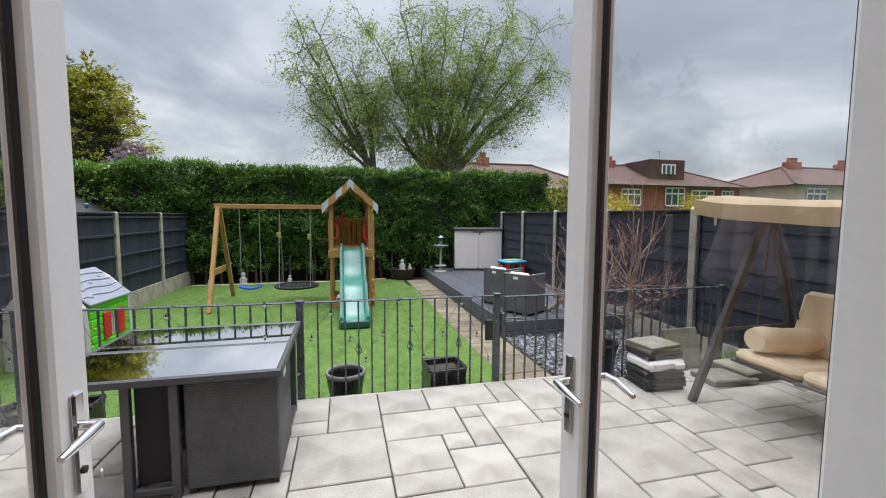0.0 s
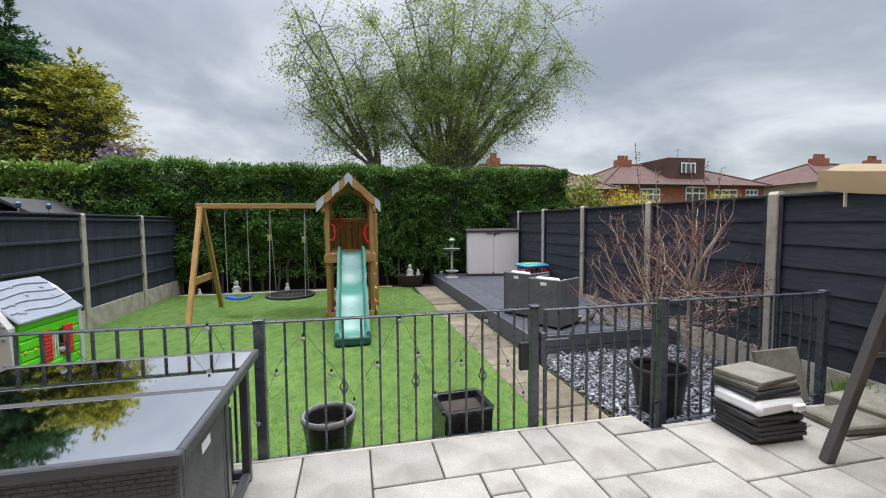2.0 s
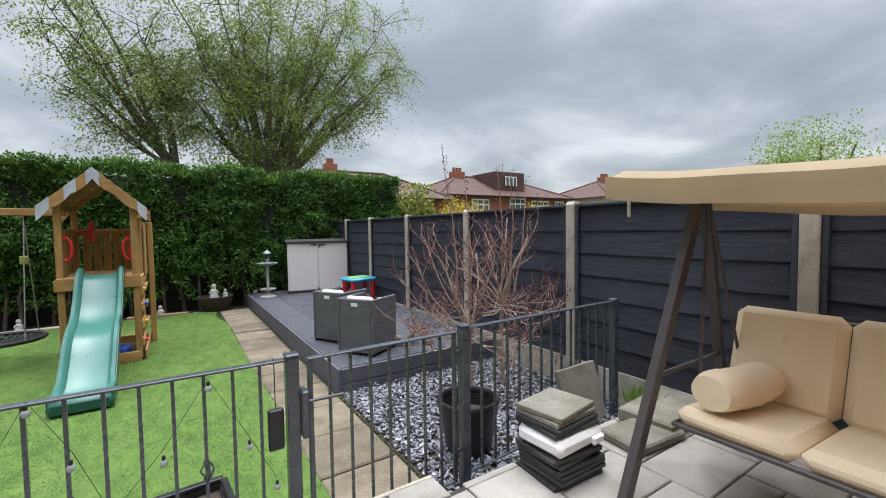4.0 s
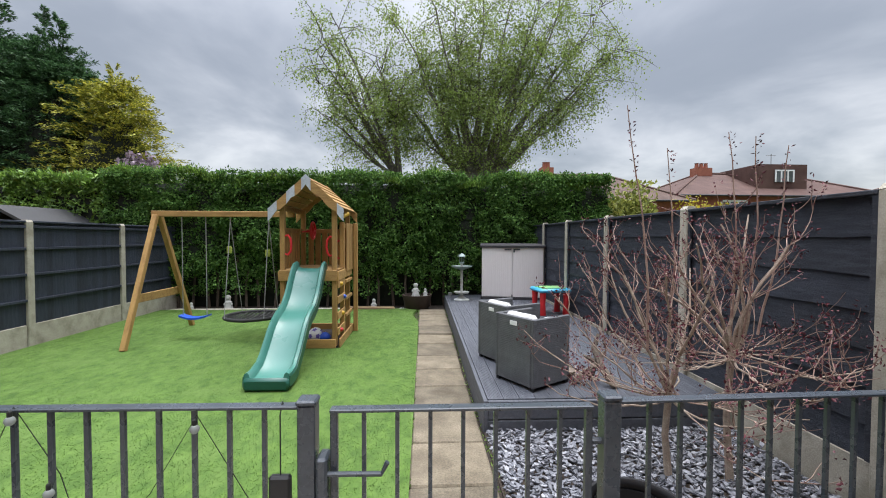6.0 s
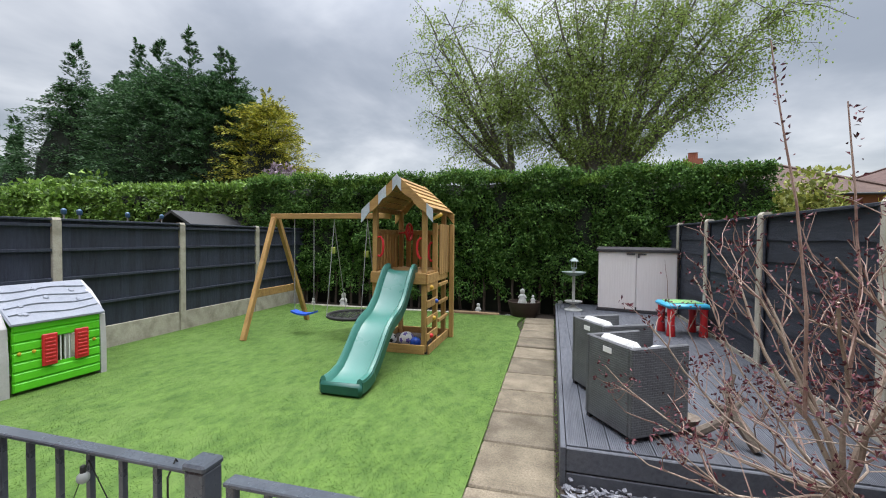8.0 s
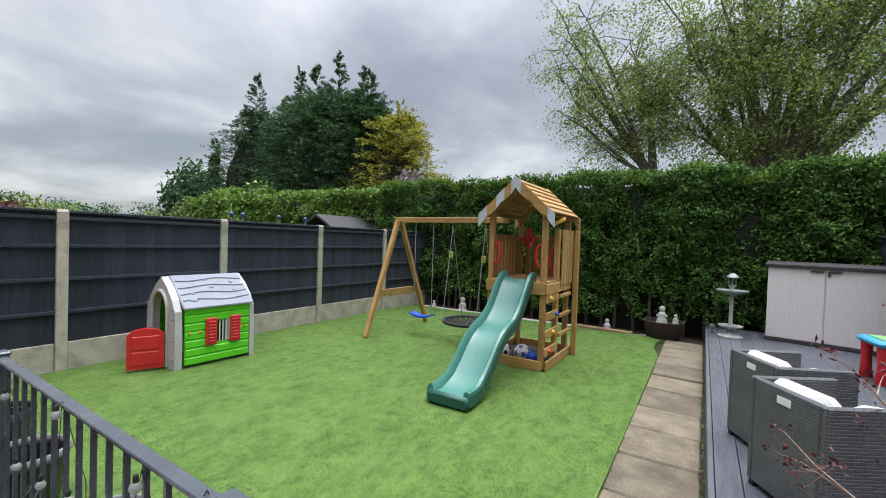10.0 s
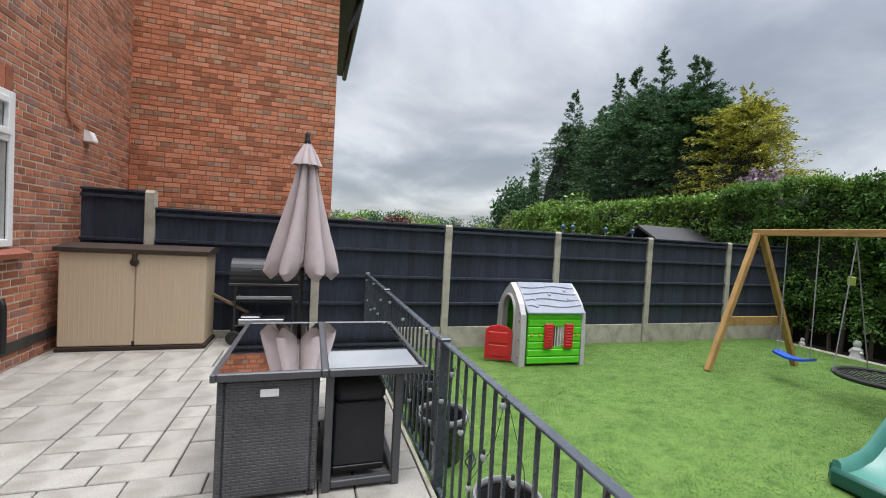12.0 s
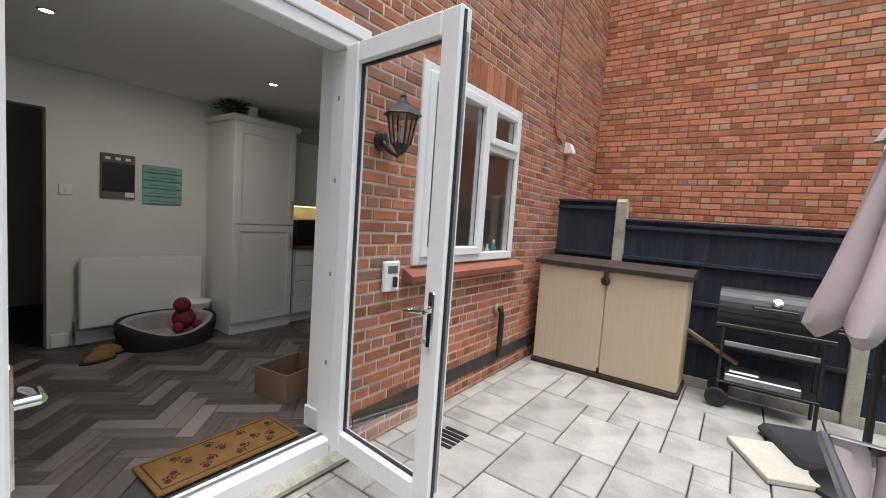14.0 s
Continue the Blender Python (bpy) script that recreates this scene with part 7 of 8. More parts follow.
def hedge(name, label, x0, x1, y0, y1, top, n_front, n_top, size, seed, leaf=None):
    h = thing(name, label, "hedge", pose(0, 0, 0))
    r = np.random.default_rng(seed)
    g = G()
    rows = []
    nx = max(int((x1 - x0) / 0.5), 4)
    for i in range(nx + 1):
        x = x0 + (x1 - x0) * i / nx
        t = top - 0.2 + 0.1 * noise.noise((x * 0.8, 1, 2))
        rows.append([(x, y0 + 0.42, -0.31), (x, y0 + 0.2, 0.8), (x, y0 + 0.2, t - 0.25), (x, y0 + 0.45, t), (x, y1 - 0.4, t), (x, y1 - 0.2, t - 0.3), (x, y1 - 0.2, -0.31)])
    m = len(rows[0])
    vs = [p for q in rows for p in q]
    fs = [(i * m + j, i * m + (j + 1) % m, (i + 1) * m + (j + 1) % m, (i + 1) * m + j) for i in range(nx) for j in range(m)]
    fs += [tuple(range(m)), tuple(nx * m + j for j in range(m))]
    # solid body behind the leaves, its inner shade put into a near-black colour
    part("core", g.add(vs, fs), M_SHADE_CORE, h, "solid near-black filler for the shade inside the hedge")
    # domes of leaves over the front, each leaf laid over the next
    per = 26
    nc = n_front // per
    cx, cz = r.uniform(x0, x1, nc), top - (top - 0.05) * r.uniform(0, 1, nc) ** 1.1
    keep = (cz > 0.5) | (r.uniform(0, 1, nc) < 0.4)
    cx, cz = cx[keep], cz[keep]
    cy = y0 + 0.12 - lumpy(cx, cz) + r.normal(0, 0.05, len(cx))
    rad = r.uniform(0.07, 0.16, len(cx))
    cx, cy, cz, rad = (np.repeat(a, per) for a in (cx, cy, cz, rad))
    k = len(cx)
    o = r.normal(0, 1, (k, 3)) + np.array([0, -0.7, 0.35])
    o /= np.linalg.norm(o, axis=1, keepdims=True)
    c = np.stack([cx, cy, cz], 1) + o * (rad * r.uniform(0.55, 1.05, k))[:, None]
    d = r.normal(0, 0.7, (k, 3)) + o * 0.5 + np.array([0, -0.2, -0.15])
    part("leaves", scatter_mesh("leaves", c, d, o + np.array([0, -0.15, 0.5]) + r.normal(0, 0.4, (k, 3)), r.uniform(0.7, 1.3, k) * size, r.uniform(0.7, 1.2, k) * size * 0.6), leaf or M_LEAF_H, h)
    # new growth along the top
    cx, cy = r.uniform(x0, x1, n_top), y0 + 0.05 + (y1 - y0) * r.uniform(0, 1, n_top) ** 1.8
    cz = top - 0.12 + lumpy(cx, cy, 2.0) * 0.9 - 0.25 * np.maximum(0, 0.25 - (cy - y0)) + np.abs(r.normal(0, 0.07, n_top))
    c = np.stack([cx, cy, cz], 1)
    d = np.stack([r.normal(0, 0.5, n_top), r.normal(-0.2, 0.5, n_top), np.abs(r.normal(0.8, 0.4, n_top))], 1)
    part("new_growth", scatter_mesh("new_growth", c, d, r.normal(0, 1, (n_top, 3)), r.uniform(0.7, 1.4, n_top) * size * 1.1, r.uniform(0.6, 1.1, n_top) * size * 0.5), M_LEAF_T, h, "fresh light green shoots")
    return h


hd = hedge("hedge", "tall clipped dense green hedge with fresh top growth", -5.2, 6.6, 11.98, 13.5, 2.86, 120000, 24000, 0.07, 31)
for k in range(26):
    x = -3.6 + k * 0.31 + random.uniform(-0.08, 0.08)
    y = 12.12 + random.uniform(-0.05, 0.12)
    part("stem", G().tube([(x, y, -0.32), (x + random.uniform(-0.06, 0.06), y, 0.3), (x + random.uniform(-0.15, 0.15), y + 0.1, 0.95)], [0.035, 0.028, 0.018], 6), M_TWIG, hd)
hedge("hedge", "neighbouring clipped hedge with pale fresh growth", -16.0, -5.15, 12.2, 13.7, 2.78, 30000, 14000, 0.11, 32, M_LEAF_T)

# ---- trees ----
M_LEAF_B = material("birch_leaf", (0.29, 0.385, 0.085), (0.21, 0.295, 0.068), 0.5, 0.5, 3, 0.2, 0, spread=0.35, by="island", c3=(0.26, 0.33, 0.1), see=0.5)
M_BIRCH = material("birch_bark", (0.16, 0.14, 0.115), (0.09, 0.078, 0.065), 0.85, 3, 40, 0.3, 0.3, stretch=(1, 1, 3), stain=(0.4, 0.38, 0.34, 0.5), stain_scale=3)
M_LEAF_C = material("dark_conifer_spray", (0.06, 0.132, 0.05), (0.04, 0.096, 0.038), 0.6, 0.4, 3, 0.2, 0, spread=0.5, by="island", c3=(0.075, 0.145, 0.055), see=0.25)
M_LEAF_G = material("golden_conifer_spray", (0.31, 0.32, 0.045), (0.2, 0.225, 0.036), 0.6, 0.5, 3, 0.2, 0, spread=0.45, by="island", c3=(0.43, 0.38, 0.05), see=0.3)
M_LEAF_L = material("light_shrub_leaf", (0.15, 0.21, 0.05), (0.11, 0.16, 0.04), 0.55, 0.6, 3, 0.2, 0, spread=0.4, by="island", c3=(0.26, 0.3, 0.1), see=0.3)
M_LEAF_P = material("lilac_blossom", (0.27, 0.2, 0.25), (0.2, 0.15, 0.18), 0.7, 0.6, 3, 0.2, 0, spread=0.35, by="island", c3=(0.36, 0.29, 0.34), see=0.3)
M_LEAF_Y = material("forsythia_blossom", (0.5, 0.4, 0.03), (0.36, 0.32, 0.05), 0.7, 0.6, 3, 0.2, 0, spread=0.3, by="island", see=0.3)

bt = thing("birch_tree", "large spreading birch tree with fresh thin spring leaves", "tree", pose(0, 0, 0))
rb = random.Random(77)
lc, ld, ll = [], [], []
tw = G()


def birch_stem(base, fork, girth, tips):
    """One leaning stem that forks low; each limb carries side branches, hanging twigs and loose leaves."""
    base, fork = Vector(base), Vector(fork)
    part("trunk", G().tube([base, base.lerp(fork, 0.5) + Vector((0.06, 0, 0)), fork], [girth, girth * 0.85, girth * 0.72], 12), M_BIRCH, bt, smooth=True)
    for lx, ly, lz, full in tips:
        tip = Vector((lx, ly, lz))
        bow = fork.lerp(tip, 0.5) + Vector((rb.uniform(-0.25, 0.25), rb.uniform(-0.2, 0.2), -0.05 if lz < 6 else 0.2))

        def along(u):
            return ((1 - u) ** 2) * fork + 2 * u * (1 - u) * bow + u * u * tip
        part("limb", G().tube([along(u) + Vector((rb.gauss(0, 0.05), 0, rb.gauss(0, 0.05))) * (u > 0.1) for u in (0, 0.15, 0.3, 0.45, 0.6, 0.75, 0.9, 1.0)], [girth * 0.5, girth * 0.42, girth * 0.33, 0.052, 0.038, 0.026, 0.016, 0.008], 7), M_BIRCH, bt, smooth=True)
        for k in range(int(15 * full) + 7):
            u = 0.38 + 0.62 * rb.random() ** 0.7
            p0 = along(u)
            d = Vector((rb.gauss(0, 1), rb.gauss(0, 1), rb.gauss(0.3, 0.6))).normalized() * rb.uniform(0.5, 1.45)
            p1, p2 = p0 + d * 0.55 + Vector((0, 0, 0.06)), p0 + d - Vector((0, 0, 0.1))
            tw.tube([p0, p1, p2], [0.013, 0.008, 0.004], 4)
            for q_ in range(4):
                v = rb.uniform(0.25, 1.0)
                q = p0.lerp(p1, v * 2) if v < 0.5 else p1.lerp(p2, v * 2 - 1)
                drop = rb.uniform(0.12, 0.62)
                out = Vector((rb.gauss(0, 0.22), rb.gauss(0, 0.22), 0))
                tw.tube([q, q + out * 0.6 - Vector((0, 0, drop * 0.3)), q + out - Vector((0, 0, drop))], [0.0035, 0.003, 0.002], 3)
                for j in range(int(32 * (0.5 + 0.5 * full))):
                    w = rb.random()
                    lc.append(q + out * w - Vector((0, 0, drop * w)) + Vector((rb.gauss(0, 0.13), rb.gauss(0, 0.13), rb.gauss(0, 0.13))))
                    ld.append((rb.gauss(0, 0.8), rb.gauss(0, 0.8), rb.gauss(-0.4, 0.6)))
                    ll.append(rb.uniform(0.04, 0.078))


birch_stem((3.75, 14.9, -0.36), (3.7, 14.8, 2.6), 0.25, [
    (1.1, 14.5, 7.9, 0.8), (1.2, 15.3, 6.2, 0.9), (2.2, 14.3, 8.5, 0.9), (2.0, 15.0, 6.7, 1.0), (3.1, 15.4, 7.6, 1.0), (3.9, 14.4, 8.9, 1.0), (3.4, 14.5, 6.2, 1.0), (4.9, 15.2, 9.2, 1.0),
    (5.6, 14.4, 8.4, 1.0), (5.2, 15.4, 6.6, 1.0), (6.5, 14.8, 9.0, 1.0), (6.6, 14.5, 7.2, 1.0), (7.6, 14.9, 8.6, 0.8), (8.3, 14.6, 7.5, 0.6), (7.2, 14.9, 6.2, 0.6), (5.7, 14.4, 5.1, 0.5), (4.5, 14.1, 4.9, 0.7), (2.5, 14.2, 5.0, 0.8), (6.7, 14.6, 5.5, 0.7), (4.6, 14.6, 6.9, 1.0), (2.8, 14.8, 6.1, 1.0), (5.6, 14.9, 7.6, 0.9), (3.5, 14.4, 4.5, 0.6), (1.9, 14.9, 4.5, 0.7), (7.6, 14.7, 7.0, 0.8), (3.0, 14.6, 8.2, 0.9)])
birch_stem((1.55, 15.0, -0.36), (1.4, 14.9, 3.0), 0.15, [(-1.0, 14.6, 7.6, 0.5), (-1.2, 15.0, 6.2, 0.5), (-0.9, 14.5, 5.0, 0.4), (-0.3, 14.9, 6.0, 0.25), (0.6, 14.6, 5.2, 0.8), (1.4, 14.4, 5.6, 0.9), (0.0, 14.7, 4.1, 0.45), (0.7, 15.0, 7.0, 0.8), (0.2, 14.4, 5.6, 0.6), (0.9, 14.7, 6.2, 0.8), (-1.1, 14.8, 6.9, 0.5), (-0.6, 14.6, 7.9, 0.4)])
part("fine_branching", tw, M_TWIG, bt)
ll = np.array(ll)
part("crown", scatter_mesh("crown", np.array(lc), np.array(ld), rng.normal(0, 1, (len(ll), 3)), ll, ll * 0.75), M_LEAF_B, bt, "loose drooping spring leaves")


def conifer(x, y, h, r, n, mat, label, seed, leader=1.1, size=0.15, z0=-0.36, round_=0.42):
    """A cypress: a straight trunk, upswept fronds of many small sprays, and a thin feathery leader."""
    t = thing("conifer_tree", label, "tree", pose(x, y, z0))
    part("trunk", G().tube([(0, 0, 0), (0.03, 0, h * 0.5), (0, 0, h * 0.93 + leader * 0.4)], [0.05 * r + 0.08, 0.07, 0.008], 7), M_TWIG, t)
    q = np.random.default_rng(seed)
    per = 60
    nb = n // per

    def fronds(z, reach, rise, droop, count, broad, tag):
        m = len(z)
        w = q.uniform(0, 2 * np.pi, m)
        reach = reach * (1 + 0.14 * np.sin(3 * w + seed) + 0.12 * np.sin(5 * w + 1.7 * z + seed))
        b = np.repeat(np.arange(m), count)
        s = q.uniform(0, 1, len(b)) ** 0.6
        L = reach[b]
        radial = np.stack([np.cos(w), np.sin(w)], 1)[b]
        tang = np.stack([-np.sin(w), np.cos(w)], 1)[b]
        lat = q.normal(0, 1, len(b)) * broad * (1.05 - s) * np.maximum(L, 0.5) ** 0.5
        xy = radial * (s * L)[:, None] + tang * lat[:, None]
        zz = z[b] + (rise[b] * s - droop * s ** 2.2) * np.maximum(L, 0.4) + q.normal(0, 0.035, len(b))
        d = np.concatenate([radial * 0.9 + tang * (np.sign(lat) * 0.5)[:, None] + q.normal(0, 0.25, (len(b), 2)), (rise[b] - droop * 2 * s + q.normal(0, 0.3, len(b)))[:, None]], 1)
        k = len(b)
        tagged(part(tag, scatter_mesh(tag, np.concatenate([xy, zz[:, None]], 1), d, q.normal(0, 0.5, (k, 3)) + np.array([0, 0, 1]), q.uniform(0.5, 1.3, k) * size, q.uniform(0.6, 1.1, k) * size * 0.38), mat, t), kind="stuff")

    u = q.uniform(0, 1, nb) ** 0.9
    prof = np.clip(1 - u, 0.02, 1) ** round_
    fronds(h * (0.03 + 0.93 * u), r * prof * q.uniform(0.72, 1.1, nb), q.uniform(0.3, 0.75, nb), 0.3, per, 0.16, "crown")
    m = int(leader / 0.03)
    v = np.linspace(0, 1, m)
    fronds(h * 0.93 + (leader + 0.07 * h) * v, (0.95 - 0.82 * v) * min(r, 1.6) * 0.5 * q.uniform(0.5, 1.1, m), q.uniform(0.45, 1.0, m), 0.3, 40, 0.03, "leader")
    # near-black solid painted as the shade behind the fronds
    part("inner_mass", G().lathe([(0.3 * r, 0.2), (0.55 * r, 0.05 * h), (0.52 * r, 0.3 * h), (0.42 * r, 0.6 * h), (0.22 * r, 0.8 * h), (0.02, 0.9 * h)], 14), M_SHADE_CORE, t)
    return t


for k, (x, y, h, r, ld_) in enumerate(((-17.2, 16.0, 7.8, 2.6, 1.5), (-15.5, 16.5, 7.2, 2.4, 0.9), (-13.8, 16.0, 7.6, 2.5, 1.3), (-12.4, 15.8, 7.6, 2.5, 1.2), (-11.3, 16.0, 7.8, 2.6, 1.3), (-10.0, 16.2, 7.4, 2.4, 1.0), (-9.3, 15.9, 6.9, 2.1, 1.1))):
    conifer(x, y, h + 0.45, r * 1.16, 46000, M_LEAF_C, "tall dark green conifer in a dense row", 40 + k, ld_, size=0.13, round_=0.42 if k == 0 else 0.33)
conifer(-7.35, 15.5, 6.4, 2.3, 46000, M_LEAF_G, "rounded golden green conifer beside the dark row", 60, 0.35, 0.12, round_=0.3)
conifer(-21.0, 16.0, 6.2, 1.25, 14000, M_LEAF_C, "narrow dark conifer standing apart", 61, 0.6, 0.15, round_=0.62)


def bush(name, x, y, z, rx, rz, n, mat, label, cat, seed, size=0.1, ry=None):
    """A loose shrub or far tree crown of many leaves on a few stems."""
    b = thing(name, label, cat, pose(x, y, z))
    q = np.random.default_rng(seed)
    ry = ry or rx
    for k in range(4):
        a = k * 1.7 + seed
        part("stem", G().tube([(0, 0, 0), (0.25 * rx * math.cos(a), 0.25 * ry * math.sin(a), rz * 0.7), (0.5 * rx * math.cos(a), 0.5 * ry * math.sin(a), rz * 1.4)], [0.05 * rz, 0.03 * rz, 0.012 * rz], 5), M_TWIG, b)
    lob = q.normal(0, 1, (14, 3))
    lob /= np.linalg.norm(lob, axis=1, keepdims=True)
    pick = q.integers(0, 14, n)
    c = lob[pick] * 0.55 + np.clip(q.normal(0, 0.24, (n, 3)), -0.42, 0.42)
    c = c * np.array([rx, ry, rz]) + np.array([0, 0, rz * 1.05])
    c[:, 2] = np.abs(c[:, 2])
    d = q.normal(0, 1, (n, 3)) + np.array([0, 0, 0.6])
    part("leaves", scatter_mesh("leaves", c, d, q.normal(0, 1, (n, 3)), q.uniform(0.6, 1.3, n) * size, q.uniform(0.6, 1.2, n) * size * 0.6), mat, b)
    return b


M_LEAF_GY = material("golden_privet_leaf", (0.26, 0.28, 0.05), (0.16, 0.2, 0.04), 0.6, 0.6, 3, 0.2, 0, spread=0.4, by="island", c3=(0.36, 0.36, 0.09), see=0.35)
bush("golden_shrub", 7.45, 12.4, -0.3, 0.95, 1.65, 12000, M_LEAF_GY, "rounded yellow green shrub at the end of the hedge", "shrub", 5, 0.12)
bush("lilac_bush", -5.7, 14.0, 1.2, 0.75, 1.2, 2500, M_LEAF_P, "lilac bush with pale purple blossom behind the hedge", "shrub", 6, 0.14)
bush("garden_bush", -13.9, 12.95, -0.3, 1.0, 2.1, 7000, M_LEAF_T, "large light green garden bush beyond the fence", "shrub", 7, 0.2)
bush("garden_bush", -12.3, 12.95, -0.3, 1.1, 1.85, 6000, M_LEAF_T, "large fresh green garden bush beyond the fence", "shrub", 8, 0.2)
bush("garden_bush", -16.6, 12.9, -0.3, 1.3, 1.5, 3500, M_LEAF_L, "pale flowering garden bush beyond the fence", "shrub", 9, 0.2)
bush("pine_tree", -23.6, 16.0, 0.6, 1.5, 2.5, 2600, M_LEAF_C, "sparse dark pine standing beyond the gardens", "tree", 10, 0.34)
bush("garden_tree", 37.0, 11.2, 0.0, 3.8, 4.5, 11000, M_LEAF_B, "pale spring tree beyond the fence", "tree", 11, 0.2)
bush("forsythia_bush", 13.1, 18.0, 0.0, 1.5, 1.6, 4000, M_LEAF_Y, "yellow flowering bush beyond the fence", "shrub", 12, 0.12)
bush("forsythia_bush", 20.4, 20.0, 0.0, 1.4, 1.55, 3500, M_LEAF_Y, "yellow flowering bush beyond the fence", "shrub", 13, 0.12)
M_LEAF_R = material("copper_leaf", (0.14, 0.05, 0.035), (0.1, 0.035, 0.028), 0.6, 0.6, 3, 0.2, 0, spread=0.4, by="island", see=0.25)
far = [(-34, 6, 1.7, M_LEAF_T), (-30, 9, 1.6, M_LEAF_R), (-33, 11, 1.8, M_LEAF_L), (-44, 10, 2.2, M_LEAF_C), (-42, 16, 2.0, M_LEAF_T), (-48, 20, 2.2, M_LEAF_C), (-38, 20, 1.7, M_LEAF_L), (-52, 14, 2.6, M_LEAF_C), (-36, 25, 1.8, M_LEAF_T), (-55, 27, 2.6, M_LEAF_C), (-45, 5, 2.0, M_LEAF_L), (-50, 9, 2.3, M_LEAF_T), (-46, 31, 2.0, M_LEAF_T), (-58, 20, 2.7, M_LEAF_C)]
for k, (x, y, r, m) in enumerate(far):
    bush("distant_tree", x, y, -0.4, r * 1.1, r, 2600, m, "distant garden tree beyond the fence", "tree", 80 + k, 0.3)

# ---- houses beyond the gardens ----
M_TILE = material("red_roof_tile", (0.095, 0.045, 0.033), (0.068, 0.032, 0.025), 0.8, 1.5, 25, 0.25, 0.3, wave=("Z", 5.0, 0.4), stain=(0.1, 0.05, 0.04, 0.5), stain_scale=0.8)
M_TILE2 = material("brown_roof_tile", (0.095, 0.052, 0.036), (0.07, 0.038, 0.028), 0.8, 1.5, 25, 0.25, 0.3, wave=("Z", 5.0, 0.4))
M_FARBRICK = material("distant_brick", (0.32, 0.11, 0.065), (0.24, 0.08, 0.05), 0.85, 2, 30, 0.2, 0.1)
M_RENDER = material("cream_render", (0.55, 0.47, 0.36), (0.48, 0.41, 0.31), 0.85, 2, 30, 0.1, 0.1)
M_PANE = material("dark_window_pane", (0.05, 0.06, 0.07), (0.1, 0.11, 0.12), 0.12, 1.5, 3, 0.1, 0, spec=0.8)


def house(name, x0, x1, y0, depth, eave, ridge, inset, wall, tile, windows, label, chimneys=()):
    h = thing(name, label, "house", pose((x0 + x1) / 2, y0, -0.4))
    a, b = x0 - (x0 + x1) / 2, x1 - (x0 + x1) / 2
    e, r = eave + 0.4, ridge + 0.4
    part("wall", G().box(a, 0, 0, b, depth, e), wall, h)
    o = 0.35
    vs = [(a - o, -o, e - 0.05), (b + o, -o, e - 0.05), (b + o, depth + o, e - 0.05), (a - o, depth + o, e - 0.05), (a + inset, depth / 2, r), (b - inset, depth / 2, r)]
    rf = part("roof", G().add(vs, [(0, 1, 5, 4), (1, 2, 5), (2, 3, 4, 5), (3, 0, 4), (0, 3, 2, 1)]), tile, h)
    part("ridge_tiles", G().tube([(a + inset, depth / 2, r), (b - inset, depth / 2, r)], 0.11, 8), tile, rf)
    for s in ((0, 4), (3, 4), (1, 5), (2, 5)):
        part("hip_tiles", G().tube([vs[s[0]], vs[s[1]]], 0.09, 6), tile, rf)
    part("gutter", G().tube([(a - o, -o - 0.05, e - 0.08), (b + o, -o - 0.05, e - 0.08)], 0.05, 6), M_BLACK, h)
    for wx, wz, ww, wh in windows:
        win = part("window", G().box(wx - ww / 2, -0.04, wz + 0.4, wx + ww / 2, -0.005, wz + wh + 0.4), M_PANE, h)
        g = G()
        for u in (-ww / 2, -ww / 6, ww / 6, ww / 2):
            g.box(wx + u - 0.032, -0.08, wz + 0.4, wx + u + 0.032, -0.041, wz + wh + 0.4)
        for v in (0, wh * 0.68, wh):
            g.box(wx - ww / 2, -0.085, wz + 0.4 + v - 0.05, wx + ww / 2, -0.042, wz + 0.4 + v + 0.05)
        part("frame", g, M_UPVC, win)
    for cx, cy, cw, ch in chimneys:
        c = part("chimney", G().box(cx - cw, cy - 0.3, r - 0.6, cx + cw, cy + 0.3, r + ch), M_FARBRICK, rf, "brick chimney stack")
        for k in range(3):
            part("chimney_pot", G().lathe([(0.13, 0), (0.11, 0.3), (0.14, 0.32)], 8, (cx - cw + 0.25 + k * (2 * cw - 0.5) / 2, cy, r + ch)), M_FARBRICK, c)
    return h


h1 = house("semi_detached_house", 16.4, 29.0, 25.0, 7.0, 3.85, 5.55, 3.6, M_FARBRICK, M_TILE, [(-3.0, 2.4, 1.5, 1.1), (0.6, 2.4, 1.6, 1.25), (3.0, 2.4, 1.9, 1.1), (5.2, 2.5, 1.0, 1.0)], "red brick semi detached house with hipped tile roof", ((-2.6, 3.4, 0.55, 0.35),))
dm_ = part("dormer", G().box(-0.9, 0.8, 4.6, 2.1, 4.0, 6.15), M_TILE, h1, "tile hung box dormer")
part("dormer_window", G().box(0.1, 0.74, 5.1, 1.2, 0.79, 5.75), M_PANE, dm_)
g = G()
for x in (0.1, 0.45, 0.85, 1.2):
    g.box(x - 0.04, 0.7, 5.1, x + 0.04, 0.735, 5.75)
g.box(0.06, 0.7, 5.74, 1.24, 0.735, 5.82)
part("dormer_frame", g, M_UPVC, dm_)
part("aerial", G().tube([(0.9, 2.0, 6.15), (0.9, 2.0, 7.0)], 0.025, 5).tube([(0.6, 2.0, 6.9), (1.2, 2.0, 6.9)], 0.02, 5), M_STEEL, h1)
house("semi_detached_house", 30.2, 43.0, 22.0, 7.0, 3.9, 5.5, 3.4, M_RENDER, M_TILE, [(-4.4, 2.5, 1.8, 1.1), (0.0, 2.5, 1.8, 1.1)], "rendered semi detached house with hipped red tile roof", ((-2.2, 3.4, 0.6, 0.4), (3.0, 3.4, 0.5, 0.4)))
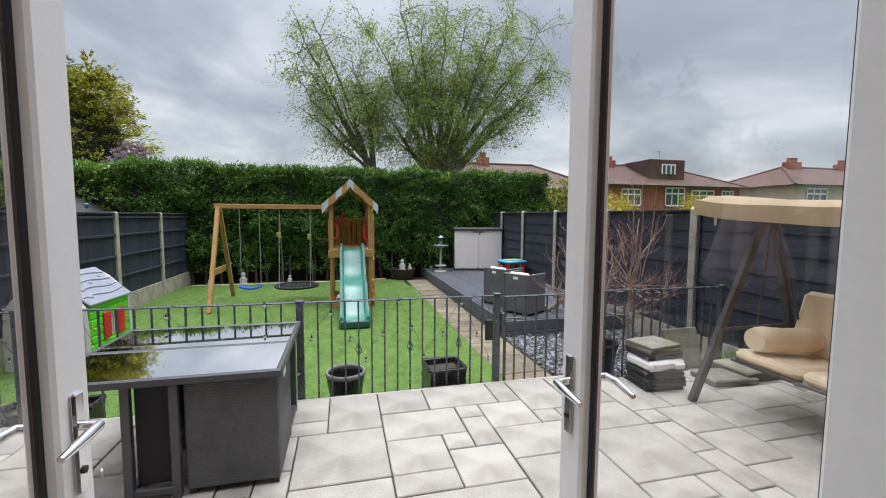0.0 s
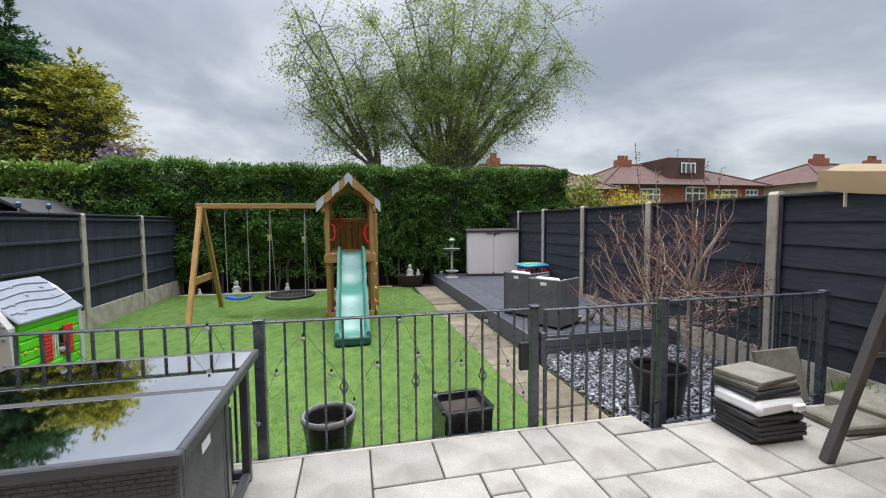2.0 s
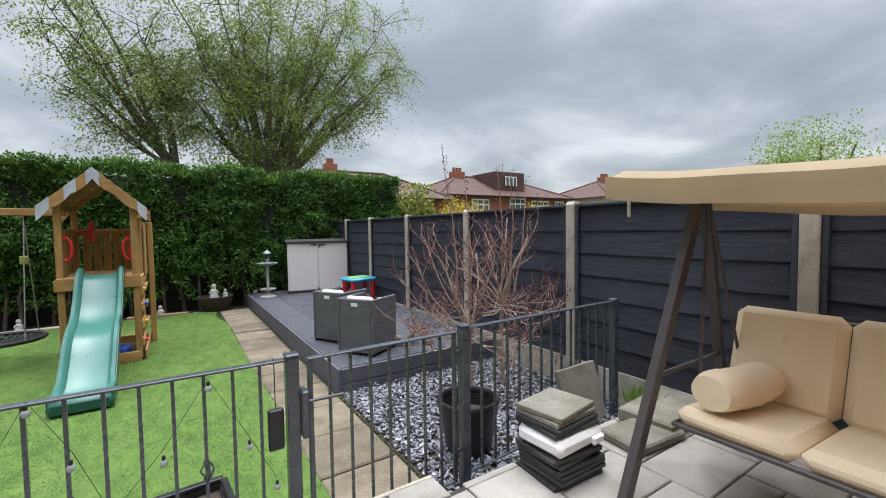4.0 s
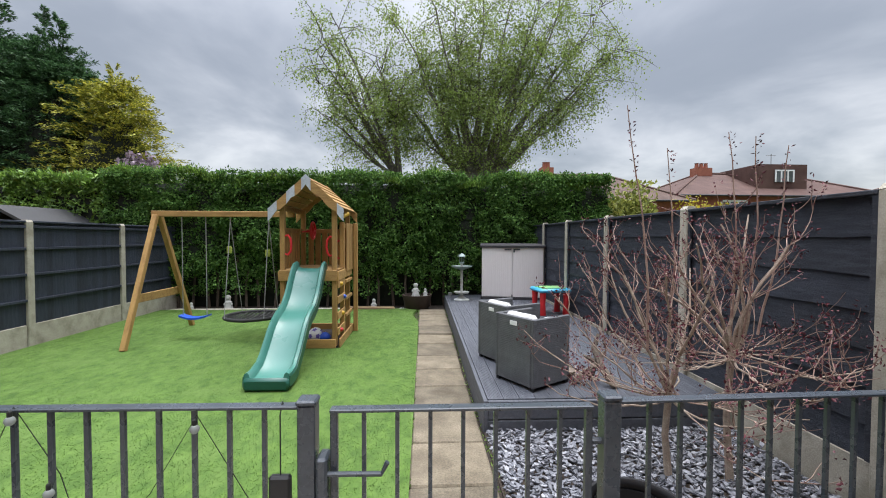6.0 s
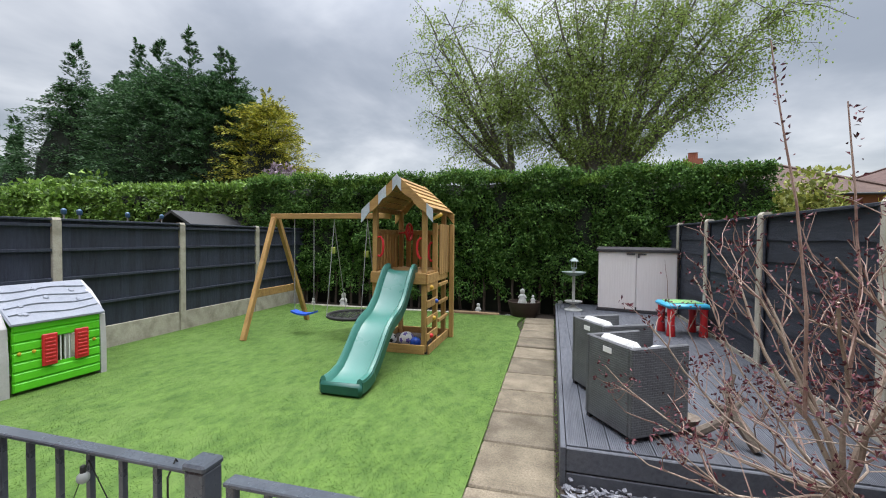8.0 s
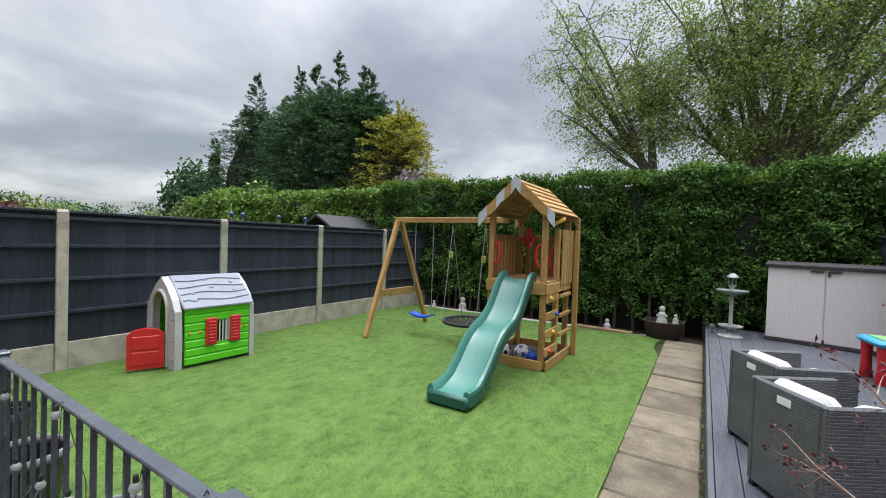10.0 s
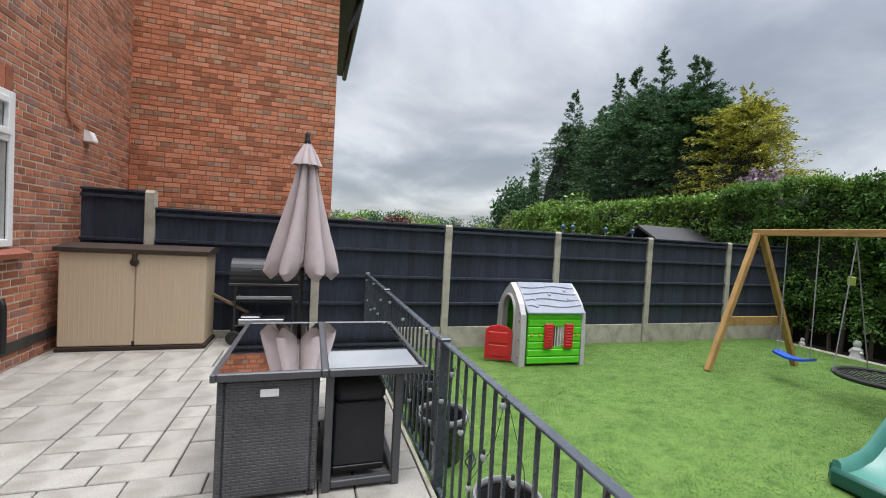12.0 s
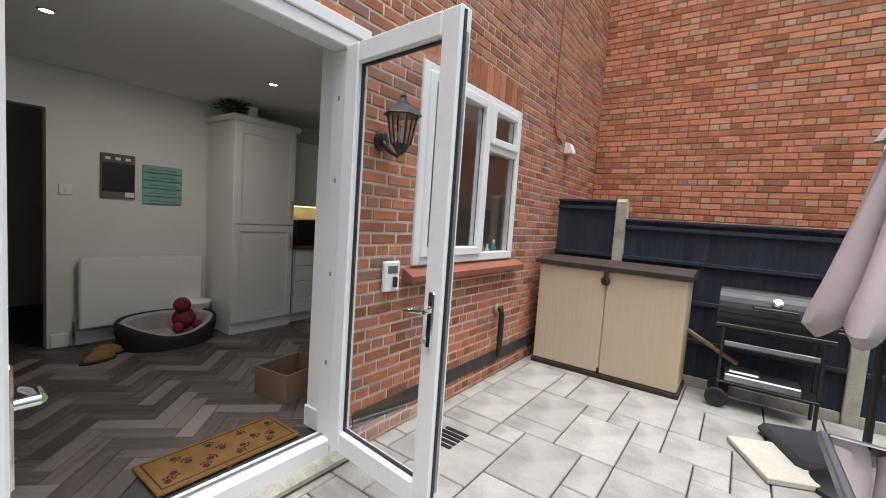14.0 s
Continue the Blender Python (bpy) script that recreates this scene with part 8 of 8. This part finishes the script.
house("detached_house", 5.6, 15.2, 22.5, 6.5, 3.3, 4.95, 2.6, M_FARBRICK, M_TILE2, [(0, 1.8, 1.6, 1.1)], "brown tiled house roof showing above the hedge", ((-1.3, 3.2, 0.35, 0.4),))
house("bungalow", -36.0, -27.0, 3.0, 6.0, 1.4, 2.5, 1.5, M_FARBRICK, M_TILE, [(0, 0.4, 1.6, 0.9)], "distant red roofed bungalow beyond the gardens")
house("bungalow", -44.0, -34.0, 13.0, 6.0, 1.3, 2.1, 1.5, M_RENDER, M_RENDER, [(0, 0.4, 1.6, 0.8)], "distant low pale roofed building beyond the gardens")
ns_ = thing("neighbour_shed", "low garden shed with grey felt roof beyond the fence", "shed", pose(-6.2, 11.9, -0.36))
part("wall", G().box(-0.9, -1.15, 0, 0.9, 1.15, 1.75), M_TWIG, ns_)
part("roof", G().prism([(-1.05, 1.72), (0, 2.3), (1.05, 1.72), (1.05, 1.78), (0, 2.36), (-1.05, 1.78)], "y", -1.3, 1.3), M_DKSLAB, ns_, "grey felted roof")
M_BTL = material("blue_bottle", (0.05, 0.12, 0.22), (0.07, 0.15, 0.25), 0.3, 5, 60, 0.1, 0)
for y in (7.05, 7.25, 7.95, 8.55):
    sb = thing("garden_stake", "dark stake topped by a small blue bottle cap", "stake", pose(-4.1, y, -0.36))
    part("stake", G().tube([(0, 0, 0), (0, 0, 2.04)], 0.012, 6), M_STEEL, sb)
    part("cap", G().lathe([(0.02, 2.04), (0.035, 2.06), (0.035, 2.11), (0.01, 2.13)], 10), M_BTL, sb, smooth=True)

# ---- bare shrubs in the slate bed ----
M_BARE = material("pale_bare_bark", (0.42, 0.34, 0.265), (0.27, 0.2, 0.15), 0.8, 12, 90, 0.25, 0.2)
M_BARE_R = material("red_young_twig", (0.38, 0.27, 0.21), (0.23, 0.13, 0.105), 0.7, 12, 90, 0.2, 0.1)
M_BUD = material("dark_red_bud", (0.12, 0.022, 0.03), (0.08, 0.015, 0.022), 0.6, 8, 40, 0.2, 0, spread=0.4, by="island")


def bare_shrub(x, y, head, stems, arms, whips, arcs, seed, label):
    """A pruned shrub: a short trunk, a vase of pale stems and low arching side branches tipped with buds."""
    s = thing("bare_shrub", label, "shrub", pose(x, y, -0.25), "bare shrubs")
    r = random.Random(seed)
    fine = G()
    buds_c, buds_d = [], []
    part("trunk", G().tube([(0.02, 0, 0), (0.0, 0.02, head * 0.5), (0.01, 0.0, head)], [0.026, 0.021, 0.023], 8), M_BARE, s, smooth=True)

    def tuft(p, k, size):
        for _ in range(k):
            buds_c.append(p + Vector((r.gauss(0, 0.014), r.gauss(0, 0.014), r.gauss(0, 0.014))) * size)
            buds_d.append((r.gauss(0, 1), r.gauss(0, 1), r.gauss(0.6, 0.6)))

    def branch(p, d, length, rad, rise, n=6, wander=0.16):
        pts, q, e = [p.copy()], p.copy(), d.normalized()
        for k in range(n):
            e = (e + Vector((r.gauss(0, wander), r.gauss(0, wander), rise / n + r.gauss(0, wander * 0.6)))).normalized()
            q = q + e * length / n
            pts.append(q.copy())
        return pts, [rad * (1 - 0.62 * k / n) for k in range(n + 1)], e

    def twig(p, d, length, depth):
        pts, radii, e = branch(p, d, length, 0.004 if depth == 0 else 0.0027, 0.35, 4, 0.2)
        fine.tube(pts, radii, 4)
        for k in range(1, 5):
            if r.random() < 0.6:
                tuft(pts[k], 1, 1.0)
        if r.random() < 0.75:
            tuft(pts[-1], 5, 1.4)
        if depth == 0:
            for k in range(2):
                a = Vector((r.gauss(0, 1), r.gauss(0, 1), r.uniform(0, 0.9))).normalized()
                twig(pts[r.choice((2, 3, 4))], e * 0.6 + a * 0.7, length * r.uniform(0.4, 0.7), 1)

    def limb(d, length, rad, rise, twigs):
        pts, radii, e = branch(Vector((0.01, 0, head - r.uniform(0, 0.07))), d, length, rad, rise)
        part("branch", G().tube(pts, radii, 6), M_BARE, s, smooth=True)
        for k in range(twigs):
            i = r.choice((2, 3, 3, 4, 5, 6))
            a = Vector((r.gauss(0, 1), r.gauss(0, 1), r.uniform(-0.1, 0.9))).normalized()
            twig(pts[i], (pts[i] - pts[i - 1]).normalized() * 0.6 + a * 0.75, r.uniform(0.18, 0.42), 0)

    for k in range(stems):
        a = k * 2.4 + seed
        lean = r.uniform(0.1, 0.5)
        limb(Vector((lean * math.cos(a), lean * math.sin(a), 1)), r.uniform(0.7, 1.0), 0.0135, 0.3, 6)
    for k in range(arms):
        a = 2 * math.pi * k / arms + seed + r.uniform(-0.2, 0.2)
        limb(Vector((math.cos(a), math.sin(a), r.uniform(-0.1, 0.3))), r.uniform(0.45, 0.85), 0.0062, 0.12, 5)
    for wx, wy, wz, top in whips:
        base, tip = Vector((wx * 0.5, wy * 0.5, wz)), Vector((wx, wy, top))
        pts = [base.lerp(tip, u) + Vector((0.03 * math.sin(4 * u), r.gauss(0, 0.008), 0)) for u in np.linspace(0, 1, 8)]
        part("branch", G().tube(pts, [0.009 - 0.0009 * k for k in range(8)], 5), M_BARE_R, s, "thin reddish shoot")
        for k in range(16):
            tuft(base.lerp(tip, r.uniform(0.6, 1.0)), 2, 1.0)
    for ax, ay, az in arcs:
        # long shoots that bow outwards and turn up at the tip
        foot, tip = Vector((0.0, 0.0, head - 0.05)), Vector((ax, ay, az))
        low = foot.lerp(tip, 0.55) + Vector((0, 0, -0.2))
        pts = [((1 - u) ** 2) * foot + 2 * u * (1 - u) * low + u * u * tip + Vector((r.gauss(0, 0.008), r.gauss(0, 0.008), r.gauss(0, 0.006))) for u in np.linspace(0, 1, 10)]
        part("branch", G().tube(pts, [0.0085 - 0.00065 * k for k in range(10)], 6), M_BARE, s, smooth=True)
        tuft(pts[-1], 10, 1.6)
        for k in range(4):
            a = Vector((r.gauss(0, 1), r.gauss(0, 1), r.uniform(0.2, 1.0))).normalized()
            twig(pts[r.choice((4, 5, 6, 7, 8))], (tip - low).normalized() * 0.6 + a * 0.6, r.uniform(0.14, 0.32), 0)
    tagged(part("fine_twig", fine, M_BARE_R, s, "thin pinkish twigs"), kind="stuff")
    n = len(buds_c)
    tagged(part("bud", scatter_mesh("bud", np.array(buds_c), np.array(buds_d), rng.normal(0, 1, (n, 3)), rng.uniform(0.014, 0.034, n), rng.uniform(0.008, 0.016, n), 0.4), M_BUD, s, "small dark red buds"), kind="stuff")
    return s


bare_shrub(3.73, 4.9, 0.62, 6, 10, [(-0.3, -0.03, 0.9, 2.5), (0.03, 0.06, 0.9, 2.25)], [(-0.92, 0.25, 0.98), (-0.75, 0.05, 1.25), (-0.7, -0.3, 0.8), (-0.45, 0.4, 1.45), (-0.85, -0.1, 0.7), (0.1, -0.75, 0.75)], 3, "leafless low branching shrub with dark red buds in slate")
bare_shrub(4.12, 4.85, 0.9, 7, 9, [(0.03, 0.05, 1.0, 2.35), (0.13, -0.05, 1.0, 2.3), (0.38, 0.0, 1.0, 2.25)], [(-0.6, -0.25, 1.0), (0.4, -0.6, 1.0), (-0.1, -0.8, 0.9)], 8, "leafless taller vase shaped shrub in the slate bed")
bt_ = np.random.default_rng(15)
N = 240
c = np.stack([bt_.normal(4.35, 0.08, N), bt_.normal(3.42, 0.06, N), np.full(N, 0.02)], 1)
solid("weed_tuft", scatter_mesh("weed_tuft", c, np.stack([bt_.normal(0, 0.4, N), bt_.normal(0, 0.4, N), np.ones(N)], 1), bt_.normal(0, 1, (N, 3)), bt_.uniform(0.06, 0.16, N), bt_.uniform(0.006, 0.012, N), 0.1), M_LEAF_T, "tuft of green weeds by the fence", "weeds", kind="stuff")

# ---- pieces of floors and pavements ----
# patio slabs of four sizes laid in a random coursed pattern
SZ, U = [(3, 2), (3, 3), (2, 3), (2, 2), (4, 3), (3, 4), (2, 1), (3, 2), (2, 2)], 0.2
pr = random.Random(12)
cols, rows_ = 42, 17
taken, slab_cache, made = set(), {}, 0
X0, Y1 = FENCE_L + 0.065, 3.555
# plan of the slabs, one letter to a slab, dots where the pattern runs on at random
PLAN = """
.................XXAABBCCCGHHII...........
.................XXAABBCCCGHHJJKK.........
.................YYAADDDEFFHHJJKKLLL......
..................TTTDDDQFFVWWWKKLLLMMM...
..................TTTSSRQUUUWWWPNNOOMMM...
..................TTTSS..UUU....NNOO......
.........rr...............................
......ppqrr.x.............................
...sssppoovvvw............................
...lllnnoovvv.............................
...lllmhhhttu.............................
...jjjihhhgggyyy..........................
...jjjcccdgggyyy..........................
...kkkcccdef..............................
...ZZZaabb.f..............................
...ZZZaabb.f..............................
..........................................
""".split()
named = {}
for j, line in enumerate(PLAN):
    for i, ch in enumerate(line):
        if ch != ".":
            named.setdefault(ch, []).append((i, j))
fixed = {min(c, key=lambda q: (q[1], q[0])): c for c in named.values()}
laid = {c for group_ in named.values() for c in group_}
for j in range(rows_):
    for i in range(cols):
        if (i, j) in taken:
            continue
        if (i, j) in fixed:
            cells = fixed[i, j]
            w, d = max(c[0] for c in cells) - i + 1, max(c[1] for c in cells) - j + 1
        else:
            opts = SZ[:]
            pr.shuffle(opts)
            for w, d in opts + [(2, 1), (1, 2), (1, 1)]:
                cells = [(i + a, j + b) for a in range(w) for b in range(d)]
                if all(c not in taken and c not in laid and c[0] < cols and c[1] < rows_ for c in cells):
                    break
        taken.update(cells)
        xa, xb = X0 + i * U, min(X0 + (i + w) * U, FENCE_R - 0.06)
        yb, ya = Y1 - j * U, max(Y1 - (j + d) * U, WALL_Y + 0.015)
        if xb > 2.46 and yb > 3.41:
            if xa > 2.2:
                yb = 3.41
            else:
                xb = min(xb, 2.46)
        if xb - xa < 0.05 or yb - ya < 0.05:
            continue
        key = (round(xb - xa, 2), round(yb - ya, 2))
        if key not in slab_cache:
            a, b = key[0] / 2 - 0.0045, key[1] / 2 - 0.0045
            slab_cache[key] = G().box(-a, -b, -0.03, a, b, 0.0, 0.006).mesh("slab")
        s = part("slab", slab_cache[key], M_SLAB, patio)
        s.location = ((xa + xb) / 2, (ya + yb) / 2, pr.uniform(-0.002, 0.002))
        s.rotation_euler = (pr.uniform(-0.002, 0.002), pr.uniform(-0.002, 0.002), pr.uniform(-0.003, 0.003))
part("edge_strip", G().box(FENCE_L + 0.06, 3.562, -0.3, 2.46, 3.59, -0.006, 0.004), M_CONC, patio, "pale concrete edge of the patio")

# flags of the path
y, k = 3.68, 0
while y < 11.5:
    L = pr.uniform(0.56, 0.64)
    f = part("flag", G().box(-0.285, -L / 2 + 0.012, -0.04, 0.285, L / 2 - 0.012, 0.0, 0.012), M_PATH, path)
    f.location = (2.29 + pr.uniform(-0.01, 0.01), y + L / 2, -0.232 + pr.uniform(-0.008, 0.008))
    f.rotation_euler = (pr.uniform(-0.012, 0.012), pr.uniform(-0.012, 0.012), pr.uniform(-0.015, 0.015))
    y += L
N = 900
side = rng.uniform(0, 1, N) < 0.5
c = np.stack([np.where(side, 2.0, 2.585) + rng.normal(0, 0.012, N), rng.uniform(3.7, 11.5, N), np.full(N, -0.245)], 1)
solid("path_moss", scatter_mesh("path_moss", c, np.stack([rng.normal(0, 0.7, N), rng.normal(0, 0.7, N), np.ones(N)], 1), rng.normal(0, 1, (N, 3)), rng.uniform(0.01, 0.035, N), rng.uniform(0.006, 0.012, N)), M_LEAF_T, "moss and fine weeds along the path edges", "moss", kind="stuff")

# grooved deck boards
bw = (4.72 - 2.637) / 15
prof_ = [(0.003, -0.026), (0.003, -0.002), (0.006, 0.0)]
gr = 9
for q in range(gr):
    a = 0.012 + q * (bw - 0.024) / gr
    st_p = (bw - 0.024) / gr
    prof_ += [(a, 0.0), (a + 0.001, -0.0035), (a + st_p * 0.42, -0.0035), (a + st_p * 0.42 + 0.001, 0.0)]
prof_ += [(bw - 0.006, 0.0), (bw - 0.003, -0.002), (bw - 0.003, -0.026)]
board_me = G().prism(prof_, "y", 5.675, 12.04).mesh("deck_board")
for k in range(15):
    b = part("deck_board", board_me, M_DECK, dk)
    b.location = (2.637 + k * bw, 0, DECK + pr.uniform(-0.001, 0.001))

# slate chippings
M_SLATE = material("blue_grey_slate", (0.19, 0.195, 0.218), (0.12, 0.125, 0.145), 0.55, 9, 80, 0.2, 0.15, spread=0.35, by="island", c3=(0.26, 0.262, 0.28))
N = 8200
c = np.stack([rng.uniform(2.62, 4.7, N), rng.uniform(3.44, 5.63, N), -0.245 + np.abs(rng.normal(0, 0.016, N))], 1)
keep = ~((c[:, 0] < 2.74) & (c[:, 1] < 3.8) & (rng.uniform(0, 1, N) < 0.5))
c = c[keep]
N = len(c)
w, l = rng.uniform(0.014, 0.032, N), rng.uniform(0.022, 0.058, N)
ang, tx, ty = rng.uniform(0, 6.28, N), rng.normal(0, 0.3, N), rng.normal(0, 0.3, N)
base = np.array([(-0.5, -0.35), (0.1, -0.5), (0.5, -0.1), (0.35, 0.45), (-0.3, 0.4)])
vs, fs = [], []
for k in range(N):
    ca, sa = math.cos(ang[k]), math.sin(ang[k])
    o = len(vs)
    for h_ in (0.0, 0.007):
        for bx_, by_ in base:
            u, v = bx_ * l[k], by_ * w[k]
            px, py = u * ca - v * sa, u * sa + v * ca
            vs.append((c[k, 0] + px, c[k, 1] + py, c[k, 2] + h_ + px * tx[k] + py * ty[k]))
    fs.append(tuple(o + 5 + j for j in range(5)))
    fs += [(o + j, o + (j + 1) % 5, o + 5 + (j + 1) % 5, o + 5 + j) for j in range(5)]
chips = bpy.data.meshes.new("slate_chippings")
chips.from_pydata(vs, [], fs)
solid("slate_chippings", chips, M_SLATE, "loose blue grey slate chippings covering the bed", "chippings", kind="stuff")

# herringbone planks of the kitchen floor
pw, plen = 0.1, 0.4
plank = G().box(0.001, 0.001, -0.012, plen - 0.001, pw - 0.001, 0.0, 0.0015).mesh("plank")
r45 = Matrix.Rotation(radians(45), 3, "Z")
count = 0
for a in range(-40, 41):
    for b in range(-14, 15):
        for turn_ in (0, 1):
            # courses step by one plank width along the diagonal
            ux, uy = a * pw + b * plen, a * pw - b * plen
            off = Vector((ux, uy, 0)) if not turn_ else Vector((ux + pw, uy + pw, 0))
            ang_ = 45 + (90 if turn_ else 0)
            p = r45 @ off
            if -1.9 < p.x < 1.5 and -2.8 < p.y < 0.3:
                q = p + Vector((-0.2, 0, 0))
                tip = q + Matrix.Rotation(radians(ang_), 3, "Z") @ Vector((plen, 0, 0))
                if max(q.y, tip.y) > 0.12 or min(q.y, tip.y) < -3.2:
                    continue
                if count >= 300:
                    continue
                f = part("plank", plank, M_PLANK, kf)
                f.location = (q.x, q.y, F0)
                f.rotation_euler = (0, 0, radians(ang_))
                count += 1
